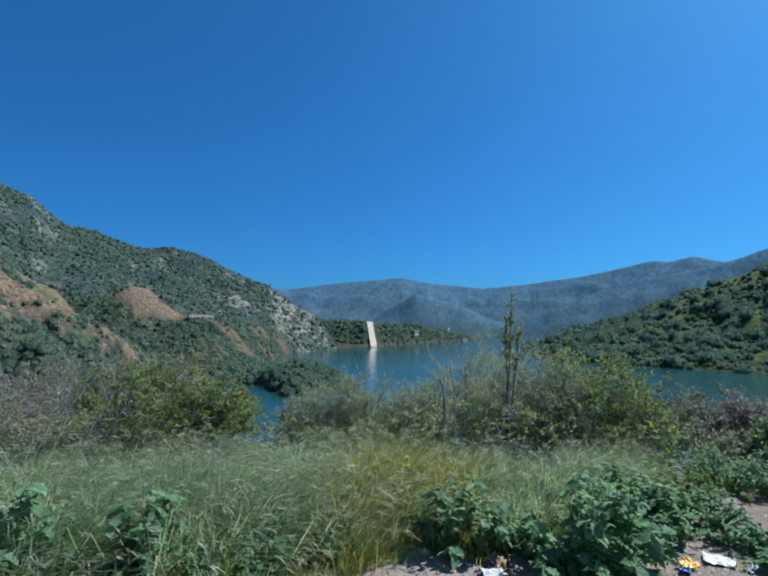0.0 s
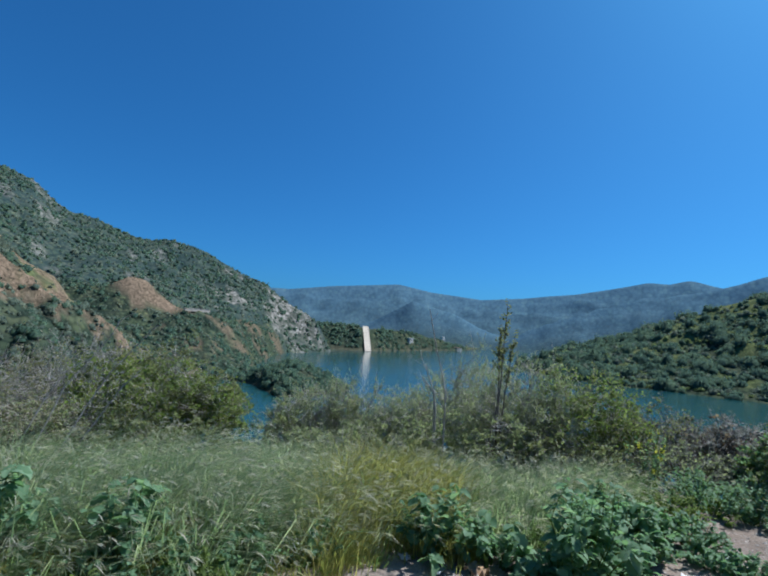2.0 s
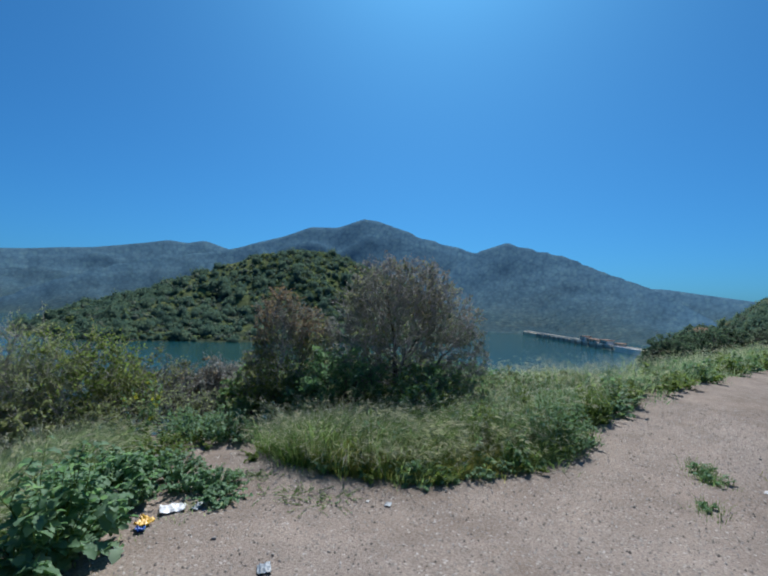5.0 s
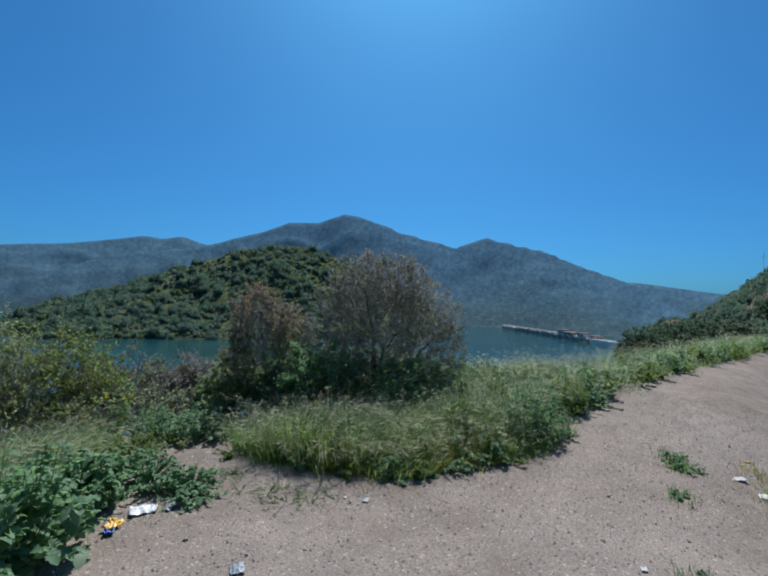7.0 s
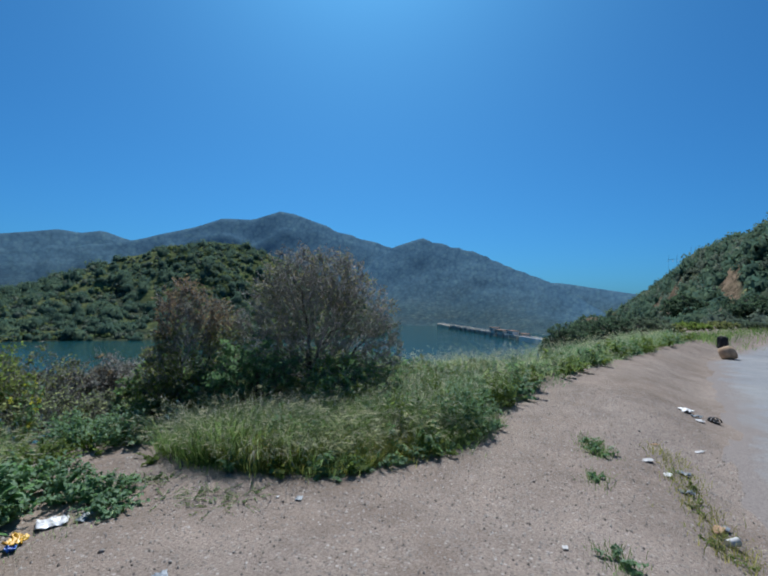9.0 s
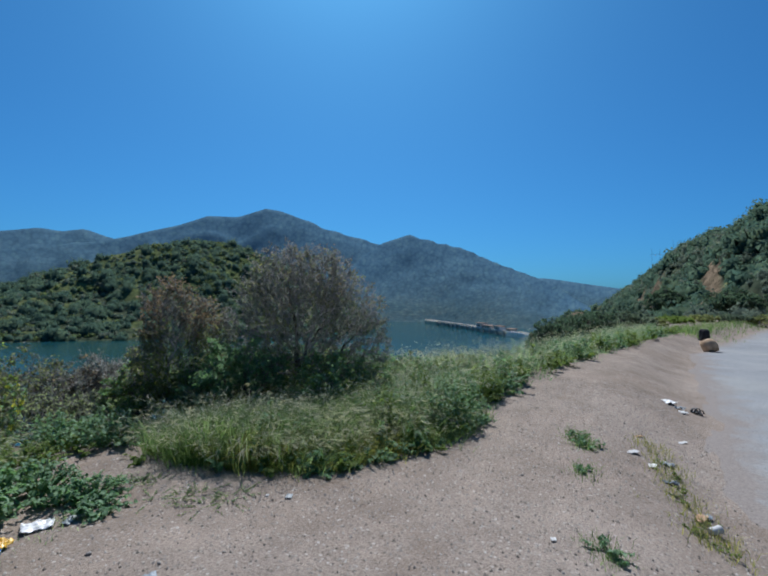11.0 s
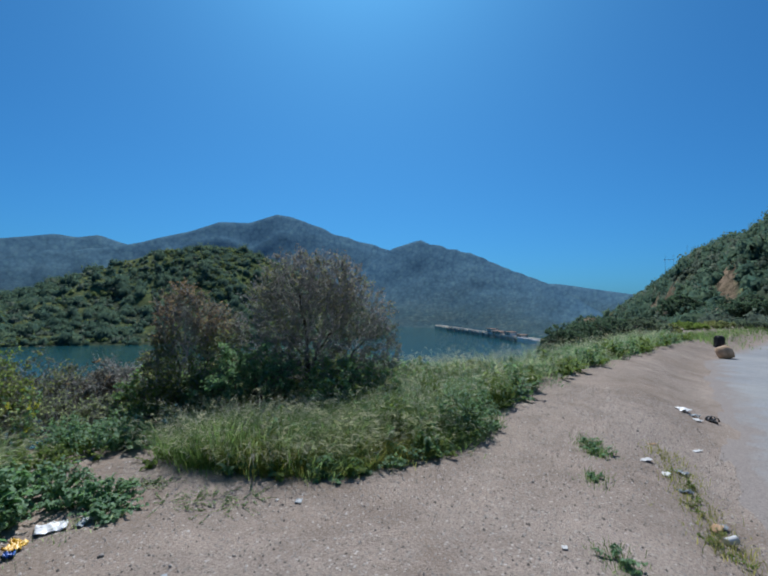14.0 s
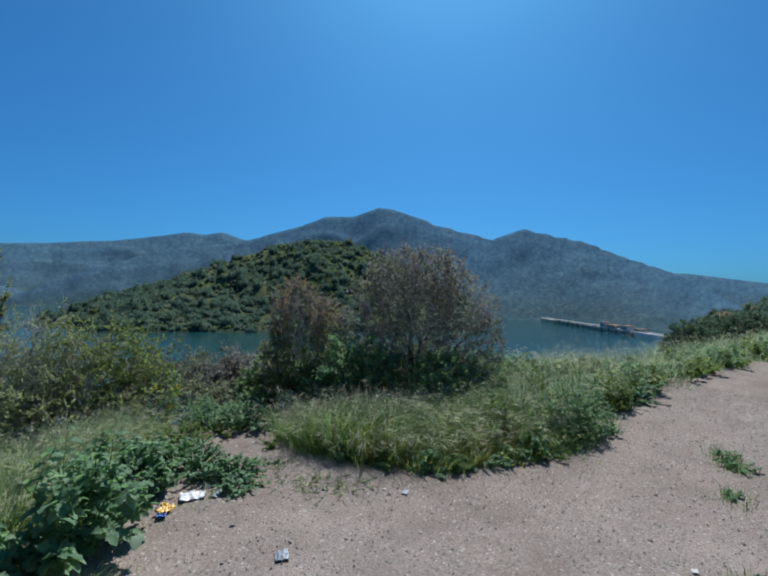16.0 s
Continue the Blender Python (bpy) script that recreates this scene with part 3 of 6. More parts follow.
# ---------------------------------------------------------------- leaf, twig and clump makers
FOLIAGE = {
    "brush_dark": leaf_material("brush_dark", [(0.05, (0.046, 0.078, 0.055)), (0.4, (0.084, 0.128, 0.086)), (0.75, (0.132, 0.178, 0.115)), (1.0, (0.190, 0.225, 0.140))], 0.5, 0.8, 0.1, (1.1, 1.2, 1.0)),
    "brush_grey": leaf_material("brush_grey", [(0.05, (0.078, 0.106, 0.080)), (0.5, (0.140, 0.176, 0.125)), (1.0, (0.235, 0.265, 0.190))], 0.5, 0.8, 0.1, (1.1, 1.2, 1.0)),
    "brush_light": leaf_material("brush_light", [(0.1, (0.110, 0.160, 0.060)), (0.6, (0.185, 0.240, 0.090)), (1.0, (0.270, 0.310, 0.135))], 0.6, 0.8, 0.1),
    "sage": leaf_material("sage_leaf", [(0.05, (0.165, 0.205, 0.115)), (0.45, (0.280, 0.325, 0.190)), (0.8, (0.385, 0.415, 0.262)), (1.0, (0.480, 0.500, 0.345))], 0.62, 0.7, 0.15),
    "olive": leaf_material("olive_leaf", [(0.05, (0.105, 0.130, 0.062)), (0.45, (0.190, 0.215, 0.102)), (0.8, (0.285, 0.280, 0.145)), (1.0, (0.370, 0.320, 0.195))], 0.6, 0.7, 0.15),
    "rust": leaf_material("rust_leaf", [(0.05, (0.130, 0.092, 0.072)), (0.45, (0.225, 0.158, 0.118)), (0.8, (0.320, 0.235, 0.175)), (1.0, (0.410, 0.325, 0.250))], 0.55, 0.75, 0.1),
    "plum": leaf_material("plum_leaf", [(0.05, (0.150, 0.148, 0.142)), (0.5, (0.272, 0.258, 0.246)), (1.0, (0.410, 0.385, 0.370))], 0.6, 0.75, 0.1, (1.1, 1.08, 1.08)),
    "umber": leaf_material("umber_leaf", [(0.05, (0.092, 0.112, 0.094)), (0.5, (0.180, 0.194, 0.170)), (1.0, (0.300, 0.294, 0.270))], 0.55, 0.75, 0.1, (1.1, 1.12, 1.05)),
    "bright": leaf_material("bright_leaf", [(0.05, (0.100, 0.145, 0.040)), (0.5, (0.180, 0.245, 0.070)), (1.0, (0.270, 0.340, 0.115))], 0.6, 0.7, 0.15),
    "weed": leaf_material("weed_leaf", [(0.05, (0.080, 0.158, 0.082)), (0.45, (0.156, 0.272, 0.142)), (0.8, (0.250, 0.372, 0.224)), (1.0, (0.370, 0.470, 0.345))], 0.5, 0.62, 0.25),
    "grass": leaf_material("grass_blade", [(0.05, (0.066, 0.128, 0.046)), (0.4, (0.138, 0.220, 0.080)), (0.75, (0.225, 0.300, 0.130)), (1.0, (0.400, 0.410, 0.260))], 0.68, 0.45, 0.4),
    "grass_silver": leaf_material("silver_grass_blade", [(0.05, (0.110, 0.180, 0.095)), (0.45, (0.265, 0.345, 0.195)), (0.8, (0.450, 0.500, 0.345)), (1.0, (0.660, 0.660, 0.540))], 0.68, 0.4, 0.4),
    "grass_gold": leaf_material("yellow_grass_blade", [(0.05, (0.176, 0.203, 0.061)), (0.45, (0.311, 0.317, 0.101)), (0.8, (0.419, 0.378, 0.149)), (1.0, (0.486, 0.378, 0.216))], 0.6, 0.5, 0.3),
    "plume": leaf_material("seed_plume", [(0.05, (0.360, 0.350, 0.270)), (0.5, (0.500, 0.480, 0.390)), (1.0, (0.620, 0.590, 0.500))], 0.5, 0.6, 0.3),
    "mustard": leaf_material("mustard_petal", [(0.05, (0.58, 0.54, 0.04)), (1.0, (0.82, 0.78, 0.12))], 0.4),
    "dry": leaf_material("dry_stalk", [(0.05, (0.170, 0.150, 0.098)), (0.5, (0.270, 0.245, 0.165)), (1.0, (0.380, 0.345, 0.250))], 0.3),
}
BARK = plain_material("brown_bark", (0.070, 0.060, 0.052), (0.23, 0.20, 0.175), 22.0, 0.9, 0.6)
DARK_BARK = plain_material("dark_bark", (0.030, 0.026, 0.024), (0.105, 0.092, 0.084), 22.0, 0.9, 0.6)
TWIG_MAUVE = plain_material("mauve_grey_twigs", (0.22, 0.205, 0.215), (0.54, 0.51, 0.53), 18.0, 0.85, 0.4)
GREY_TWIG = plain_material("grey_dead_wood", (0.24, 0.225, 0.21), (0.52, 0.49, 0.46), 18.0, 0.85, 0.4)


def unit(v):
    return v / np.maximum(np.linalg.norm(v, axis=-1, keepdims=True), 1e-9)


def frames_of(d):
    """Two directions across each direction d."""
    ref = np.where(np.abs(d[:, 2:3]) > 0.9, np.array([[1.0, 0, 0]]), np.array([[0, 0, 1.0]]))
    a = unit(np.cross(d, ref))
    return a, np.cross(d, a)


def leaves_at(places, length, width, seed, droop=0.2, up=0.3):
    """Folded leaf-shaped quads at the places: an array of vertices and one of faces."""
    g = np.random.default_rng(seed)
    n = len(places)
    d = g.normal(size=(n, 3))
    d[:, 2] = d[:, 2] * 0.6 + up - droop
    d = unit(d)
    a, b = frames_of(d)
    spin = g.uniform(0, 2 * np.pi, (n, 1))
    s = np.cos(spin) * a + np.sin(spin) * b
    ln = length * g.uniform(0.6, 1.4, (n, 1))
    wd = width * g.uniform(0.7, 1.3, (n, 1))
    nrm = np.cross(d, s)
    v = np.stack([places, places + d * ln * 0.45 + s * wd * 0.5 + nrm * wd * 0.18,
                  places + d * ln, places + d * ln * 0.45 - s * wd * 0.5 + nrm * wd * 0.18], 1)
    return v.reshape(-1, 3), np.arange(4 * n).reshape(n, 4)


def prisms(p, q, r0, r1, sides=3):
    """Tapered straight twigs from p to q as one array of vertices and one of faces."""
    n = len(p)
    a, b = frames_of(unit(q - p))
    ang = np.arange(sides) * 2 * np.pi / sides
    ring = np.cos(ang)[None, :, None] * a[:, None] + np.sin(ang)[None, :, None] * b[:, None]
    r0, r1 = np.broadcast_to(r0, n).reshape(n, 1, 1), np.broadcast_to(r1, n).reshape(n, 1, 1)
    v = np.concatenate([p[:, None] + ring * r0, q[:, None] + ring * r1], 1).reshape(-1, 3)
    k = np.arange(sides)
    f = np.stack([k, (k + 1) % sides, (k + 1) % sides + sides, k + sides], -1)
    return v, (np.arange(n)[:, None, None] * 2 * sides + f).reshape(-1, 4)


def join(*parts):
    vs, fs, o = [], [], 0
    for v, f in parts:
        vs.append(v)
        fs.append(f + o)
        o += len(v)
    return np.concatenate(vs), np.concatenate(fs)


def limb_lines(base, tips, bend, g, steps=6):
    """Bent lines from base points to tips."""
    t = np.linspace(0, 1, steps)[None, :, None]
    mid = g.normal(size=(len(tips), 1, 3)) * bend
    sag = np.sin(np.pi * t) * mid
    rise = np.zeros_like(sag)
    rise[..., 2] = (np.sin(np.pi * t[..., 0]) * bend * 0.6)
    wob = g.normal(size=(len(tips), steps, 3)) * bend * 0.12 * np.minimum(t, 1 - t) * 4
    return base[:, None] * (1 - t) + tips[:, None] * t + sag + rise + wob


def along(lines, count, g, lo=0.25):
    """Random places and directions on bent lines."""
    n, s, _ = lines.shape
    k = g.integers(0, n, count)
    u = g.uniform(lo, 1, count) * (s - 1.001)
    i = u.astype(int)
    f = (u - i)[:, None]
    p, q = lines[k, i], lines[k, i + 1]
    return p * (1 - f) + q * f, unit(q - p), u / (s - 1)


def woody_plant(name, az, dist, top_el, half_width, label, category, leaf, seed, leaves=7000, leaf_len=0.032, leaf_wid=0.016, limbs=12,
                twigs=420, stem=0.017, second=None, bare=0.0, base_drop=0.0, depth=1.0, lumps=10, group="", spread=0.35, wood=None, floor=0.12, shoots=0.6, spray=0.11, feather=0.4):
    """A shrub or small tree: bent limbs, branches and twigs under a lumpy, gappy crown of single leaves.
    az and dist: where it stands; top_el: the elevation that its top reaches; half_width: metres."""
    g = np.random.default_rng(seed)
    x, y = polar(az, dist)
    z = float(height(x, y)[0]) - base_drop
    tall = EYE + dist * math.tan(radians(top_el)) - z
    ob = thing(name, (x, y, z), label, category, group)
    # a lumpy crown: several overlapping ellipsoids
    ring = np.arange(lumps) * 2.4 + g.uniform(-0.4, 0.4, lumps)
    far = np.sqrt((np.arange(lumps) + 0.5) / lumps)
    c = np.stack([np.cos(ring) * far * half_width * 0.72, np.sin(ring) * far * half_width * 0.66 * depth,
                  (0.70 - 0.34 * far**2 + g.uniform(-0.12, 0.1, lumps)) * tall], -1)
    rad = np.stack([g.uniform(0.26, 0.42, lumps) * half_width, g.uniform(0.26, 0.42, lumps) * half_width * depth, g.uniform(0.20, 0.32, lumps) * tall], -1)
    c[0, 2], rad[0] = tall * 0.72, (half_width * 0.42, half_width * 0.42 * depth, tall * 0.3)
    c[:, 2] = np.minimum(c[:, 2], tall * 0.97 - rad[:, 2] * 0.95)

    def in_crown(count, shell):
        k = g.integers(0, lumps, count)
        d = unit(g.normal(size=(count, 3)))
        p = c[k] + d * rad[k] * (g.uniform(shell, 1.0, (count, 1)) ** 0.7)
        p[:, 2] = np.maximum(p[:, 2], floor * tall)
        return p
    tips = in_crown(limbs, 0.4)
    root = np.zeros((limbs, 3))
    root[:, :2] = g.normal(size=(limbs, 2)) * half_width * 0.06
    lines = limb_lines(root, tips, 0.09 * tall, g, 7)
    w = np.linspace(1, 0.15, 7)
    big = [prisms(lines[:, i], lines[:, i + 1], stem * w[i] * g.uniform(0.7, 1.2, limbs), stem * w[i + 1], 6) for i in range(6)]
    # every spray of leaves sits on a branch from the nearest limb below it
    ends = in_crown(twigs, 0.3)
    here, _, _ = along(lines, 240, g, 0.25)
    far_off = np.linalg.norm(ends[:, None] - here[None], axis=-1) + 1.2 * np.maximum(0, here[None, :, 2] - ends[:, None, 2])
    b0 = here[np.argmin(far_off, 1)]
    sub = limb_lines(b0, ends, 0.03 * tall, g, 3)
    med = [prisms(sub[:, i], sub[:, i + 1], stem * 0.2 * (1 - i * 0.4), stem * 0.2 * (0.6 - i * 0.4) + 0.0008, 3) for i in range(2)]
    out = unit(ends - np.array([0, 0, tall * 0.35]))
    cr = spray * (0.35 * half_width + 0.25 * tall) * g.uniform(0.6, 1.4, (twigs, 1))
    k = np.repeat(np.arange(twigs), 2)
    t0 = ends[k] - out[k] * cr[k] * 0.4
    t1 = t0 + unit(out[k] * 0.9 + (0, 0, 0.5) + g.normal(size=(2 * twigs, 3)) * 0.8) * cr[k] * g.uniform(0.8, 2.0 + shoots, (2 * twigs, 1))
    small = prisms(t0, t1, 0.0028, 0.0012, 3)
    mesh_object("trunk", *join(*big), wood or BARK, ob, smooth=True)
    tagged(mesh_object("branchwork", *join(*med), GREY_TWIG if bare > 0.25 or leaf in ("sage", "olive") else BARK, ob, smooth=True), kind="stuff")
    tagged(mesh_object("twig_tangle", *small, GREY_TWIG, ob), kind="stuff")
    leafy = np.where(g.random(twigs) >= bare)[0]
    share_of = g.uniform(0.3, 1.7, len(leafy))
    k = g.choice(leafy, int(leaves * (1.4 - feather)), p=share_of / share_of.sum())
    pl = ends[k] + out[k] * cr[k] * 0.25 + unit(g.normal(size=(len(k), 3))) * cr[k] * g.uniform(0.1, 1.1, (len(k), 1)) * (1, 1, 0.75)
    stray, _, _ = along(np.stack([t0, t1], 1), int(leaves * feather), g, 0.1)
    pl = np.concatenate([pl, stray + g.normal(size=stray.shape) * 0.012])
    pl[:, 2] = np.maximum(pl[:, 2], 0.03)
    leaf_len, leaf_wid = leaf_len * 1.12, leaf_wid * 1.45
    if second:
        kind, share, lowest, highest = second
        h = pl[:, 2] / tall
        pick = (g.random(len(pl)) < share) & (h > lowest) & (h < highest)
        tagged(mesh_object("crown", *leaves_at(pl[~pick], leaf_len, leaf_wid, seed + 1), FOLIAGE[leaf], ob), kind="stuff")
        tagged(mesh_object("foliage", *leaves_at(pl[pick], leaf_len * 1.15, leaf_wid * 1.2, seed + 2), FOLIAGE[kind], ob, "differently coloured leaves"), kind="stuff")
    else:
        tagged(mesh_object("crown", *leaves_at(pl, leaf_len, leaf_wid, seed + 1), FOLIAGE[leaf], ob), kind="stuff")
    return ob


def colonised_tree(name, az, dist, crown, label, seed, pull, stems, lean, foliage):
    """A tree grown towards points in its crown (ellipsoids as x across, y deep, z up, and three radii, in metres, facing the turnout):
    forked stems, limbs that thicken downwards, bare twigs, and leaves of several tones by height."""
    g = np.random.default_rng(seed)
    x, y = polar(az, dist)
    z = float(height(x, y)[0])
    ob = thing(name, Matrix.Translation((x, y, z)) @ Matrix.Rotation(radians(az), 4, "Z"), label, "tree")
    ell = np.array(crown)
    ell[:, 2] -= z
    k = g.choice(len(ell), pull, p=(w := ell[:, 3] * ell[:, 4] * ell[:, 5]) / w.sum())
    goal = ell[k, :3] + unit(g.normal(size=(pull, 3))) * ell[k, 3:] * g.uniform(0.15, 1, (pull, 1)) ** 0.5
    goal = goal[goal[:, 2] > 0.25]
    step, pts, up = 0.05, [np.array([0.0, 0, -0.1])], [-1]
    for q in range(stems):
        at, here = 0, np.array([g.uniform(-0.12, 0.12), g.uniform(-0.1, 0.1), 0.0])
        way = unit(np.array([lean + 0.5 * math.cos(q * 2.4), 0.5 * math.sin(q * 2.4), 1.0]))
        for _ in range(int(g.integers(6, 11))):
            pts.append(here)
            up.append(at)
            at, way = len(pts) - 1, unit(way + g.normal(size=3) * 0.12)
            here = here + way * step
    near, best = np.full(len(goal), 9e9), np.zeros(len(goal), int)
    seen = 0
    for _ in range(150):
        fresh = np.array(pts[seen:])
        dd = np.linalg.norm(goal[:, None] - fresh[None], axis=-1)
        j = dd.argmin(1)
        closer = dd[np.arange(len(goal)), j] < near
        best = np.where(closer, j + seen, best)
        near = np.minimum(near, dd.min(1))
        seen = len(pts)
        keep = near > step * 1.3
        goal, near, best = goal[keep], near[keep], best[keep]
        if not len(goal):
            break
        arr = np.array(pts)
        pull_on = unit(goal - arr[best])
        sums = np.zeros_like(arr)
        np.add.at(sums, best, pull_on)
        grow = np.unique(best)
        way = unit(unit(sums[grow]) + g.normal(size=(len(grow), 3)) * 0.28)
        for q, d in zip(grow, way):
            pts.append(arr[q] + d * step)
            up.append(int(q))
        if len(pts) > 7000:
            break
    arr, up = np.array(pts), np.array(up)
    load, tip = np.zeros(len(arr)), np.ones(len(arr), bool)
    tip[up[1:]] = False
    for q in range(len(arr) - 1, 0, -1):
        load[q] += 1.0 * tip[q]
        load[up[q]] += load[q]
    wide = 0.0017 * np.maximum(load, 1) ** 0.5
    a, b = up[1:], np.arange(1, len(arr))
    thick = wide[b] > 0.009
    for part_name, pick, sides, mat in (("trunk", thick, 7, DARK_BARK), ("branchwork", ~thick, 4, TWIG_MAUVE)):
        o = mesh_object(part_name, *prisms(arr[a[pick]], arr[b[pick]], np.minimum(wide[a[pick]], wide[b[pick]] * 1.25), wide[b[pick]], sides), mat, ob, smooth=True)
        tagged(o, kind="stuff" if part_name != "trunk" else "")
    outer = np.where(load <= 3)[0]
    n = len(outer) * 2
    s0 = arr[np.repeat(outer, 2)]
    s1 = s0 + unit(unit(s0 - (0, 0, 0.9)) * 0.7 + (0, 0, 0.25) + g.normal(size=(n, 3)) * 0.75) * g.uniform(0.04, 0.15, (n, 1))
    tagged(mesh_object("twig_tangle", *prisms(s0, s1, 0.0026, 0.0012, 3), TWIG_MAUVE, ob), kind="stuff")
    tall = arr[:, 2].max()
    for q, (leaf, count, length, width, low, high) in enumerate(foliage):
        p, _, _ = along(np.stack([s0, s1], 1), count * 3, g, 0.1)
        clump = fbm(p[:, 0] * 3 + 9 * q, p[:, 1] * 3 + p[:, 2] * 2.3, 3, q)
        h = p[:, 2] / tall + 0.25 * (clump - 0.5)
        p = p[(h > low) & (h < high) & (clump > g.uniform(0.25, 0.6, len(p)))][:count] + 0.0
        tagged(mesh_object("crown" if q == 0 else "foliage", *leaves_at(p + g.normal(size=p.shape) * 0.012, length, width, seed + q), FOLIAGE[leaf], ob), kind="stuff")
    return ob


# brush on the far slopes: tufts of foliage scattered over the hills
def brush_material(name, stops):
    """Far shrubs: tone varies from shrub to shrub and over each canopy, with leafy relief."""
    m, t = material(name)
    geo = t.nodes.new("ShaderNodeNewGeometry")
    pos = t.nodes.new("ShaderNodeTexCoord").outputs["Object"]
    leafy, broad = noise_tex(t, 0.9, 5.0, 0.75, pos), noise_tex(t, 0.07, 2.0, 0.5, pos)
    s = node(t, "ShaderNodeMath", [(0, geo.outputs["Random Per Island"]), (1, 0.45), (2, -0.42)], operation="MULTIPLY_ADD").outputs[0]
    s = node(t, "ShaderNodeMath", [(0, leafy), (1, 1.0), (2, s)], operation="MULTIPLY_ADD").outputs[0]
    s = node(t, "ShaderNodeMath", [(0, broad), (1, 0.4), (2, s)], operation="MULTIPLY_ADD").outputs[0]
    c = ramp(t, s, stops)
    p = bsdf(t, c, 0.9, leafy, 0.5, 0.5, spec=0.05)
    tr = t.nodes.new("ShaderNodeBsdfTranslucent")
    t.links.new(c, tr.inputs["Color"])
    x = t.nodes.new("ShaderNodeMixShader")
    x.inputs[0].default_value = 0.5
    t.links.new(p.outputs[0], x.inputs[1])
    t.links.new(tr.outputs[0], x.inputs[2])
    return finish(m, t, x)


BRUSH = {
    "brush_dark": brush_material("oak_canopy", [(0.05, (0.050, 0.098, 0.088)), (0.4, (0.086, 0.150, 0.108)), (0.75, (0.138, 0.206, 0.126)), (1.0, (0.218, 0.282, 0.145))]),
    "brush_grey": brush_material("chaparral_canopy", [(0.05, (0.080, 0.116, 0.096)), (0.5, (0.150, 0.194, 0.144)), (1.0, (0.255, 0.290, 0.200))]),
    "brush_light": brush_material("fresh_canopy", [(0.1, (0.110, 0.160, 0.060)), (0.6, (0.185, 0.240, 0.090)), (1.0, (0.270, 0.310, 0.135))]),
}


def canopy_template(seed, tufts, rise):
    """One shrub, about one unit wide: overlapping leafy lumps of loose tufts round a dense heart, with the way out of the canopy for each corner."""
    g = np.random.default_rng(seed)
    bm = bmesh.new()
    bmesh.ops.create_icosphere(bm, subdivisions=2 if tufts > 30 else 1, radius=1.0)
    for v in bm.verts:
        q = v.co.normalized()
        k = 1 + 0.45 * noise.noise(q * 2.1 + Vector((seed, 0, 0))) + 0.3 * noise.noise(q * 4.3 + Vector((0, seed, 0)))
        v.co = Vector((q.x * k * 0.42, q.y * k * 0.42, max(q.z, -0.4) * k * 0.42 + 0.2))
    heart = np.array([v.co[:] for v in bm.verts])
    tri = np.array([[v.index for v in f.verts] for f in bm.faces if f.calc_center_median().z > 0.06])
    bm.free()
    heart = heart * 0.85
    k = g.integers(0, len(tri), tufts)
    w = g.dirichlet((1, 1, 1), tufts)
    p = (heart[tri[k]] * w[..., None]).sum(1) / 0.85 * g.uniform(0.9, 1.2, (tufts, 1))
    p[:, 2] = np.maximum(p[:, 2], 0.02)
    d = unit(p - (0, 0, 0.12))
    n = unit(d + g.normal(size=(tufts, 3)) * 0.6)
    a, b = frames_of(n)
    s = g.uniform(0.5, 1.2, (tufts, 1)) * 0.62 / math.sqrt(tufts)
    j = [g.uniform(0.6, 1.3, (tufts, 1)) for _ in range(4)]
    s = s * 1.25
    tuft = np.stack([p + a * s * j[0], p - a * s * 0.5 + b * s * 0.87 * j[1] - n * s * 0.3, p - a * s * 0.5 - b * s * 0.87 * j[2] - n * s * 0.3], 1).reshape(-1, 3)
    lift = np.array([0, 0, rise])          # shading normals tilted up, which brightens the backlit canopies
    out = np.concatenate([unit(unit(heart - (0, 0, 0.12)) + lift), np.repeat(unit(d + lift + g.normal(size=(tufts, 3)) * 0.45), 3, 0)])
    return heart, tri, tuft, out


def scatter(name, label, kind, places, sizes, tufts, seed, category="brush"):
    g = np.random.default_rng(seed)
    temps = [canopy_template(seed * 10 + k, tufts, 0.5) for k in range(6)]
    verts, outs, tris, o = [], [], [], 0
    pick = g.integers(0, 6, len(places))
    for k, (core, tri, tuft, out) in enumerate(temps):
        own, sc = places[pick == k], sizes[pick == k][:, None]
        a, tall = g.uniform(0, 2 * np.pi, (len(own), 1)), g.uniform(0.75, 1.3, (len(own), 1))
        t, ca, sa = np.concatenate([core, tuft])[None], np.cos(a), np.sin(a)
        v = np.stack([(t[..., 0] * ca - t[..., 1] * sa) * sc, (t[..., 0] * sa + t[..., 1] * ca) * sc, t[..., 2] * sc * tall], -1) + own[:, None]
        w = np.stack([out[:, 0] * ca - out[:, 1] * sa, out[:, 0] * sa + out[:, 1] * ca, out[:, 2] + 0 * ca], -1)
        at = o + np.arange(len(own))[:, None, None] * t.shape[1]
        verts.append(v.reshape(-1, 3))
        outs.append(w.reshape(-1, 3))
        tris.append((at + tri).reshape(-1, 3))
        tris.append((at + len(core) + np.arange(3 * tufts).reshape(-1, 3)).reshape(-1, 3))
        o += len(own) * t.shape[1]
    ob = mesh_object(name, np.concatenate(verts), np.concatenate(tris), BRUSH[kind], smooth=True)
    ob.data.normals_split_custom_set_from_vertices(np.concatenate(outs).tolist())
    return tagged(ob, label, category, kind="stuff")


RISE = np.maximum.accumulate(np.where(GR > 40, (GZ - EYE) / GR, -9.0), axis=1)


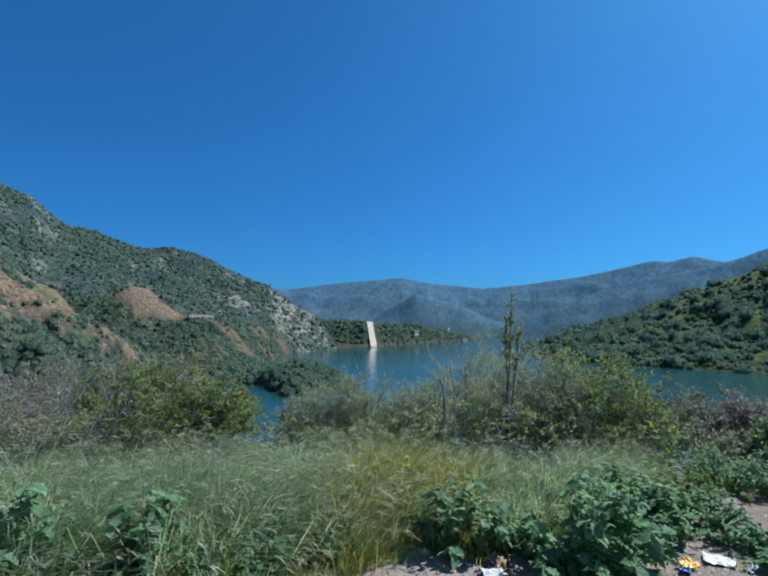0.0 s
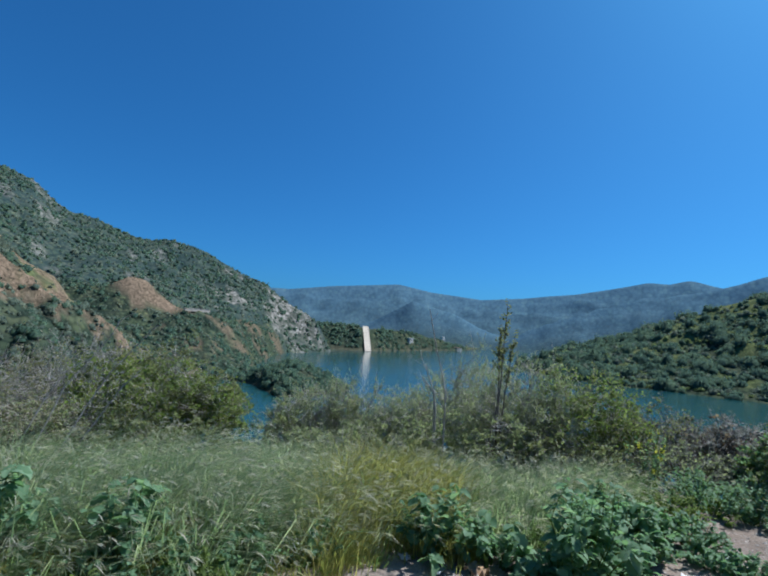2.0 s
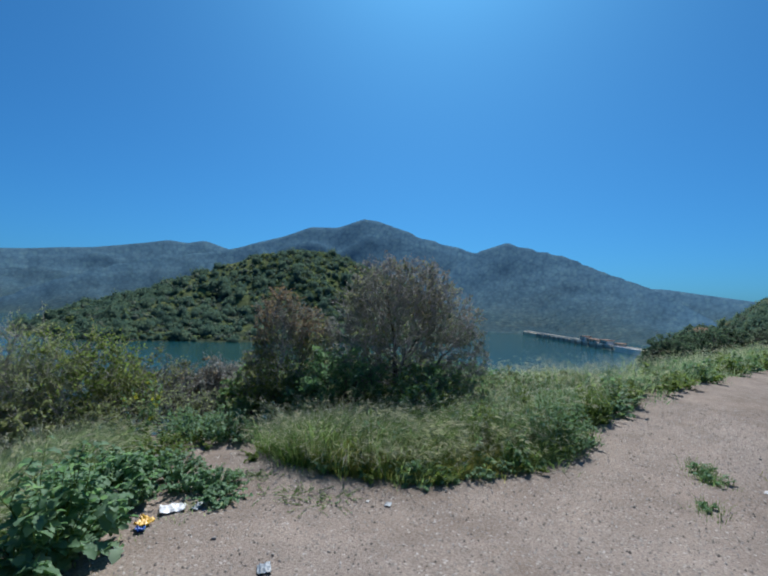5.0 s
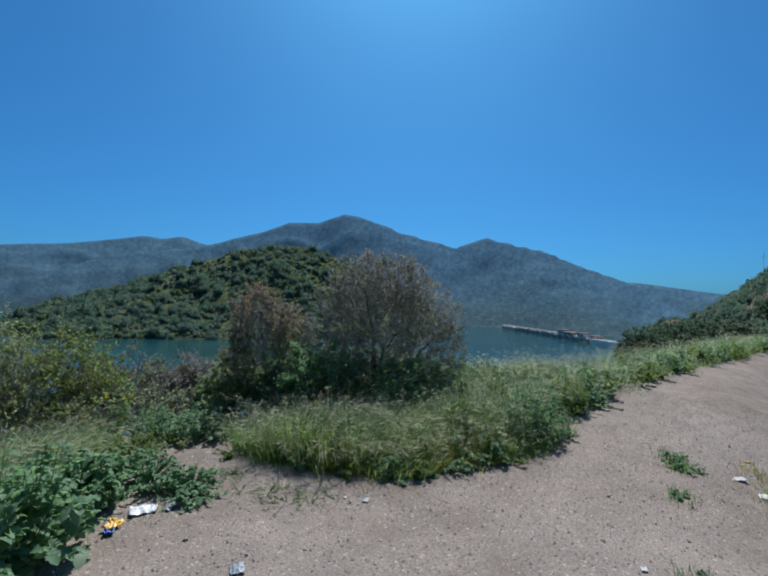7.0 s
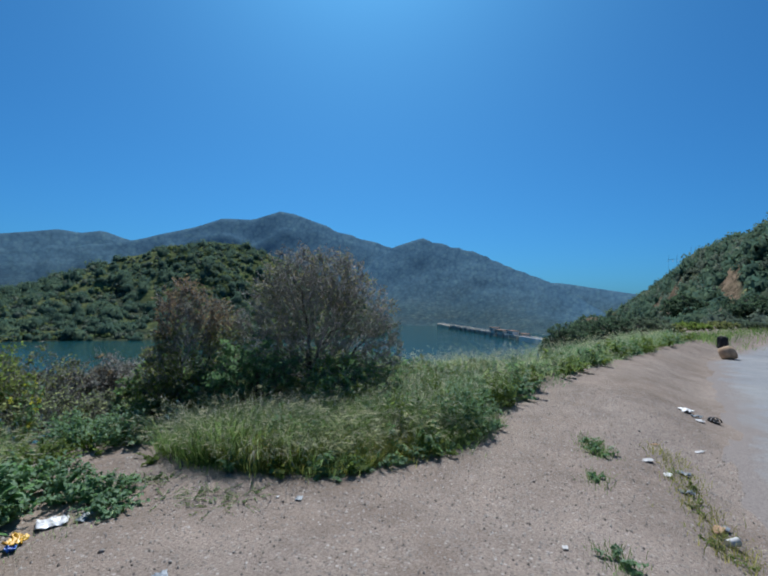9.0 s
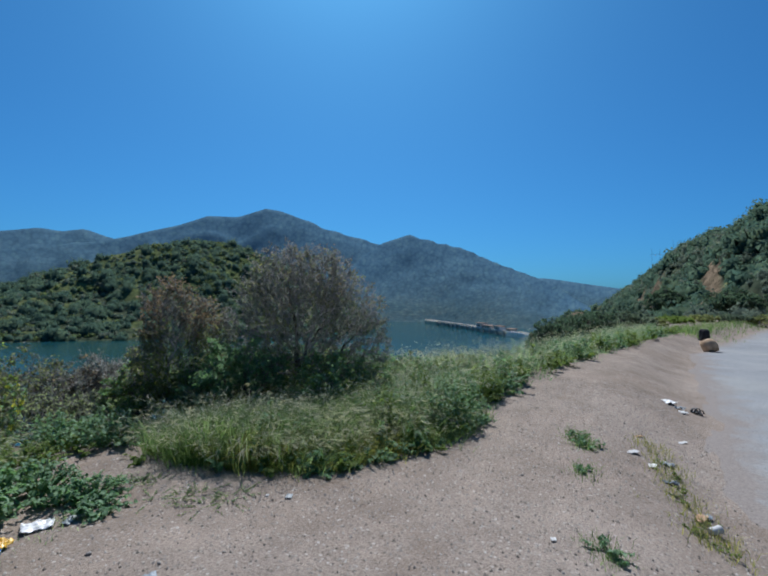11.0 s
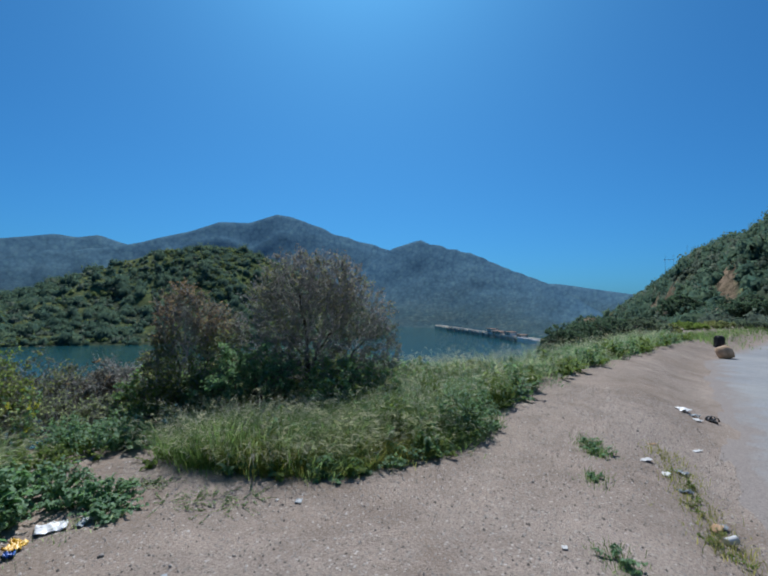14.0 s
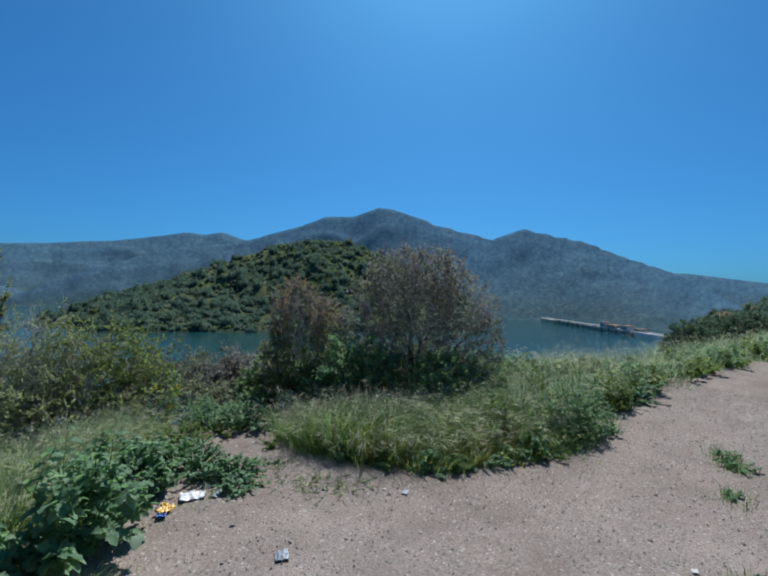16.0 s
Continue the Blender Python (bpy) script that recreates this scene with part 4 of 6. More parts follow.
def slope_places(count, az0, az1, r0, r1, seed, sizes, keep=None, low=LAKE + 0.6, bare=0.5, sink=0.22):
    """Random places on land in a sector of the plan."""
    g = np.random.default_rng(seed)
    az, r = g.uniform(min(az0, az1), max(az0, az1), count * 4), np.sqrt(g.uniform(r0**2, r1**2, count * 4))
    x, y = -np.sin(np.radians(az)) * r, np.cos(np.radians(az)) * r
    z = height(x, y)
    i = ORDER[np.clip(np.searchsorted(GAZ[ORDER], az), 0, len(GAZ) - 1)]
    j = np.clip(np.searchsorted(GR, r), 0, len(GR) - 1)
    cover = fbm(x / 40, y / 40, 3, 5)
    ok = (z > low) & (g.random(count * 4) > GMARKS["soil"][i, j] * bare * 1.7) & (g.random(count * 4) > GMARKS["stone"][i, j] * bare) & (cover > g.uniform(0.1, 0.5, count * 4))
    ok &= g.random(count * 4) > GMARKS["meadow"][i, j] * 0.75
    ok &= (z + sizes[1] * 0.7 - EYE) / r > RISE[i, np.maximum(j - 1, 0)]
    if keep is not None:
        ok &= keep(az, r, x, y, z)
    ok = np.where(ok)[0][:count]
    size = g.uniform(*sizes, len(ok)) * g.uniform(0.8, 1.25, len(ok))
    return np.stack([x[ok], y[ok], z[ok] - sink * size], -1), size


def hills():
    def land(m, tufts, count, az0, az1, r0, r1, seed, sizes, label, **k):
        p, s = slope_places(count, az0, az1, r0, r1, seed, sizes, **k)
        return scatter("brush", label, m, p, s * 1.25, tufts, seed)
    def off_ramp(az, r, x, y, z):
        return np.abs(az - 0.68) > 1.05
    land("brush_dark", 150, 480, -16, -68, 480, 800, 21, (8, 15), "dark green round-crowned oaks on the wooded peninsula")
    land("brush_dark", 44, 1700, -16, -68, 480, 800, 43, (3.5, 8), "dark green oaks and shrubs on the wooded peninsula")
    land("brush_light", 44, 520, -20, -66, 480, 800, 22, (2.5, 6), "fresh light green shrubs on the wooded peninsula", bare=0.2)
    land("brush_light", 44, 1500, -41, -60, 500, 790, 46, (3, 7), "fresh light green shrubs on the crest of the wooded peninsula", bare=0.1)
    land("brush_grey", 36, 1000, -16, -68, 480, 800, 23, (3, 7), "grey-green shrubs on the wooded peninsula")
    land("brush_dark", 120, 420, -90, -116, 120, 270, 24, (1.6, 4.2), "dark green shrubs covering the roadside hill", bare=0.62)
    land("brush_grey", 64, 1700, -90, -116, 120, 270, 25, (0.9, 2.8), "grey-green chaparral covering the roadside hill", bare=0.62)
    land("brush_dark", 36, 800, -96, -116, 85, 260, 42, (1.2, 3.2), "dark green shrubs crowding the roadside hill", bare=0.62)
    land("brush_dark", 200, 80, -94, -114, 50, 125, 39, (1.0, 2.8), "dark green shrubs at the foot of the roadside hill", bare=0.62)
    land("brush_grey", 130, 380, -94, -114, 50, 125, 40, (0.7, 2.0), "grey-green chaparral at the foot of the roadside hill", bare=0.62)
    land("brush_dark", 50, 420, -83, -98, 200, 480, 34, (2.0, 5), "dark green shrubs on the spur beside the dam", bare=0.5)
    land("brush_grey", 34, 900, 27, 58, 80, 230, 35, (0.8, 2.4), "grey-green shrubs dotted over the cut slope", bare=0.4)
    land("brush_grey", 16, 1300, 27, 58, 70, 175, 41, (0.5, 1.4), "low grey-green scrub at the foot of the cut slope", bare=0.5)
    land("brush_dark", 80, 240, 27, 58, 80, 230, 36, (1.2, 3.2), "dark shrubs dotted over the cut slope", bare=0.3)
    land("brush_dark", 30, 700, 5, 58, 220, 480, 26, (1.8, 4.6), "dark shrubs on the slopes below the old road", bare=0.6)
    land("brush_grey", 20, 1100, 5, 58, 220, 480, 27, (1.2, 3.6), "grey-green shrubs on the slopes below the old road", bare=0.6)
    land("brush_dark", 14, 1900, 5, 52, 440, 860, 28, (2.5, 6), "dark chaparral on the rocky mountain")
    land("brush_grey", 8, 1300, 5, 52, 440, 860, 33, (2, 5), "grey-green chaparral on the rocky mountain")
    land("brush_dark", 50, 240, 0, 18, 250, 420, 29, (2.5, 6), "dark trees on the low wooded point")
    land("brush_dark", 14, 1300, -13, 14, 760, 1250, 37, (4, 9), "dark trees along the far shore beside the ramp", keep=off_ramp)
    land("brush_grey", 18, 450, -13, 14, 760, 1250, 38, (3, 6), "grey-green shrubs along the far shore beside the ramp", keep=off_ramp)


hills()


# ---------------------------------------------------------------- shrubs along the bank
woody_plant("shrub", 24.4, 7.4, -1.6, 1.4, "olive-brown leafy shrub with tangled dead twigs on the bank", "shrub", "olive", 101, 15000, 0.032, 0.017, 14, 620, second=("bright", 0.45, 0.0, 0.8), base_drop=0.1, shoots=1.0)
woody_plant("shrub", 18.3, 7.2, -5.2, 0.75, "low olive-green shrub on the edge of the bank", "shrub", "olive", 102, 6000, 0.032, 0.017, 9, 300, second=("bright", 0.4, 0.0, 0.8))
woody_plant("shrub", 32.0, 8.6, -1.6, 1.54, "half-dead shrub with pale bare branches", "shrub", "plum", 103, 3500, 0.030, 0.014, 14, 520, bare=0.6, wood=GREY_TWIG, second=("olive", 0.5, 0, 1))
woody_plant("shrub", 39.5, 8.2, -2.8, 1.66, "feathery dry grey-brown shrub", "shrub", "dry", 104, 5500, 0.030, 0.010, 14, 520, bare=0.3, second=("olive", 0.5, 0, 1))
woody_plant("shrub", 46.0, 7.6, -2.5, 1.54, "feathery dry grey-brown shrub", "shrub", "dry", 105, 5000, 0.030, 0.010, 14, 460, bare=0.3, second=("sage", 0.5, 0, 1))
woody_plant("shrub", 9.6, 7.0, -9.0, 0.55, "small yellow-green shrub in front of the water", "shrub", "olive", 106, 3200, 0.028, 0.014, 8, 200, second=("sage", 0.5, 0, 1))
woody_plant("shrub", 8.4, 7.3, -7.4, 0.62, "grey-green sage shrub on the bank", "shrub", "sage", 144, 6500, 0.026, 0.0085, 10, 320, group="sage shrubs on the bank", feather=0.95, shoots=2.2, second=("olive", 0.3, 0.3, 1.1))
woody_plant("shrub", 4.9, 7.6, -4.4, 0.85, "grey-green sage shrub on the bank", "shrub", "sage", 107, 11000, 0.026, 0.0085, 13, 520, group="sage shrubs on the bank", feather=0.95, shoots=2.2)
woody_plant("shrub", 0.3, 7.4, -5.8, 0.85, "grey-green sage shrub with yellowish tips", "shrub", "sage", 108, 10500, 0.026, 0.0085, 13, 500, group="sage shrubs on the bank", feather=0.95, shoots=2.2, second=("olive", 0.4, 0.5, 1.1))
woody_plant("shrub", -4.6, 7.2, -6.0, 0.9, "grey-green sage shrub mixed with dead wood", "shrub", "sage", 109, 12000, 0.026, 0.0085, 13, 560, group="sage shrubs on the bank", feather=0.95, shoots=2.2)
woody_plant("shrub", -11.9, 7.6, -0.9, 1.15, "tall grey-green sage shrub, the highest on the bank", "shrub", "sage", 110, 20000, 0.026, 0.0085, 16, 740, group="sage shrubs on the bank", feather=0.95, shoots=2.2)
woody_plant("shrub", -18.6, 7.2, -1.9, 1.0, "grey-green sage shrub with twiggy lower half", "shrub", "sage", 111, 12500, 0.026, 0.0085, 13, 600, group="sage shrubs on the bank", feather=0.95, shoots=2.2, second=("plum", 0.4, 0.0, 0.5))
woody_plant("shrub", -25.0, 7.4, -2.9, 1.0, "yellow-green leafy shrub beside the sage", "shrub", "olive", 112, 9000, 0.030, 0.015, 11, 420, second=("bright", 0.5, 0, 1), feather=0.7, shoots=1.4)
woody_plant("shrub", -30.5, 8.2, -5.0, 1.15, "dark twiggy shrub with reddish-brown leaves", "shrub", "umber", 113, 7500, 0.030, 0.016, 12, 460, bare=0.2, second=("olive", 0.45, 0, 1), group="dark shrubs on the bank")
woody_plant("shrub", -36.6, 8.6, -5.8, 1.09, "dark twiggy shrub with reddish-brown leaves", "shrub", "umber", 114, 6500, 0.030, 0.016, 12, 420, bare=0.25, second=("rust", 0.35, 0.3, 1), group="dark shrubs on the bank")
woody_plant("shrub", -41.2, 8.4, -5.0, 1.15, "dark twiggy shrub with reddish-brown leaves", "shrub", "umber", 115, 7500, 0.030, 0.016, 12, 460, bare=0.2, second=("plum", 0.3, 0, 1), group="dark shrubs on the bank")
colonised_tree("tree", -59.4, 7.4, [(0.0, 0.0, 1.42, 0.88, 0.75, 0.95), (-0.66, -0.1, 1.20, 0.50, 0.55, 0.80), (0.66, 0.1, 1.15, 0.58, 0.6, 0.85), (-0.35, 0.2, 1.84, 0.48, 0.45, 0.56), (0.30, -0.1, 1.82, 0.52, 0.45, 0.50), (0.95, 0.0, 0.85, 0.40, 0.45, 0.66), (-0.3, -0.1, 0.75, 0.7, 0.5, 0.4)],
               "broad twiggy tree with small mauve-brown leaves and dark forked trunks", 117, 4200, 3, -0.25,
               [("rust", 1800, 0.030, 0.016, 0.62, 1.1), ("plum", 10500, 0.030, 0.017, 0.10, 1.1), ("olive", 6000, 0.034, 0.020, 0.0, 0.95), ("umber", 15000, 0.033, 0.020, 0.0, 1.0), ("weed", 2500, 0.034, 0.020, 0.0, 0.4)])
colonised_tree("tree", -45.4, 7.1, [(0.0, 0.0, 1.10, 0.42, 0.42, 0.62), (-0.08, 0.0, 1.46, 0.32, 0.3, 0.38), (0.36, 0.1, 1.05, 0.38, 0.35, 0.52), (-0.1, -0.1, 0.6, 0.46, 0.4, 0.5)],
               "small twiggy tree with rust-brown crown and green lower leaves", 116, 1700, 3, 0.1,
               [("rust", 3400, 0.034, 0.020, 0.62, 1.1), ("umber", 6000, 0.033, 0.019, 0.2, 0.95), ("olive", 6500, 0.034, 0.020, 0.0, 0.66), ("bright", 2200, 0.034, 0.020, 0.0, 0.55)])
for az, d, el, hw, leaf, seed in ((-42.5, 7.6, -6.5, 0.6, "bright", 171), (-48.6, 7.8, -5.5, 0.7, "sage", 172), (-52.0, 8.0, -6.0, 0.8, "olive", 173), (-56.5, 8.2, -5.5, 0.9, "weed", 174), (-61.0, 8.2, -5.5, 0.9, "olive", 175), (-65.5, 8.0, -6.0, 0.8, "weed", 176)):
    woody_plant("shrub", az, d, el, hw, "dark green thicket behind the twiggy trees", "shrub", leaf, seed, 4200, 0.034, 0.019, 10, 280, second=("weed", 0.4, 0, 1), group="thicket behind the trees", floor=0.03)
woody_plant("shrub", -52.4, 6.8, -4.2, 0.85, "dark green leafy undergrowth at the foot of the tree", "shrub", "weed", 118, 4200, 0.036, 0.022, 9, 240)
woody_plant("shrub", -63.5, 6.7, -6.4, 0.95, "low green shrub under the russet tree", "shrub", "bright", 119, 4500, 0.034, 0.018, 9, 240, second=("weed", 0.6, 0, 1))
for az, d, el, hw, leaf, seed in ((-45.0, 6.9, -9.0, 0.6, "bright", 151), (-49.5, 6.9, -8.0, 0.65, "weed", 152), (-54.5, 7.5, -8.5, 0.7, "olive", 153),
                                  (-58.5, 7.6, -9.0, 0.7, "bright", 154), (-63.0, 7.9, -8.0, 0.75, "olive", 155), (-67.5, 7.6, -7.6, 0.7, "weed", 156)):
    woody_plant("shrub", az, d, el, hw, {"bright": "low fresh green undergrowth beneath the trees", "olive": "low olive-green undergrowth beneath the trees", "weed": "low dark green undergrowth beneath the trees"}[leaf],
                "shrub", leaf, seed, 3400, 0.034, 0.018, 8, 220, second=("sage", 0.4, 0, 1), group="undergrowth beneath the trees", floor=0.03)
woody_plant("shrub", -71.5, 8.2, -6.9, 1.02, "low green shrub on the edge of the bank", "shrub", "olive", 120, 6000, 0.032, 0.016, 10, 300, second=("weed", 0.5, 0, 1))
woody_plant("shrub", -77.5, 9.5, -6.8, 0.8, "low green shrub on the edge of the bank", "shrub", "olive", 121, 5000, 0.034, 0.017, 10, 280, second=("sage", 0.5, 0, 1))
woody_plant("shrub", -88.0, 30.0, -1.9, 2.2, "dark green rounded shrub beyond the berm", "shrub", "brush_dark", 122, 8000, 0.085, 0.055, 16, 420, stem=0.05)
woody_plant("shrub", -91.5, 32.0, -0.9, 2.4, "dark green rounded shrub beyond the berm", "shrub", "brush_dark", 123, 8000, 0.085, 0.055, 16, 420, stem=0.05)
woody_plant("shrub", -95.0, 33.0, -1.0, 2.2, "green rounded shrub at the end of the berm", "shrub", "brush_grey", 124, 8000, 0.085, 0.055, 16, 420, stem=0.05)
for az, d, el, hw, leaf, seed in ((-97.2, 34.0, -1.7, 1.3, "olive", 161), (-99.6, 40.0, -1.4, 1.5, "bright", 162), (-101.8, 44.0, -1.2, 1.6, "olive", 163), (-104.2, 46.0, -1.1, 1.8, "brush_grey", 164), (-107.0, 46.0, -1.0, 1.8, "olive", 165)):
    woody_plant("shrub", az, d, el, hw, "rounded yellow-green shrub beyond the end of the asphalt", "shrub", leaf, seed, 3600, 0.10, 0.055, 10, 240, stem=0.03, group="shrubs beyond the asphalt", floor=0.02)
woody_plant("tree", -98.9, 70.0, 1.8, 3.6, "dark round oak at the foot of the roadside hill", "tree", "brush_dark", 125, 9000, 0.17, 0.12, 18, 520, stem=0.16)
woody_plant("tree", -104.5, 66.0, 1.6, 4.2, "dark oak at the foot of the roadside hill", "tree", "brush_dark", 126, 9000, 0.17, 0.12, 18, 520, stem=0.16)

for az, d, el, hw, leaf, seed in ((20.5, 6.5, -11.0, 0.7, "olive", 131), (14.0, 6.6, -14.0, 0.35, "olive", 132), (7.4, 6.5, -12.0, 0.45, "sage", 133), (2.5, 6.4, -11, 0.6, "sage", 134),
                                  (-3.5, 6.5, -9.5, 0.7, "sage", 135), (-9.5, 6.5, -8.5, 0.8, "sage", 136), (-15.5, 6.5, -8.5, 0.8, "sage", 137), (-21.0, 6.7, -8.0, 0.75, "olive", 138),
                                  (-27.0, 7.0, -9.0, 0.75, "olive", 139), (-33.5, 7.4, -9.5, 0.8, "umber", 140), (-38.8, 7.6, -9.5, 0.7, "umber", 141), (27.5, 6.6, -9.5, 0.8, "olive", 142), (36.0, 6.8, -8.5, 0.9, "dry", 143)):
    woody_plant("shrub", az, d, el, hw, {"olive": "low olive-green shrub filling the edge of the bank", "sage": "low grey-green shrub filling the edge of the bank",
                                         "umber": "low dark twiggy shrub filling the edge of the bank", "dry": "low dry grey-brown shrub on the bank"}[leaf],
                "shrub", leaf, seed, 4500, 0.028, 0.013, 9, 240, second=("sage", 0.4, 0, 1), group="low shrubs along the bank")


def sapling():
    """A thin half-leafy sapling and dead forked sticks that rise over the sage."""
    g = np.random.default_rng(5)
    x, y = polar(-15.4, 6.6)
    z = float(height(x, y)[0])
    tall = EYE + 6.6 * math.tan(radians(3.6)) - z
    ob = thing("sapling", (x, y, z), "thin leaning sapling with tufts of yellowish leaves", "sapling")
    tips = np.array([[0.10, 0.02, tall], [0.02, 0.05, tall * 0.86], [0.2, 0.0, tall * 0.8]])
    lines = limb_lines(np.zeros((3, 3)), tips, 0.05, g, 8)
    w = np.linspace(1, 0.3, 8)
    mesh_object("stem", *join(*[prisms(lines[:, i], lines[:, i + 1], 0.014 * w[i], 0.014 * w[i + 1], 6) for i in range(7)]), BARK, ob, smooth=True)
    p0, d, _ = along(lines, 90, g, 0.66)
    p1 = p0 + unit(d + g.normal(size=p0.shape) * 0.7) * g.uniform(0.05, 0.20, (90, 1))
    tagged(mesh_object("twig_tangle", *prisms(p0, p1, 0.0022, 0.001), GREY_TWIG, ob), kind="stuff")
    pl, _, _ = along(np.stack([p0, p1], 1), 1300, g, 0.1)
    tagged(mesh_object("foliage", *leaves_at(pl, 0.036, 0.018, 6), FOLIAGE["olive"], ob), kind="stuff")

    for label, pts, r in (("tall bare dead stalk leaning over the sage", [(-9.3, -7.5), (-8.9, -5.4), (-7.9, -1.8), (-6.9, 2.7)], 0.013),
                          ("pale forked dead branch in the sage", [(-8.2, -9.5), (-7.9, -7.4), (-7.2, -6.4), (-6.4, -5.6)], 0.014),
                          ("short bare dead stalk in the sage", [(-8.0, -7.5), (-7.0, -5.0), (-6.2, -3.2)], 0.011),
                          ("pale bare branch leaning out of the half-dead shrub", [(33.7, -17), (30.5, -10), (28.6, -6.5), (26.6, -3.8), (24.6, -1.2)], 0.010),
                          ("pale bare branch leaning out of the half-dead shrub", [(35.7, -17), (32.5, -8), (30.2, -4.6), (28.8, -2.4), (28.2, -0.8)], 0.009),
                          ("pale bare branch leaning out of the half-dead shrub", [(33.0, -17), (29.8, -12), (27.4, -8.0), (25.8, -6.2)], 0.013),
                          ("pale bare branch leaning out of the half-dead shrub", [(37.2, -17), (34.0, -9), (32.4, -6.2), (30.2, -4.8), (28.6, -4.2)], 0.009)):
        bx, by = polar(pts[0][0], 6.2)
        bz = float(height(bx, by)[0])
        e = thing("dead_branch", (bx, by, bz), label, "branch", "dead sticks among the shrubs")
        line = np.array([[0, 0, 0]] + [[*(np.array(polar(a, 6.2)) - (bx, by)), EYE + 6.2 * math.tan(radians(el)) - bz] for a, el in pts])
        n = len(line)
        ws = np.linspace(1, 0.35, n)
        mesh_object("stalk", *join(*[prisms(line[i:i + 1], line[i + 1:i + 2], r * ws[i], r * ws[i + 1], 6) for i in range(n - 1)]), GREY_TWIG, e, smooth=True)
        s0, sd, _ = along(line[None, 1:], 14, g, 0.3)
        tagged(mesh_object("twig_tangle", *prisms(s0, s0 + unit(sd + g.normal(size=s0.shape) * 0.5) * g.uniform(0.05, 0.2, (14, 1)), 0.003, 0.001), GREY_TWIG, e), kind="stuff")


sapling()


# ---------------------------------------------------------------- grass and weeds
DIRT_X = [-9, -5, -2.6, -0.4, 0.2, 1.0, 1.9, 2.4, 2.7, 3.0, 3.4, 3.6, 3.65, 3.72, 4.0, 4.5, 5.2, 6.75, 9.1, 12.5, 19.2, 26]
DIRT_Y = [1.9, 1.9, 2.0, 2.95, 3.45, 3.15, 3.3, 3.9, 4.4, 4.55, 4.5, 4.2, 3.1, 2.55, 1.97, 1.68, 1.3, 1.1, 0.85, -0.2, -2.15, -4.4]


def grass(name, label, mat, places, tall, width, lean, seed, plumes=0.0, category="grass"):
    """Curved blades in tussocks that bend apart and with the wind; some carry a pale feathery seed head."""
    g = np.random.default_rng(seed)
    x, y, ox, oy, grown = places
    n = len(x)
    z = height(x, y) - 0.01
    h = tall * grown * g.uniform(0.4, 1.15, n)
    wind = np.stack([0.55 + 0.0 * x, -0.35 + 0.9 * fbm(x * 0.6, y * 0.6, 2, 4), np.zeros(n)], -1)
    lie = unit(np.stack([ox, oy, 0 * ox], -1) * 0.9 + wind + g.normal(size=(n, 3)) * (0.45, 0.45, 0))
    bend = h * g.uniform(0.25, 1.2, n) * lean
    side = unit(np.stack([-lie[:, 1], lie[:, 0], np.zeros(n)], -1) + g.normal(size=(n, 3)) * (0.6, 0.6, 0.15))
    base = np.stack([x, y, z], -1)
    levels = []
    for u, w in ((0.0, 1.0), (0.55, 0.8), (1.0, 0.1)):
        p = base + lie * (bend * u**2.2)[:, None]
        p[:, 2] += h * (u - 0.28 * lean * u**3)
        levels.append((p - side * (width * w * 0.5), p + side * (width * w * 0.5)))
    v = np.stack([q for pair in levels for q in pair], 1)
    i = np.arange(n)[:, None] * 6
    f = np.concatenate([i + np.array([[0, 1, 3, 2]]), i + np.array([[2, 3, 5, 4]])])
    ob = tagged(mesh_object(name, v.reshape(-1, 3), f, FOLIAGE[mat]), label, category, kind="stuff")
    if plumes:
        k = np.where((g.random(n) < plumes) & (h > tall * 0.45))[0]
        k = np.repeat(k, 4)
        m = len(k)
        tip, prev = (levels[2][0] + levels[2][1])[k] / 2, (levels[1][0] + levels[1][1])[k] / 2
        d = unit(unit(tip - prev) + g.normal(size=(m, 3)) * 0.38 + (0.35, 0.1, -0.1))
        a, b = frames_of(d)
        spin = g.uniform(0, 6.28, (m, 1))
        s = a * np.cos(spin) + b * np.sin(spin)
        ln, wd = g.uniform(0.05, 0.12, (m, 1)), g.uniform(0.0016, 0.0034, (m, 1))
        start = tip - unit(tip - prev) * g.uniform(0, 0.06, (m, 1))
        droop = np.array([[0, 0, 1.0]]) * ln
        q = np.stack([start, start + d * ln * 0.45 + s * wd - droop * 0.06, start + d * ln - droop * 0.3, start + d * ln * 0.45 - s * wd - droop * 0.06], 1).reshape(-1, 3)
        tagged(mesh_object("seed_plumes", q, np.arange(len(q)).reshape(-1, 4), FOLIAGE["plume"]), "pale feathery seed plumes nodding on the grass", "grass", kind="stuff")
    return ob


def tussocks(x, y, count, seed, spread=0.055, vigour=1.0):
    """Blades round tussock centres: places, the way out of the tussock, and how well it has grown."""
    g = np.random.default_rng(seed)
    k = g.integers(0, len(x), count)
    o = g.normal(size=(count, 2))
    grown = g.uniform(0.45, 1.15, len(x)) * (0.6 + 0.8 * fbm(x * 1.3, y * 1.3, 3, seed % 4))
    grown = grown * vigour
    r = spread * g.uniform(0.5, 1.8, len(x))[k]
    return x[k] + o[:, 0] * r, y[k] + o[:, 1] * r, o[:, 0], o[:, 1], grown[k]


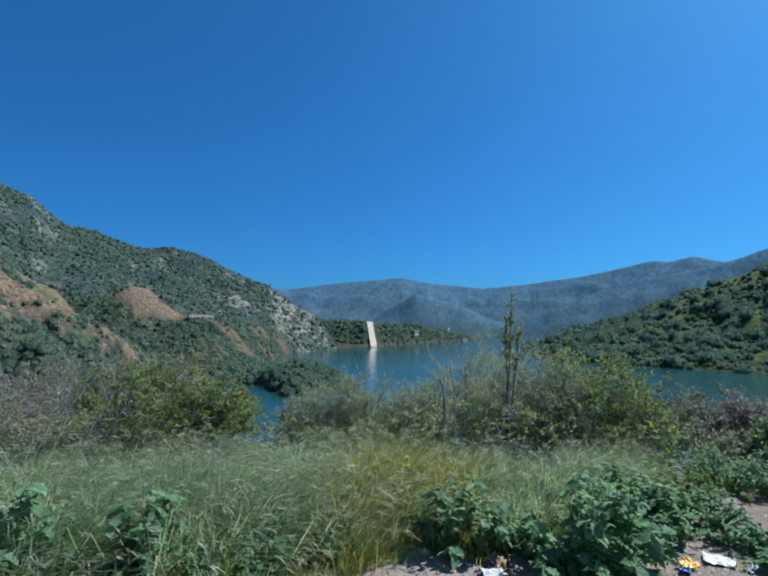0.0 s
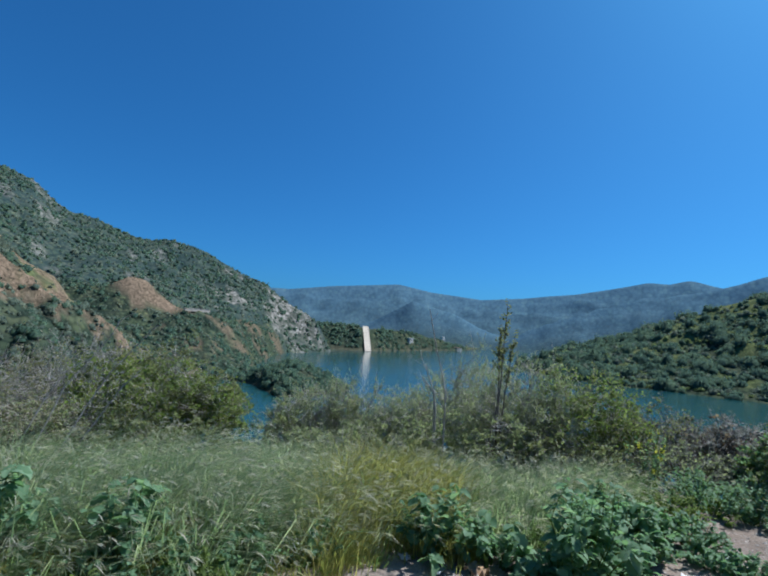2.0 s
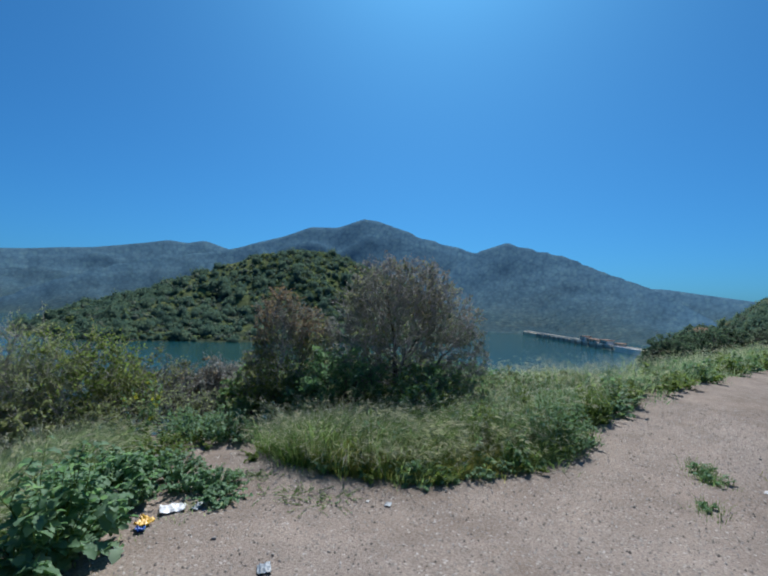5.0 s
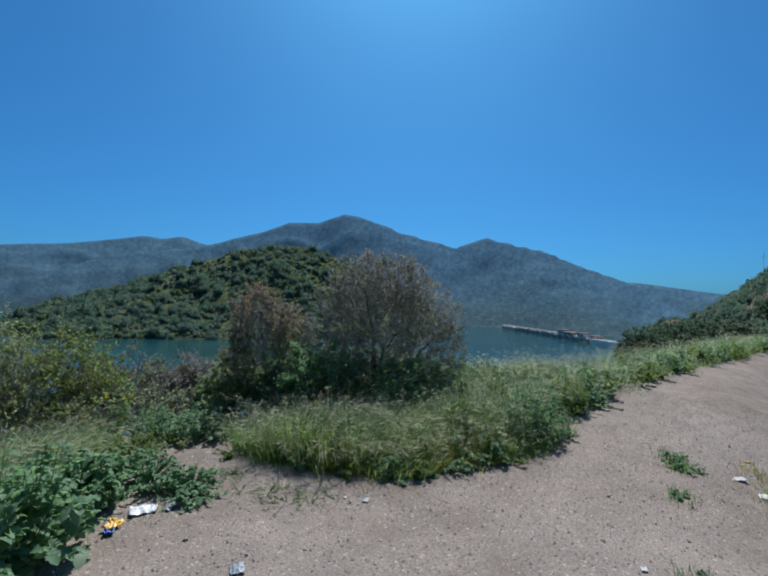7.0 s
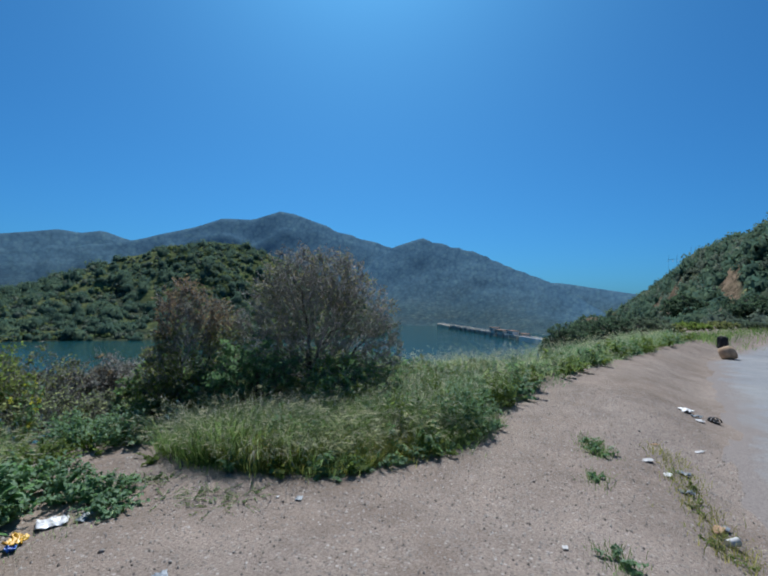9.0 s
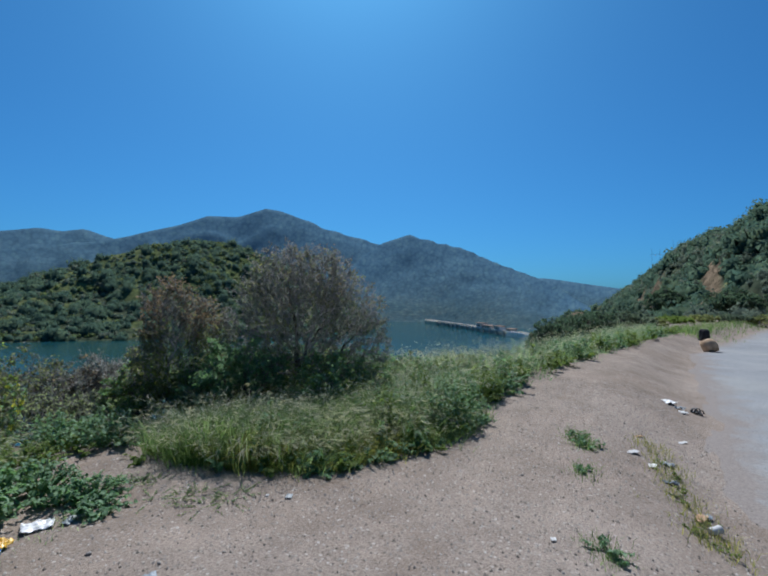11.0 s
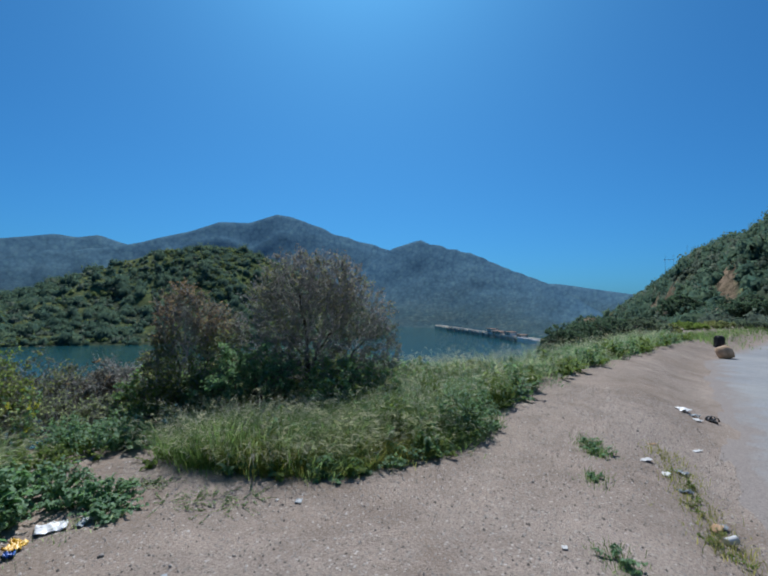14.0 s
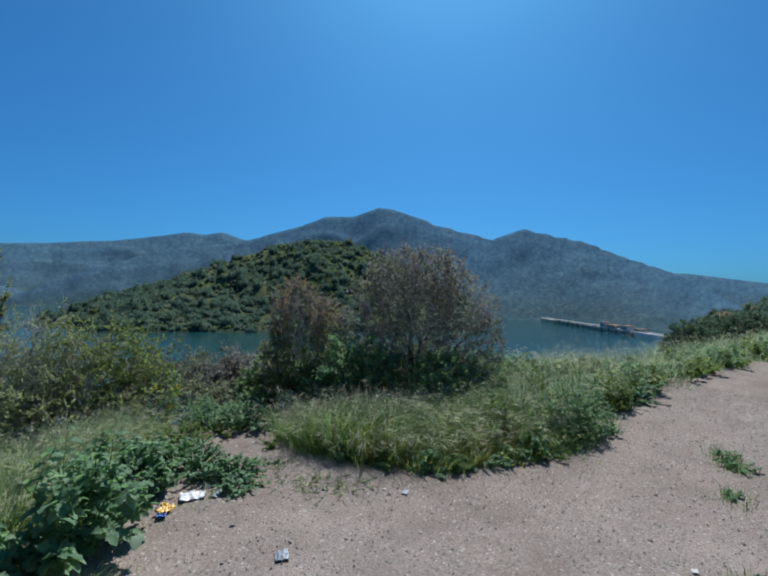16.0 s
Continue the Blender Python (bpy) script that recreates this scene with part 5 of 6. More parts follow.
def sample(count, x0, x1, back, seed, front=0.0, bunch=1.1, per=34, spread=0.055):
    """Tussocks behind the dirt's edge."""
    g = np.random.default_rng(seed)
    want = max(8, count // per)
    m = want * 4
    x = g.uniform(x0, x1, m)
    e = np.interp(x, DIRT_X, DIRT_Y)
    y = e + front + g.uniform(0, 1, m) ** 1.1 * back + g.normal(size=m) * 0.09
    ok = fbm(x * bunch * 2.2, y * bunch * 2.2, 3, seed % 5) > g.uniform(0.2, 0.62, m)
    ok &= np.abs((y - 3.9) * 0.87 - (x - 3.15) * 0.49) > 0.22 - 0.5 * ((x < 2.9) | (x > 4.1))     # the trodden footpath
    ok = np.where(ok)[0][:want]
    return tussocks(x[ok], y[ok], count, seed + 1, spread, 0.38 + 0.62 * smooth01((y[ok] - e[ok]) / 0.75))


def meadows():
    grass("grass", "tall silvery-green grass bending in the wind", "grass_silver", sample(30000, -6.5, 0.3, 4.2, 41, 0.25), 0.72, 0.0075, 1.3, 41, 0.26)
    grass("grass", "fresh green grass between the silvery blades", "grass", sample(20000, -8, 0.4, 4.4, 42), 0.52, 0.0075, 1.0, 42, 0.05)
    grass("grass", "short green and straw-coloured grass along the dirt", "grass_gold", sample(8500, -4.5, 0.2, 1.3, 50, 0.0), 0.40, 0.0062, 1.1, 50, 0.20)
    grass("grass", "yellowing grass tussock on the dirt's edge", "grass_gold", sample(9000, -0.3, 0.8, 1.5, 43, 0.08), 0.64, 0.0058, 0.7, 43, 0.06)
    grass("grass", "soft fine grass behind the weeds", "grass_silver", sample(17000, 0.5, 3.1, 2.6, 44, 0.5), 0.50, 0.005, 0.9, 44, 0.16)
    grass("grass", "fresh green grass behind the weeds", "grass", sample(8000, 0.5, 3.3, 2.8, 51, 0.4), 0.40, 0.0055, 1.0, 51, 0.05)
    grass("grass", "lush green grass beside the footpath", "grass", sample(17000, 3.65, 5.6, 1.5, 45, 0.03), 0.56, 0.0052, 1.0, 45, 0.10)
    grass("grass", "lush green grass on the bank's edge", "grass", sample(10000, 5.0, 6.8, 1.5, 52, 0.03), 0.66, 0.0056, 1.0, 52, 0.10)
    grass("grass", "yellow-green grass along the dirt", "grass_gold", sample(11000, 3.72, 5.2, 0.70, 46, 0.05), 0.48, 0.0045, 0.8, 46, 0.05)
    grass("grass", "wind-combed silvery grass before the trees", "grass_silver", sample(11000, 3.9, 6.0, 1.7, 53, 0.40), 0.55, 0.0050, 1.2, 53, 0.42)
    grass("grass", "wind-combed silvery grass on the bank's edge", "grass_silver", sample(12000, 5.6, 11, 2.7, 47, 0.55), 0.78, 0.0055, 1.2, 47, 0.46)
    grass("grass", "green grass fringe along the berm", "weed", sample(9000, 7, 27, 1.6, 48, 0.06, spread=0.09), 0.50, 0.011, 0.9, 48, 0.12)
    grass("grass", "silvery grass fringe along the berm", "grass_silver", sample(6000, 8, 27, 1.8, 49, 0.25, spread=0.09), 0.76, 0.009, 1.0, 49, 0.4)


meadows()


def weed_plant(name, x, y, radius, tall, count, label, seed, size=0.085, mat="weed", flat=1.0):
    """A broad-leaved weed: many stems with toothed, folded leaves."""
    g = np.random.default_rng(seed)
    z = float(height(x, y)[0])
    ob = thing(name, (x, y, z), label, "weed", "broad-leaved weeds")
    lobed, fine = size > 0.078, min(1.0, 0.12 + tall / 0.4)
    if size > 0.045:
        size, count = size * (0.78 if lobed else 0.5), int(count * (1.25 if lobed else 2.2))
    stems = max(6, count // 20)
    a, q = g.uniform(0, 2 * np.pi, stems), np.sqrt(g.uniform(0, 1, stems))
    tips = np.stack([np.cos(a) * q * radius, np.sin(a) * q * radius, tall * (1 - 0.80 * q**2.2 * flat) * g.uniform(0.7, 1.05, stems)], -1)
    root = tips * (0.3, 0.3, 0) + 0
    lines = limb_lines(root, tips, 0.06 * tall, g, 5)
    tagged(mesh_object("stem", *join(*[prisms(lines[:, i], lines[:, i + 1], fine * (0.005 - i * 0.0008), fine * (0.0045 - i * 0.0008), 4) for i in range(4)]), FOLIAGE["bright"], ob), kind="stuff")
    p, d, u = along(lines, count, g, 0.2)
    out = unit(g.normal(size=(count, 3)) * (1, 1, 0.35) + (0, 0, 0.25))
    ln = size * g.uniform(0.45, 1.45, (count, 1))
    sd = unit(np.cross(out, np.array([[0, 0, 1.0]])) + g.normal(size=(count, 3)) * 0.3)
    nr = np.cross(sd, out)
    rows = []
    steps = ((0.0, 0.05), (0.45, 0.42), (1.0, 0.03)) if x > 3.4 else ((0.0, 0.05), (0.32, 0.42), (0.66, 0.36), (1.0, 0.03))
    if lobed:
        steps = ((0.0, 0.03), (0.16, 0.26), (0.28, 0.17), (0.46, 0.40), (0.60, 0.26), (0.80, 0.31), (1.0, 0.04))
    for t, w in steps:
        c = p + out * ln * t - np.array([0, 0, 1.0]) * ln * 0.45 * t**2
        rows += [c - sd * ln * w + nr * ln * w * 0.35, c, c + sd * ln * w + nr * ln * w * 0.35]
    v = np.stack(rows, 1)
    i = np.arange(count)[:, None] * 3 * len(steps)
    f = np.concatenate([i + np.array([[3 * k + s, 3 * k + s + 1, 3 * k + s + 4, 3 * k + s + 3]]) for k in range(len(steps) - 1) for s in (0, 1)])
    tagged(mesh_object("foliage", v.reshape(-1, 3), f, FOLIAGE[mat], ob, smooth=True), kind="stuff")
    return ob


weed_plant("weed", 1.42, 3.12, 0.48, 0.76, 820, "dense dark green broad-leaved weed beside the litter", 61, 0.095)
weed_plant("weed", 1.72, 3.36, 0.30, 0.56, 360, "dense dark green broad-leaved weed beside the litter", 62, 0.09)
weed_plant("weed", 1.15, 2.86, 0.28, 0.36, 260, "low broad-leaved weed spreading on the dirt", 63, 0.085)
weed_plant("weed", 0.62, 3.55, 0.40, 0.56, 460, "dark green broad-leaved weed among yellow grass", 64, 0.09)
weed_plant("weed", 0.95, 3.35, 0.25, 0.38, 200, "dark green broad-leaved weed among yellow grass", 65, 0.085)
weed_plant("weed", 3.85, 4.50, 0.40, 0.40, 520, "pale green leafy weed beside the footpath", 66, 0.07)
weed_plant("weed", 3.55, 4.80, 0.42, 0.42, 460, "pale green leafy weed beside the footpath", 86, 0.07)
weed_plant("weed", 4.15, 5.0, 0.5, 0.45, 400, "pale green leafy weed under the shrubs", 87, 0.07)
weed_plant("weed", 4.65, 5.1, 0.5, 0.45, 380, "pale green leafy weed under the shrubs", 88, 0.07)
weed_plant("weed", 3.7, 5.2, 0.5, 0.40, 360, "pale green leafy weed under the shrubs", 67, 0.07)
weed_plant("weed", 2.66, 3.14, 0.26, 0.12, 620, "low sprawling weed on the bare dirt", 68, 0.032)
weed_plant("weed", 2.62, 3.5, 0.26, 0.22, 520, "low sprawling weed on the bare dirt", 89, 0.036)
weed_plant("weed", 2.10, 3.68, 0.30, 0.46, 360, "dense dark green broad-leaved weed beside the litter", 82, 0.085)
weed_plant("weed", 1.98, 3.78, 0.4, 0.55, 380, "dense dark green broad-leaved weed beside the litter", 83, 0.085)
weed_plant("weed", 2.28, 3.9, 0.34, 0.44, 300, "dense dark green broad-leaved weed beside the footpath", 84, 0.08)
weed_plant("weed", 2.52, 4.0, 0.28, 0.34, 220, "pale green leafy weed beside the footpath", 85, 0.07)
weed_plant("weed", 2.15, 3.62, 0.3, 0.3, 220, "low leafy weed beside the footpath", 69, 0.06)
weed_plant("weed", 2.72, 3.86, 0.30, 0.30, 420, "pale green leafy weed beside the footpath", 90, 0.06)
weed_plant("weed", 2.84, 3.42, 0.28, 0.18, 380, "pale green leafy weed sprawling over the dirt", 91, 0.055)
weed_plant("weed", 2.90, 4.50, 0.40, 0.34, 460, "pale green leafy weed beside the footpath", 92, 0.06, "bright")
weed_plant("weed", 4.75, 4.55, 0.50, 0.42, 520, "pale green leafy weed before the twiggy trees", 93, 0.07)
weed_plant("weed", 5.30, 4.30, 0.50, 0.44, 520, "pale green leafy weed before the twiggy trees", 94, 0.07, "bright")
weed_plant("weed", 4.35, 1.82, 0.40, 0.16, 260, "low broad-leaved weed along the grass's edge", 70, 0.06)
weed_plant("weed", 4.75, 1.62, 0.30, 0.18, 200, "low broad-leaved weed along the grass's edge", 71, 0.06)
weed_plant("weed", 5.75, 1.42, 0.50, 0.70, 620, "dark green leafy weed at the corner of the grass", 72, 0.07)
weed_plant("weed", 6.4, 1.45, 0.50, 0.70, 600, "dark green leafy weed at the corner of the grass", 73, 0.07)
weed_plant("weed", -2.25, 3.0, 0.42, 0.66, 480, "large-leaved mallow weed in the grass", 74, 0.105)
weed_plant("weed", -1.55, 3.2, 0.34, 0.60, 380, "large-leaved mallow weed in the grass", 75, 0.10)
weed_plant("weed", -2.9, 2.75, 0.40, 0.52, 400, "large-leaved mallow weed in the grass", 76, 0.10)
weed_plant("weed", 5.78, -0.17, 0.18, 0.12, 170, "small green weed growing on the bare berm", 77, 0.03)
weed_plant("weed", 6.08, -0.06, 0.18, 0.12, 150, "small green weed growing on the bare berm", 78, 0.03)
weed_plant("weed", 4.9, -0.11, 0.18, 0.05, 150, "flat little weed on the bare berm", 79, 0.026)
weed_plant("weed", 3.5, -0.23, 0.17, 0.09, 150, "small green weed on the dirt by the road", 80, 0.028)


def grass_weeds():
    """Leafy weeds that grow through the grass along the bank."""
    g = np.random.default_rng(31)
    for k in range(48):
        x = g.uniform(3.9, 9.5) if k < 24 else g.uniform(5.3, 8.2)
        y = float(np.interp(x, DIRT_X, DIRT_Y)) + g.uniform(0.1, 1.4)
        weed_plant("weed", x, y, g.uniform(0.2, 0.38), g.uniform(0.46, 0.72), 210, "leafy green weed growing through the grass on the bank", 200 + k, 0.06, "weed" if k % 3 else "bright")
    for k in range(70):
        x = g.uniform(7.2, 25.5)
        y = float(np.interp(x, DIRT_X, DIRT_Y)) + g.uniform(0.05, 0.7)
        weed_plant("weed", x, y, g.uniform(0.3, 0.55), g.uniform(0.35, 0.62), 110, "leafy green weed along the berm", 240 + k, 0.09, "weed" if k % 2 else "bright")
    for k in range(52):
        x = g.uniform(3.45, 6.3)
        y = float(np.interp(x, DIRT_X, DIRT_Y)) + g.uniform(-0.12, 0.18)
        weed_plant("weed", x, y, g.uniform(0.14, 0.26), g.uniform(0.10, 0.42) * (0.6 if x < 4.6 else 1.0), 80, "low leafy weed along the grass's front edge", 300 + k, 0.044, "weed" if k % 4 else "bright")
    for k in range(24):
        x = g.uniform(-2.6, 0.2)
        y = float(np.interp(x, DIRT_X, DIRT_Y)) + g.uniform(-0.05, 0.7)
        weed_plant("weed", x, y, g.uniform(0.14, 0.26), g.uniform(0.16, 0.34), 80, "low leafy weed at the edge of the silvery grass", 340 + k, 0.06, "weed" if k % 3 else "bright")
    for k in range(22):
        x = g.uniform(-4.2, -0.2)
        y = float(np.interp(x, DIRT_X, DIRT_Y)) + g.uniform(0.2, 1.8)
        weed_plant("weed", x, y, g.uniform(0.16, 0.3), g.uniform(0.25, 0.42), 110, "leafy green weed in the silvery grass", 270 + k, 0.07)


grass_weeds()


def mustard():
    g = np.random.default_rng(9)
    x, y = polar(-30.9, 6.5)
    z = float(height(x, y)[0])
    ob = thing("mustard_plant", (x, y, z), "wild mustard with small yellow flowers before dark shrubs", "flower")
    tall = EYE + 6.5 * math.tan(radians(-8.8)) - z
    tips = np.stack([g.uniform(-0.28, 0.28, 9), g.uniform(-0.15, 0.15, 9), tall * g.uniform(0.6, 1.0, 9)], -1)
    lines = limb_lines(tips * (0.3, 0.3, 0), tips, 0.05, g, 6)
    tagged(mesh_object("stem", *join(*[prisms(lines[:, i], lines[:, i + 1], 0.004, 0.0035, 4) for i in range(5)]), FOLIAGE["bright"], ob), kind="stuff")
    p, _, _ = along(lines, 240, g, 0.1)
    tagged(mesh_object("foliage", *leaves_at(p, 0.05, 0.02, 10), FOLIAGE["weed"], ob), kind="stuff")
    p, _, _ = along(lines, 20, g, 0.5)
    p = np.repeat(p, 16, 0)
    tagged(mesh_object("blossom", *leaves_at(p + g.normal(size=p.shape) * 0.010, 0.015, 0.015, 11), FOLIAGE["mustard"], ob, "bright yellow flowers"), kind="stuff")


mustard()


# ---------------------------------------------------------------- dam, ramp and other works round the lake
CONCRETE = plain_material("pale_concrete", (0.44, 0.41, 0.36), (0.66, 0.62, 0.55), 0.35, 0.85, 0.3, 0.05)
DAM_GREY = plain_material("stained_concrete", (0.28, 0.25, 0.21), (0.52, 0.47, 0.40), 0.25, 0.9, 0.3, 0.05)
RAMP_TAN = plain_material("sunlit_tan_concrete", (0.50, 0.43, 0.33), (0.70, 0.61, 0.48), 0.35, 0.85, 0.3, 0.05)
ROOF_BROWN = plain_material("rust_brown_roof", (0.12, 0.07, 0.045), (0.28, 0.17, 0.11), 0.6, 0.8)
PAINT_WHITE = plain_material("weathered_white_paint", (0.66, 0.64, 0.60), (0.82, 0.80, 0.76), 0.8, 0.7)
WINDOW_DARK = plain_material("dark_window", (0.02, 0.025, 0.03), (0.05, 0.06, 0.07), 1.0, 0.25, 0.0)
STEEL = plain_material("grey_steel", (0.10, 0.10, 0.10), (0.26, 0.26, 0.26), 3.0, 0.6, 0.1, 0.01, 0.6)


def box_mesh(bm, size, centre=(0, 0, 0), turn=0.0, bevel=0.0):
    m = Matrix.Translation(centre) @ Matrix.Rotation(turn, 4, "Z") @ Matrix.Diagonal((*size, 1))
    got = bmesh.ops.create_cube(bm, size=1.0, matrix=m)
    if bevel:
        edges = list({e for v in got["verts"] for e in v.link_edges})
        bmesh.ops.bevel(bm, geom=edges, offset=bevel, segments=2, affect="EDGES", profile=0.6)


def part(name, bm, mat, parent=None, label="", smooth=False):
    me = bpy.data.meshes.new(name)
    bm.to_mesh(me)
    bm.free()
    me.materials.append(mat)
    if smooth:
        me.polygons.foreach_set("use_smooth", np.ones(len(me.polygons), bool))
    ob = new(name, me)
    ob.parent = parent
    if label:
        ob["label"] = label
    return ob


def box_part(name, size, centre, mat, parent, label="", turn=0.0, bevel=0.0):
    bm = bmesh.new()
    box_mesh(bm, size, centre, turn, bevel)
    return part(name, bm, mat, parent, label)


def build_dam():
    a, b = np.array(polar(-72.9, 845)), np.array(polar(-88.4, 475))
    run = float(np.linalg.norm(b - a))
    turn = math.atan2(b[1] - a[1], b[0] - a[0])
    dam = thing("dam", Matrix.Translation((*a, LAKE)) @ Matrix.Rotation(turn, 4, "Z"), "long low concrete gravity dam with gatehouses on its crest", "dam")
    box_part("wall", (run, 9, 22), (run / 2, 0, -7.0), DAM_GREY, dam, bevel=0.4)
    box_part("roadway", (run, 9.6, 1.8), (run / 2, 0, 4.0), CONCRETE, dam, "pale concrete crest road")
    box_part("parapet", (run, 0.6, 1.3), (run / 2, -3.7, 5.45), CONCRETE, dam, bevel=0.1)
    box_part("parapet", (run, 0.6, 1.3), (run / 2, 3.7, 5.45), CONCRETE, dam, bevel=0.1)
    box_part("abutment", (run * 0.24, 2.0, 7.0), (run * 0.88, -5.7, 2.2), PAINT_WHITE, dam, "bright pale concrete facing", bevel=0.15)
    box_part("abutment", (run * 0.16, 2.0, 5.0), (run * 0.09, -5.7, 2.4), RAMP_TAN, dam, "tan stained facing", bevel=0.15)
    for u, w, h in ((0.56, 13, 10.5), (0.615, 24, 8.5), (0.69, 15, 9.5), (0.76, 11, 8.0)):
        house = box_part("gatehouse", (w, 8.6, h - 4.8), (run * u, 0, 4.8 + (h - 4.8) / 2), PAINT_WHITE if u in (0.56, 0.69) else CONCRETE, dam, bevel=0.2)
        box_part("gatehouse_roof", (w + 1.2, 10, 0.7), (run * u, 0, h + 0.35), ROOF_BROWN, house, "flat rust-brown roof", bevel=0.1)
        for k in range(3):
            box_part("gatehouse_window", (w * 0.16, 0.2, (h - 4.8) * 0.45), (run * u + (k - 1) * w * 0.3, -4.36, 4.8 + (h - 4.8) * 0.5), WINDOW_DARK, house)
    for k in range(14):
        box_part("pier", (1.6, 2.4, 8), (run * (0.20 + 0.045 * k), -5.2, 1.0), DAM_GREY, dam, bevel=0.15)
    return dam


build_dam()


def build_ramp():
    """The straight concrete launching ramp that runs down the far ridge into the water."""
    (x0, y0), (x1, y1) = polar(0.42, 806), polar(0.95, 892)
    z0, z1 = LAKE - 1.0, EYE + 892 * math.tan(radians(0.05)) + 1.2
    d = Vector((x1 - x0, y1 - y0, z1 - z0))
    rot = d.to_track_quat("Y", "Z").to_matrix().to_4x4()
    ramp_ob = thing("launch_ramp", Matrix.Translation((x0, y0, z0)) @ rot, "long pale concrete launching ramp down into the lake", "ramp")
    n = d.length
    box_part("slab", (11, n, 1.4), (0, n / 2, 0.8), RAMP_TAN, ramp_ob, bevel=0.2)
    for s in (-1, 1):
        box_part("side_wall", (0.8, n, 0.5), (5.1 * s, n / 2, 1.7), RAMP_TAN, ramp_ob, bevel=0.1)
    for k in range(9):
        box_part("joint", (9.2, 0.5, 0.12), (0, n * (k + 0.5) / 9, 1.56), DAM_GREY, ramp_ob)


build_ramp()


def build_hut(az, r, el, w, d, h, label, wall, roof):
    x, y = polar(az, r)
    z = float(height(x, y)[0])
    z = max(z, EYE + r * math.tan(radians(el)) - h)
    hut = thing("shore_building", Matrix.Translation((x, y, z)) @ Matrix.Rotation(radians(az + 58), 4, "Z"), label, "building")
    walls = box_part("wall", (w, d, h + 6), (0, 0, h / 2 - 3), wall, hut, bevel=0.1)
    box_part("roof", (w * 1.12, d * 1.12, h * 0.14), (0, 0, h), roof, hut, bevel=0.1)
    for k in (-1, 1):
        box_part("window", (w * 0.18, 0.2, h * 0.3), (k * w * 0.25, -d / 2 - 0.06, h * 0.55), WINDOW_DARK, walls)
    box_part("door", (w * 0.16, 0.2, h * 0.55), (0, -d / 2 - 0.06, h * 0.28), WINDOW_DARK, walls)


build_hut(-8.5, 1150, -1.0, 9, 8, 11, "small pale tower-like building on the far shore", PAINT_WHITE, PAINT_WHITE)
build_hut(-4.6, 975, -2.0, 14, 8, 5, "low pale shed at the water's edge", CONCRETE, PAINT_WHITE)
build_hut(-10.4, 1160, -1.85, 22, 10, 5, "low pale landing building on the point", CONCRETE, ROOF_BROWN)


def old_road_strip():
    # added wall in place of the road's surface, turned to catch the sun
    wall = thing("road_strip", polar(20.6, 424) + (0.0,), "short pale upright strip standing in for the old shore road", "wall")
    x, y = polar(20.6, 424)
    wall.matrix_basis = Matrix.Translation((x, y, float(height(x, y)[0]))) @ Matrix.Rotation(radians(64.0), 4, "Z")
    box_part("face", (27, 1.2, 2.2), (0, 0, 0.0), DAM_GREY, wall, bevel=0.1)
    box_part("coping", (27.5, 1.6, 0.4), (0, 0, 1.2), DAM_GREY, wall, bevel=0.08)


old_road_strip()


def pylon(az, r, top_el):
    """A two-legged wooden power-line frame on the hill's skyline."""
    x, y = polar(az, r)
    z = float(height(x, y)[0])
    tall = EYE + r * math.tan(radians(top_el)) - z
    p = thing("power_pylon", Matrix.Translation((x, y, z)) @ Matrix.Rotation(radians(az + 15), 4, "Z"), "two-legged power-line frame on the ridge", "pylon", "power pylons")
    for s in (-1, 1):
        v, f = prisms(np.array([[1.7 * s, 0, -1.0]]), np.array([[1.7 * s, 0, tall]]), 0.06, 0.045, 8)
        mesh_object("leg", v, f, STEEL, p, smooth=True)
    arm = box_part("crossarm", (4.0, 0.08, 0.08), (0, 0.2, tall * 0.93), STEEL, p)
    for s in (-2.1, 0, 2.1):
        box_part("insulator", (0.12, 0.12, 0.8), (s, 0.2, tall * 0.93 - 0.6), PAINT_WHITE, arm)


pylon(-97.8, 262, 5.75)
pylon(-99.7, 300, 6.6)


# ---------------------------------------------------------------- the turnout's boulders, stones and litter
SANDSTONE = plain_material("tan_sandstone", (0.30, 0.20, 0.12), (0.60, 0.44, 0.29), 4.0, 0.9, 0.6, 0.03)
DARK_STONE = plain_material("dark_stone", (0.016, 0.016, 0.018), (0.060, 0.058, 0.060), 5.0, 0.85, 0.5, 0.02)
PLASTIC_WHITE = plain_material("white_plastic", (0.50, 0.50, 0.50), (0.68, 0.68, 0.69), 9.0, 0.4, 0.2, 0.004, spec=0.5)
PAPER_WHITE = plain_material("white_paper", (0.48, 0.47, 0.46), (0.66, 0.65, 0.63), 14.0, 0.85, 0.3, 0.004)
PLASTIC_BLACK = plain_material("black_rubber", (0.012, 0.012, 0.013), (0.045, 0.045, 0.048), 18.0, 0.5, 0.3, 0.004)
PLASTIC_YELLOW = plain_material("yellow_wrapper", (0.55, 0.30, 0.02), (0.80, 0.50, 0.04), 20.0, 0.4, 0.2, 0.004, spec=0.5)
PLASTIC_BLUE = plain_material("blue_wrapper", (0.01, 0.06, 0.30), (0.03, 0.14, 0.55), 20.0, 0.35, 0.2, 0.004, spec=0.5)
FOIL_GREY = plain_material("cloudy_plastic", (0.13, 0.15, 0.17), (0.26, 0.30, 0.34), 16.0, 0.45, 0.3, 0.004, spec=0.4)
CARD_TAN = plain_material("tan_cardboard", (0.30, 0.19, 0.11), (0.50, 0.35, 0.22), 12.0, 0.9, 0.3, 0.004)
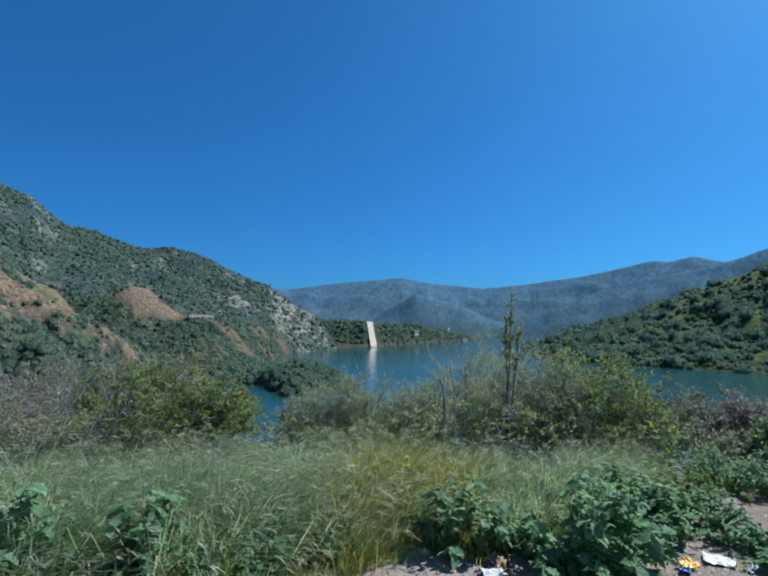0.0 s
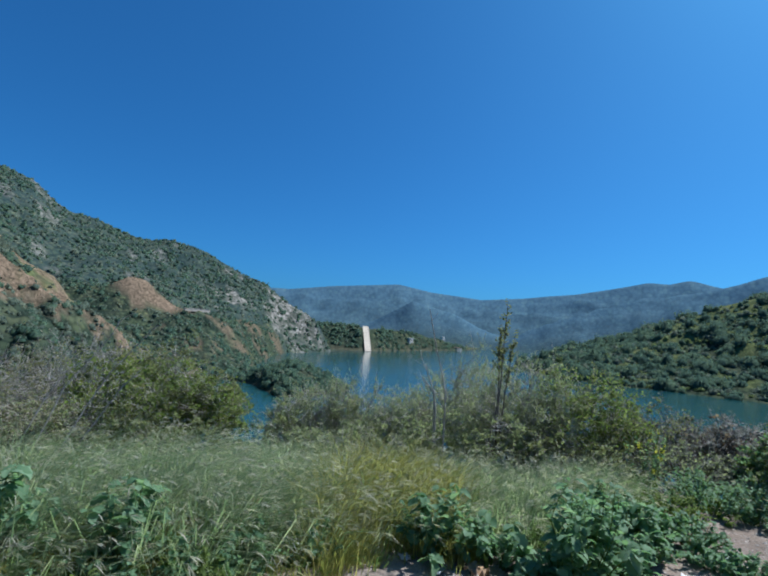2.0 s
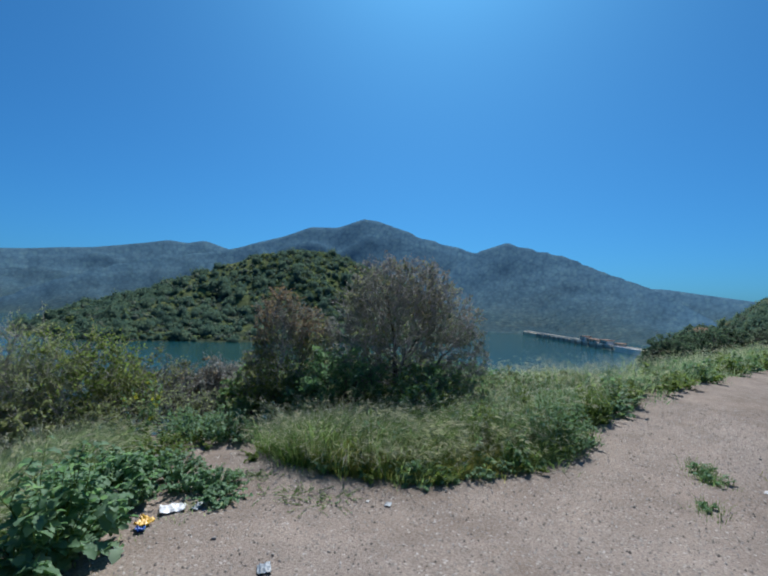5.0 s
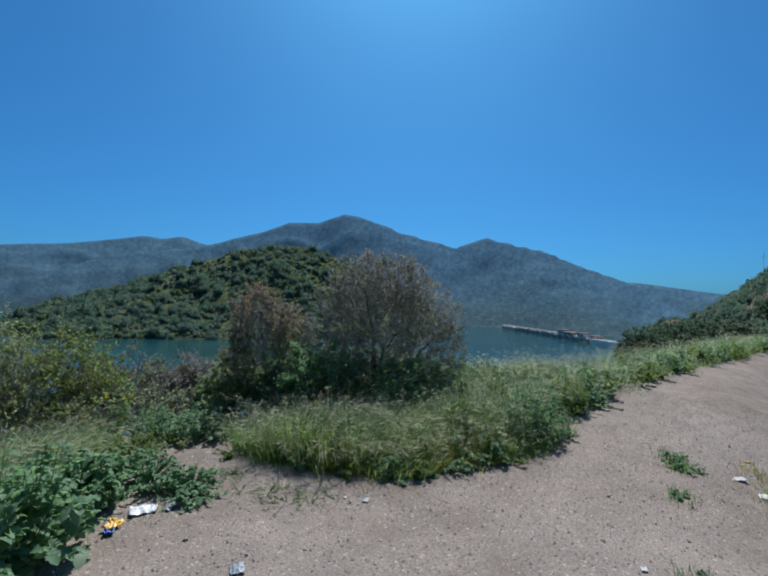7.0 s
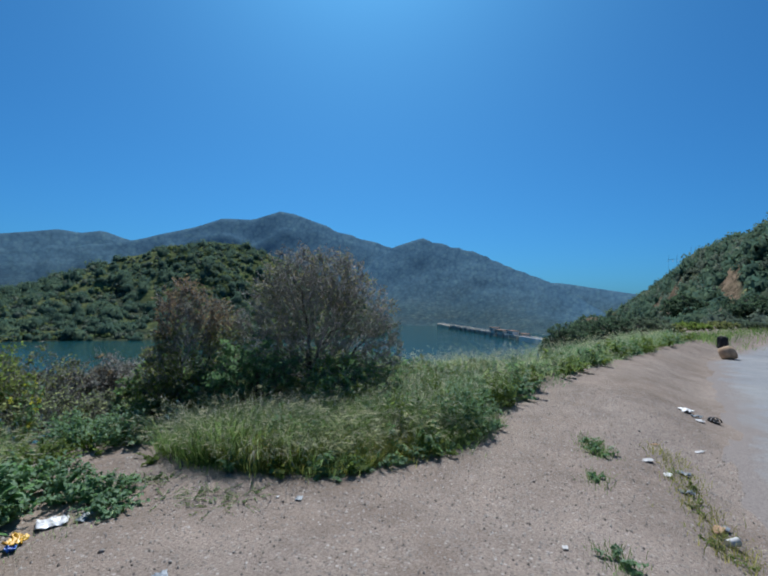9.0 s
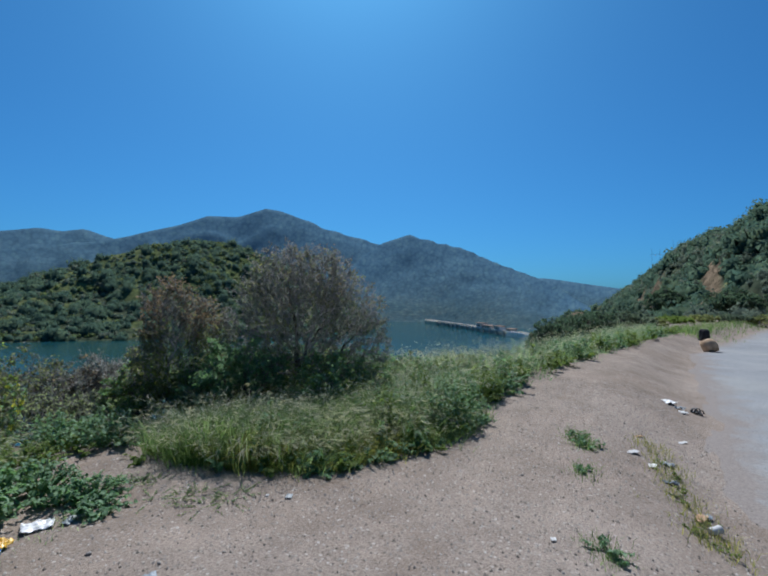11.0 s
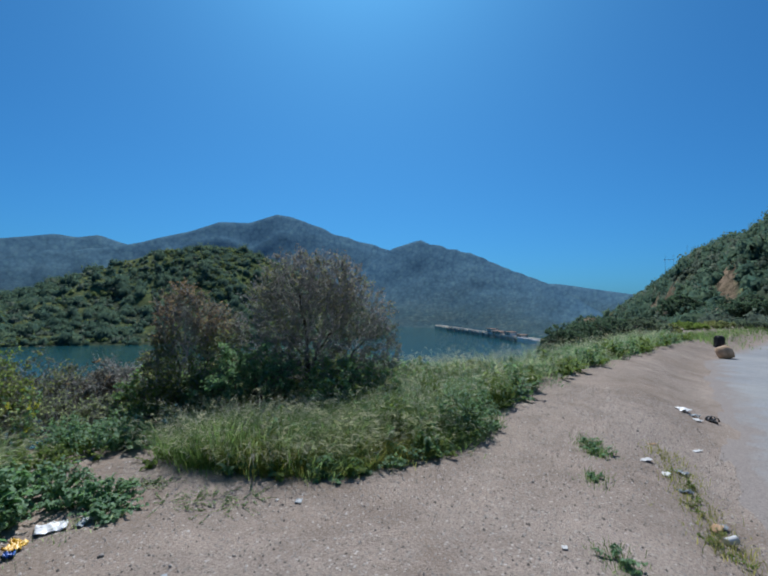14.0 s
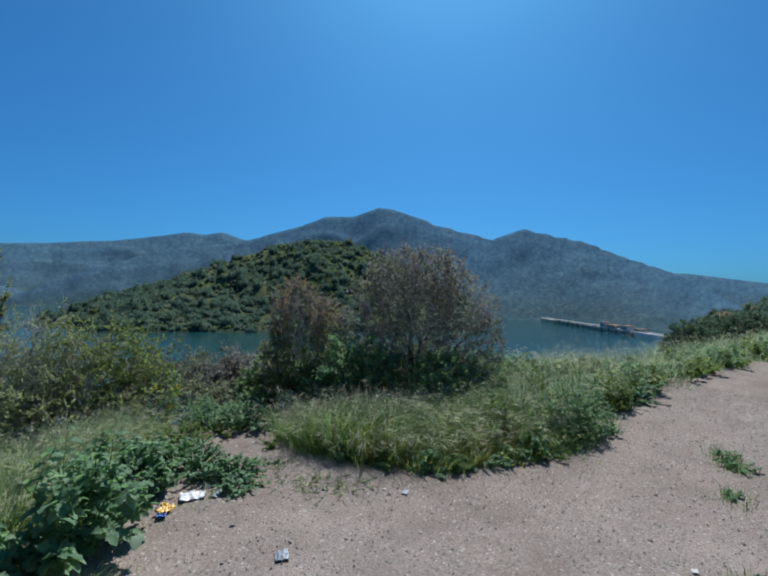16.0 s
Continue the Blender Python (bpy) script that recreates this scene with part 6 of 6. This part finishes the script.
STONE_GREY = plain_material("grey_gravel", (0.17, 0.155, 0.14), (0.42, 0.385, 0.35), 9.0, 0.9, 0.5, 0.01)


def rock(name, x, y, size, label, mat, seed, sink=0.15, squash=(1, 1, 1), angular=0.0, category="rock"):
    bm = bmesh.new()
    bmesh.ops.create_icosphere(bm, subdivisions=4 if size > 0.3 else 2, radius=1.0)
    for v in bm.verts:
        p = v.co.normalized()
        k = 1 + 0.22 * (noise.noise(p * 1.3 + Vector((seed, 0, 0)))) + 0.08 * noise.noise(p * 3.7 + Vector((0, seed, 0))) + 0.03 * noise.noise(p * 9 + Vector((seed, seed, 0)))
        if angular:
            m = max(abs(p.x), abs(p.y), abs(p.z))
            k *= (1 - angular) + angular * 0.8 / m
        v.co = Vector((p.x * squash[0], p.y * squash[1], p.z * squash[2])) * k * size
    ob = part(name, bm, mat, None, "", True)
    ob.matrix_basis = Matrix.Translation((x, y, float(height(x, y)[0]) + size * squash[2] * (1 - sink))) @ Matrix.Rotation(seed * 1.7, 4, "Z")
    return tagged(ob, label, category)


bx, by = polar(-102.4, 21.6)
rock("boulder", bx, by, 0.30, "rounded tan sandstone boulder at the edge of the asphalt", SANDSTONE, 3, 0.2, (1.0, 0.95, 0.92))
bx, by = polar(-102.0, 25.6)
rock("boulder", bx, by, 0.42, "dark angular stone block behind the tan boulder", DARK_STONE, 5, 0.55, (0.55, 0.5, 1.0), 0.55)


def gravel_material():
    """Pebbles of many tones, from dark brown to bleached."""
    m, t = material("mixed_gravel")
    geo = t.nodes.new("ShaderNodeNewGeometry")
    c = ramp(t, geo.outputs["Random Per Island"], [(0.0, (0.075, 0.066, 0.060)), (0.35, (0.17, 0.15, 0.135)), (0.85, (0.29, 0.262, 0.236)), (1.0, (0.44, 0.405, 0.37))])
    return finish(m, t, bsdf(t, c, 0.9, spec=0.2))


def gravel():
    """Loose stones on the dirt: the ones by the path apart, the fine rest as one."""
    g = np.random.default_rng(15)
    n = 52000
    x = g.uniform(0.2, 10, n)
    y = g.uniform(-1.6, 4.6, n)
    ok = (y < np.interp(x, DIRT_X, DIRT_Y) + 0.15) & (y > np.interp(x, TAR_X, TAR_Y) - 0.1) & (np.hypot(x, y) > 1.0)
    x, y = x[ok], y[ok]
    n = len(x)
    s = 0.0028 + 0.012 * g.random(n) ** 4
    octa = np.array([[1, 0, -0.4], [0, 1, -0.4], [-1, 0, -0.4], [0, -1, -0.4], [0.15, 0.1, 0.75]], float)
    tri = np.array([[0, 1, 4], [1, 2, 4], [2, 3, 4], [3, 0, 4]])
    v = octa[None] * s[:, None, None] * g.uniform(0.6, 1.3, (n, 5, 1))
    a = g.uniform(0, 6.28, n)[:, None]
    v = np.stack([v[..., 0] * np.cos(a) - v[..., 1] * np.sin(a), v[..., 0] * np.sin(a) + v[..., 1] * np.cos(a), v[..., 2]], -1)
    v += np.stack([x, y, height(x, y) + s * 0.25], -1)[:, None]
    f = (np.arange(n)[:, None, None] * 5 + tri).reshape(-1, 3)
    tagged(mesh_object("gravel", v.reshape(-1, 3), f, gravel_material()), "loose grey and brown gravel on the dirt", "gravel", kind="stuff")
    for k in range(16):
        px = g.uniform(1.8, 7.5)
        py = g.uniform(-0.9, min(3.0, float(np.interp(px, DIRT_X, DIRT_Y)) - 0.1))
        tagged(rock("pebble", px, py, g.uniform(0.008, 0.018), "small grey pebble lying on the dirt", STONE_GREY, k + 1.3, 0.3, (1, 0.8, 0.6), 0.3), group="pebbles on the dirt")


gravel()


def crumpled(name, x, y, w, d, h, label, mat, seed, turn=0.0, category="litter", group="litter by the road", lift=0.0):
    """A crumpled sheet of paper, foil or plastic with real folds and thickness."""
    g = np.random.default_rng(seed)
    n = 13
    u, v = np.meshgrid(np.linspace(-0.5, 0.5, n), np.linspace(-0.5, 0.5, n), indexing="ij")
    fold = fbm(u * 5 + seed, v * 5 + seed * 2, 3, seed % 6, True)
    rim = 0.85 + 0.3 * fbm(u * 3 + seed, v * 3, 2, (seed + 2) % 6)
    px = u * w * rim + g.normal(size=u.shape) * w * 0.012
    py = v * d * rim + g.normal(size=u.shape) * d * 0.012
    pz = (fold - fold.min()) * h
    top = np.stack([px, py, pz + 0.003 + lift], -1).reshape(-1, 3)
    low = top - (0, 0, 0.0025)
    i = np.arange(n * n).reshape(n, n)
    q = np.stack([i[:-1, :-1], i[1:, :-1], i[1:, 1:], i[:-1, 1:]], -1).reshape(-1, 4)
    loop = np.concatenate([i[0, :-1], i[:-1, -1], i[-1, :0:-1], i[:0:-1, 0]])
    nx = np.roll(loop, -1)
    rimf = np.stack([loop, nx, nx + n * n, loop + n * n], -1)
    ob = mesh_object(name, np.concatenate([top, low]), np.concatenate([q, q[:, ::-1] + n * n, rimf]), mat, smooth=False)
    ob.matrix_basis = Matrix.Translation((x, y, float(height(x, y)[0]))) @ Matrix.Rotation(turn, 4, "Z")
    return tagged(ob, label, category, group)


crumpled("plastic_tray", 2.32, 3.25, 0.18, 0.15, 0.045, "crushed white plastic tray lying beside the weed", PLASTIC_WHITE, 3, -0.6)
crumpled("plastic_film", 2.46, 3.14, 0.14, 0.06, 0.025, "cloudy strip of plastic film on the dirt", FOIL_GREY, 5, 0.5)
crumpled("snack_wrapper", 2.06, 3.18, 0.12, 0.08, 0.07, "torn yellow snack wrapper under the weed", PLASTIC_YELLOW, 7, 0.3)
crumpled("snack_wrapper", 2.00, 3.12, 0.07, 0.06, 0.05, "small shiny blue wrapper beside the yellow one", PLASTIC_BLUE, 9, 1.0)
crumpled("snack_wrapper", 2.10, 3.25, 0.07, 0.05, 0.06, "torn yellow snack wrapper under the weed", PLASTIC_YELLOW, 11, 1.4)
crumpled("paper_scrap", 0.74, 3.10, 0.14, 0.11, 0.06, "crumpled white paper at the foot of the weeds", PAPER_WHITE, 13, 0.2)
crumpled("cardboard_scrap", 0.80, 3.22, 0.13, 0.12, 0.10, "torn tan cardboard leaning in the weeds", CARD_TAN, 15, 0.8)
crumpled("paper_scrap", 0.55, 3.26, 0.10, 0.07, 0.04, "crumpled grey-white scrap at the foot of the weeds", FOIL_GREY, 17, 0.8)
crumpled("paper_scrap", 0.33, 3.42, 0.09, 0.07, 0.04, "crumpled grey-white scrap at the grass's edge", PAPER_WHITE, 18, 1.8)
crumpled("paper_scrap", 0.32, 2.63, 0.09, 0.07, 0.04, "crumpled white paper in the short grass", PAPER_WHITE, 20, 0.9)
crumpled("plastic_film", 2.80, 3.66, 0.16, 0.08, 0.07, "crumpled clear plastic in the low weed", FOIL_GREY, 19, 0.2)
crumpled("plastic_bag", 2.18, 2.08, 0.11, 0.08, 0.026, "crumpled cloudy plastic bag on the dirt", FOIL_GREY, 21, 0.9)
crumpled("plastic_film", 3.39, 2.00, 0.08, 0.05, 0.016, "small grey crumpled plastic on the dirt", FOIL_GREY, 23, 0.4)
crumpled("paper_scrap", 3.33, 2.16, 0.028, 0.022, 0.008, "tiny white scrap on the dirt", PAPER_WHITE, 25, 0.4)
crumpled("plastic_bag", 9.5, -1.50, 0.24, 0.16, 0.07, "crumpled white plastic bag at the asphalt's edge", PLASTIC_WHITE, 27, 0.4)
crumpled("paper_scrap", 9.0, -1.62, 0.14, 0.10, 0.04, "white paper scrap at the asphalt's edge", PAPER_WHITE, 29, 0.4)
crumpled("plastic_film", 9.25, -1.62, 0.16, 0.10, 0.07, "grey crumpled plastic at the asphalt's edge", FOIL_GREY, 30, 1.0)
crumpled("paper_scrap", 5.95, -0.60, 0.17, 0.07, 0.02, "flat white paper scrap on the berm's foot", PAPER_WHITE, 31, -0.9)
crumpled("paper_scrap", 5.70, -0.76, 0.12, 0.07, 0.02, "flat white paper scrap on the berm's foot", PAPER_WHITE, 33, -0.2)
crumpled("plastic_film", 5.95, -0.93, 0.12, 0.08, 0.05, "clear crumpled plastic in dry weeds", FOIL_GREY, 35, 0.9)
crumpled("plastic_film", 5.35, -0.86, 0.13, 0.07, 0.05, "clear crumpled plastic in dry weeds", FOIL_GREY, 36, 1.9)
crumpled("paper_scrap", 7.15, -1.28, 0.16, 0.05, 0.02, "pale flattened paper strip on the dirt", PAPER_WHITE, 37, -0.7)
crumpled("paper_scrap", 6.75, -0.75, 0.13, 0.04, 0.015, "tan flattened paper strip on the dirt", CARD_TAN, 38, -0.9)
crumpled("paper_scrap", 3.52, 0.08, 0.045, 0.035, 0.015, "small crumpled white scrap on the dirt", PAPER_WHITE, 39, 0.2)
crumpled("cardboard_scrap", 4.68, -0.96, 0.16, 0.07, 0.03, "torn tan cardboard strip beside the cup", CARD_TAN, 41, -0.4)
crumpled("plastic_film", 4.75, -1.02, 0.08, 0.06, 0.03, "bluish plastic scrap beside the cup", FOIL_GREY, 43, -0.4)


def paper_cup():
    x, y = 4.46, -1.0
    z = float(height(x, y)[0])
    cup = thing("paper_cup", Matrix.Translation((x, y, z + 0.031)) @ Matrix.Rotation(radians(-52), 4, "Z") @ Matrix.Rotation(radians(88), 4, "Y") @ Matrix.Scale(0.78, 4), "white paper cup lying on its side in dry weeds", "cup", "litter by the road")
    n = 28
    a = np.arange(n) * 2 * np.pi / n
    rows = []
    for r, h in ((0.028, 0.004), (0.030, 0.0), (0.0315, 0.02), (0.0385, 0.125), (0.0405, 0.128), (0.0405, 0.132), (0.037, 0.131), (0.0295, 0.02), (0.0285, 0.012)):
        rows.append(np.stack([np.cos(a) * r, np.sin(a) * r, np.full(n, h - 0.065)], -1))
    v = np.concatenate(rows)
    i = np.arange(len(v)).reshape(len(rows), n)
    j = np.roll(i, -1, axis=1)
    q = np.stack([i[:-1], j[:-1], j[1:], i[1:]], -1).reshape(-1, 4)
    body = mesh_object("body", v, q, PAPER_WHITE, cup, smooth=True)
    bm = bmesh.new()
    bmesh.ops.create_circle(bm, cap_ends=True, segments=n, radius=0.0285, matrix=Matrix.Translation((0, 0, -0.06)))
    part("base", bm, PAPER_WHITE, cup)
    k = n // 4
    m = np.arange(k)
    band = np.concatenate([np.stack([np.cos(a[m]) * r, np.sin(a[m]) * r, np.full(k, h)], -1) for r, h in ((0.0356, -0.01), (0.0380, 0.03))])
    mesh_object("printed_mark", band, np.stack([m[:-1], m[1:], m[1:] + k, m[:-1] + k], -1), PLASTIC_BLACK, body, "small dark printed patch", smooth=True)


paper_cup()


def sandal():
    """A worn black sandal on the asphalt's edge."""
    x, y = 9.2, -1.84
    z = float(height(x, y)[0])
    shoe = thing("sandal", Matrix.Translation((x, y, z)) @ Matrix.Rotation(radians(25), 4, "Z"), "worn black sandal lying on the asphalt's edge", "shoe", "litter by the road")
    n = 20
    a = np.arange(n) * 2 * np.pi / n
    w = 0.045 * (1 + 0.18 * np.cos(a)) * np.sin(a)
    ln = 0.135 * np.cos(a)
    rows = [np.stack([ln * s, w * s, np.full(n, h)], -1) for s, h in ((0.94, 0.0), (1.0, 0.006), (1.0, 0.022), (0.95, 0.028))]
    v = np.concatenate([*rows, [[0, 0, 0.026]]])
    i = np.arange(4 * n).reshape(4, n)
    j = np.roll(i, -1, axis=1)
    q = np.stack([i[:-1], j[:-1], j[1:], i[1:]], -1).reshape(-1, 4)
    cap = np.stack([i[3], j[3], np.full(n, 4 * n)], -1)
    mesh_object("sole", v, [q, cap], PLASTIC_BLACK, shoe, smooth=True)
    for c, tall, wide in ((0.055, 0.055, 0.045), (-0.02, 0.075, 0.035), (-0.10, 0.06, 0.03)):
        t = np.linspace(0, np.pi, 11)
        arc = [np.stack([np.full(11, c + dx), np.cos(t) * (0.046 + th), 0.02 + np.sin(t) * (tall + th)], -1) for dx, th in ((-wide / 2, 0), (wide / 2, 0), (wide / 2, 0.004), (-wide / 2, 0.004))]
        v = np.concatenate(arc)
        i = np.arange(44).reshape(4, 11)
        q = np.concatenate([np.stack([i[k, :-1], i[(k + 1) % 4, :-1], i[(k + 1) % 4, 1:], i[k, 1:]], -1) for k in range(4)])
        mesh_object("strap", v, q, PLASTIC_BLACK, shoe, smooth=True)


sandal()


def roadside_tufts():
    """Thin dry weeds along the asphalt's edge and sparse green sprigs on the footpath."""
    g = np.random.default_rng(77)
    def strip(points, count, spread):
        p = np.array(points, float)
        k = g.uniform(0, len(p) - 1.001, count)
        i = k.astype(int)
        f = (k - i)[:, None]
        q = p[i] * (1 - f) + p[i + 1] * f + g.normal(size=(count, 2)) * spread
        return q[:, 0], q[:, 1]
    x, y = strip([(6.6, -0.80), (5.9, -0.92), (5.2, -0.9), (4.5, -0.95), (4.1, -1.05)], 900, 0.11)
    grass("dry_weeds", "thin yellowing weeds along the foot of the berm", "grass_gold", tussocks(x, y, len(x), 1, 0.01), 0.13, 0.005, 0.9, 78, 0.0, "weed")
    for k in range(11):
        cx = 4.15 + 0.17 * k + g.normal() * 0.05
        weed_plant("weed", cx, -0.95 + 0.04 * (k % 3) + g.normal() * 0.04, g.uniform(0.07, 0.13), g.uniform(0.04, 0.09), 60, "small yellow-green weed at the foot of the berm", 430 + k, 0.02, "olive" if k % 2 else "bright")
    for k, (cx, cy, n) in enumerate(((5.78, -0.15, 260), (6.1, -0.05, 200), (4.9, -0.11, 160), (3.5, -0.23, 200), (5.9, -0.1, 160))):
        x, y = strip([(cx - 0.12, cy), (cx + 0.12, cy)], n, 0.06)
        grass("grass", "small green tuft on the bare berm", "grass", tussocks(x, y, len(x), 2 + k, 0.03), 0.11, 0.004, 0.8, 90 + k)
    for k, (cx, cy) in enumerate(((2.85, 3.68), (3.0, 3.55), (3.08, 3.42), (3.2, 3.36), (3.25, 3.2), (2.95, 2.92), (3.05, 2.78), (3.15, 2.66), (3.22, 2.5), (3.1, 2.45), (2.8, 3.4), (3.3, 2.35))):
        weed_plant("weed", cx + g.normal() * 0.04, cy + g.normal() * 0.04, g.uniform(0.20, 0.32), g.uniform(0.02, 0.05), 260, "sparse low sprigs on the trodden footpath", 400 + k, 0.011, "grass_silver" if k % 3 else "grass")
    x, y = strip([(1.5, 2.68), (1.3, 2.7), (0.75, 2.95), (2.3, 3.1), (2.6, 3.2)], 500, 0.07)
    grass("grass", "sparse low grass at the foot of the weeds", "grass_silver", tussocks(x, y, len(x), 5, 0.02), 0.10, 0.005, 0.9, 81)
    x, y = strip([(26, -4.6), (28, -5.0), (31, -6.5), (38, -9.5), (46, -13)], 2600, 0.7)
    grass("grass", "yellow-green grass beyond the end of the asphalt", "grass", tussocks(x, y, len(x), 6, 0.2), 0.42, 0.02, 0.6, 82)


roadside_tufts()
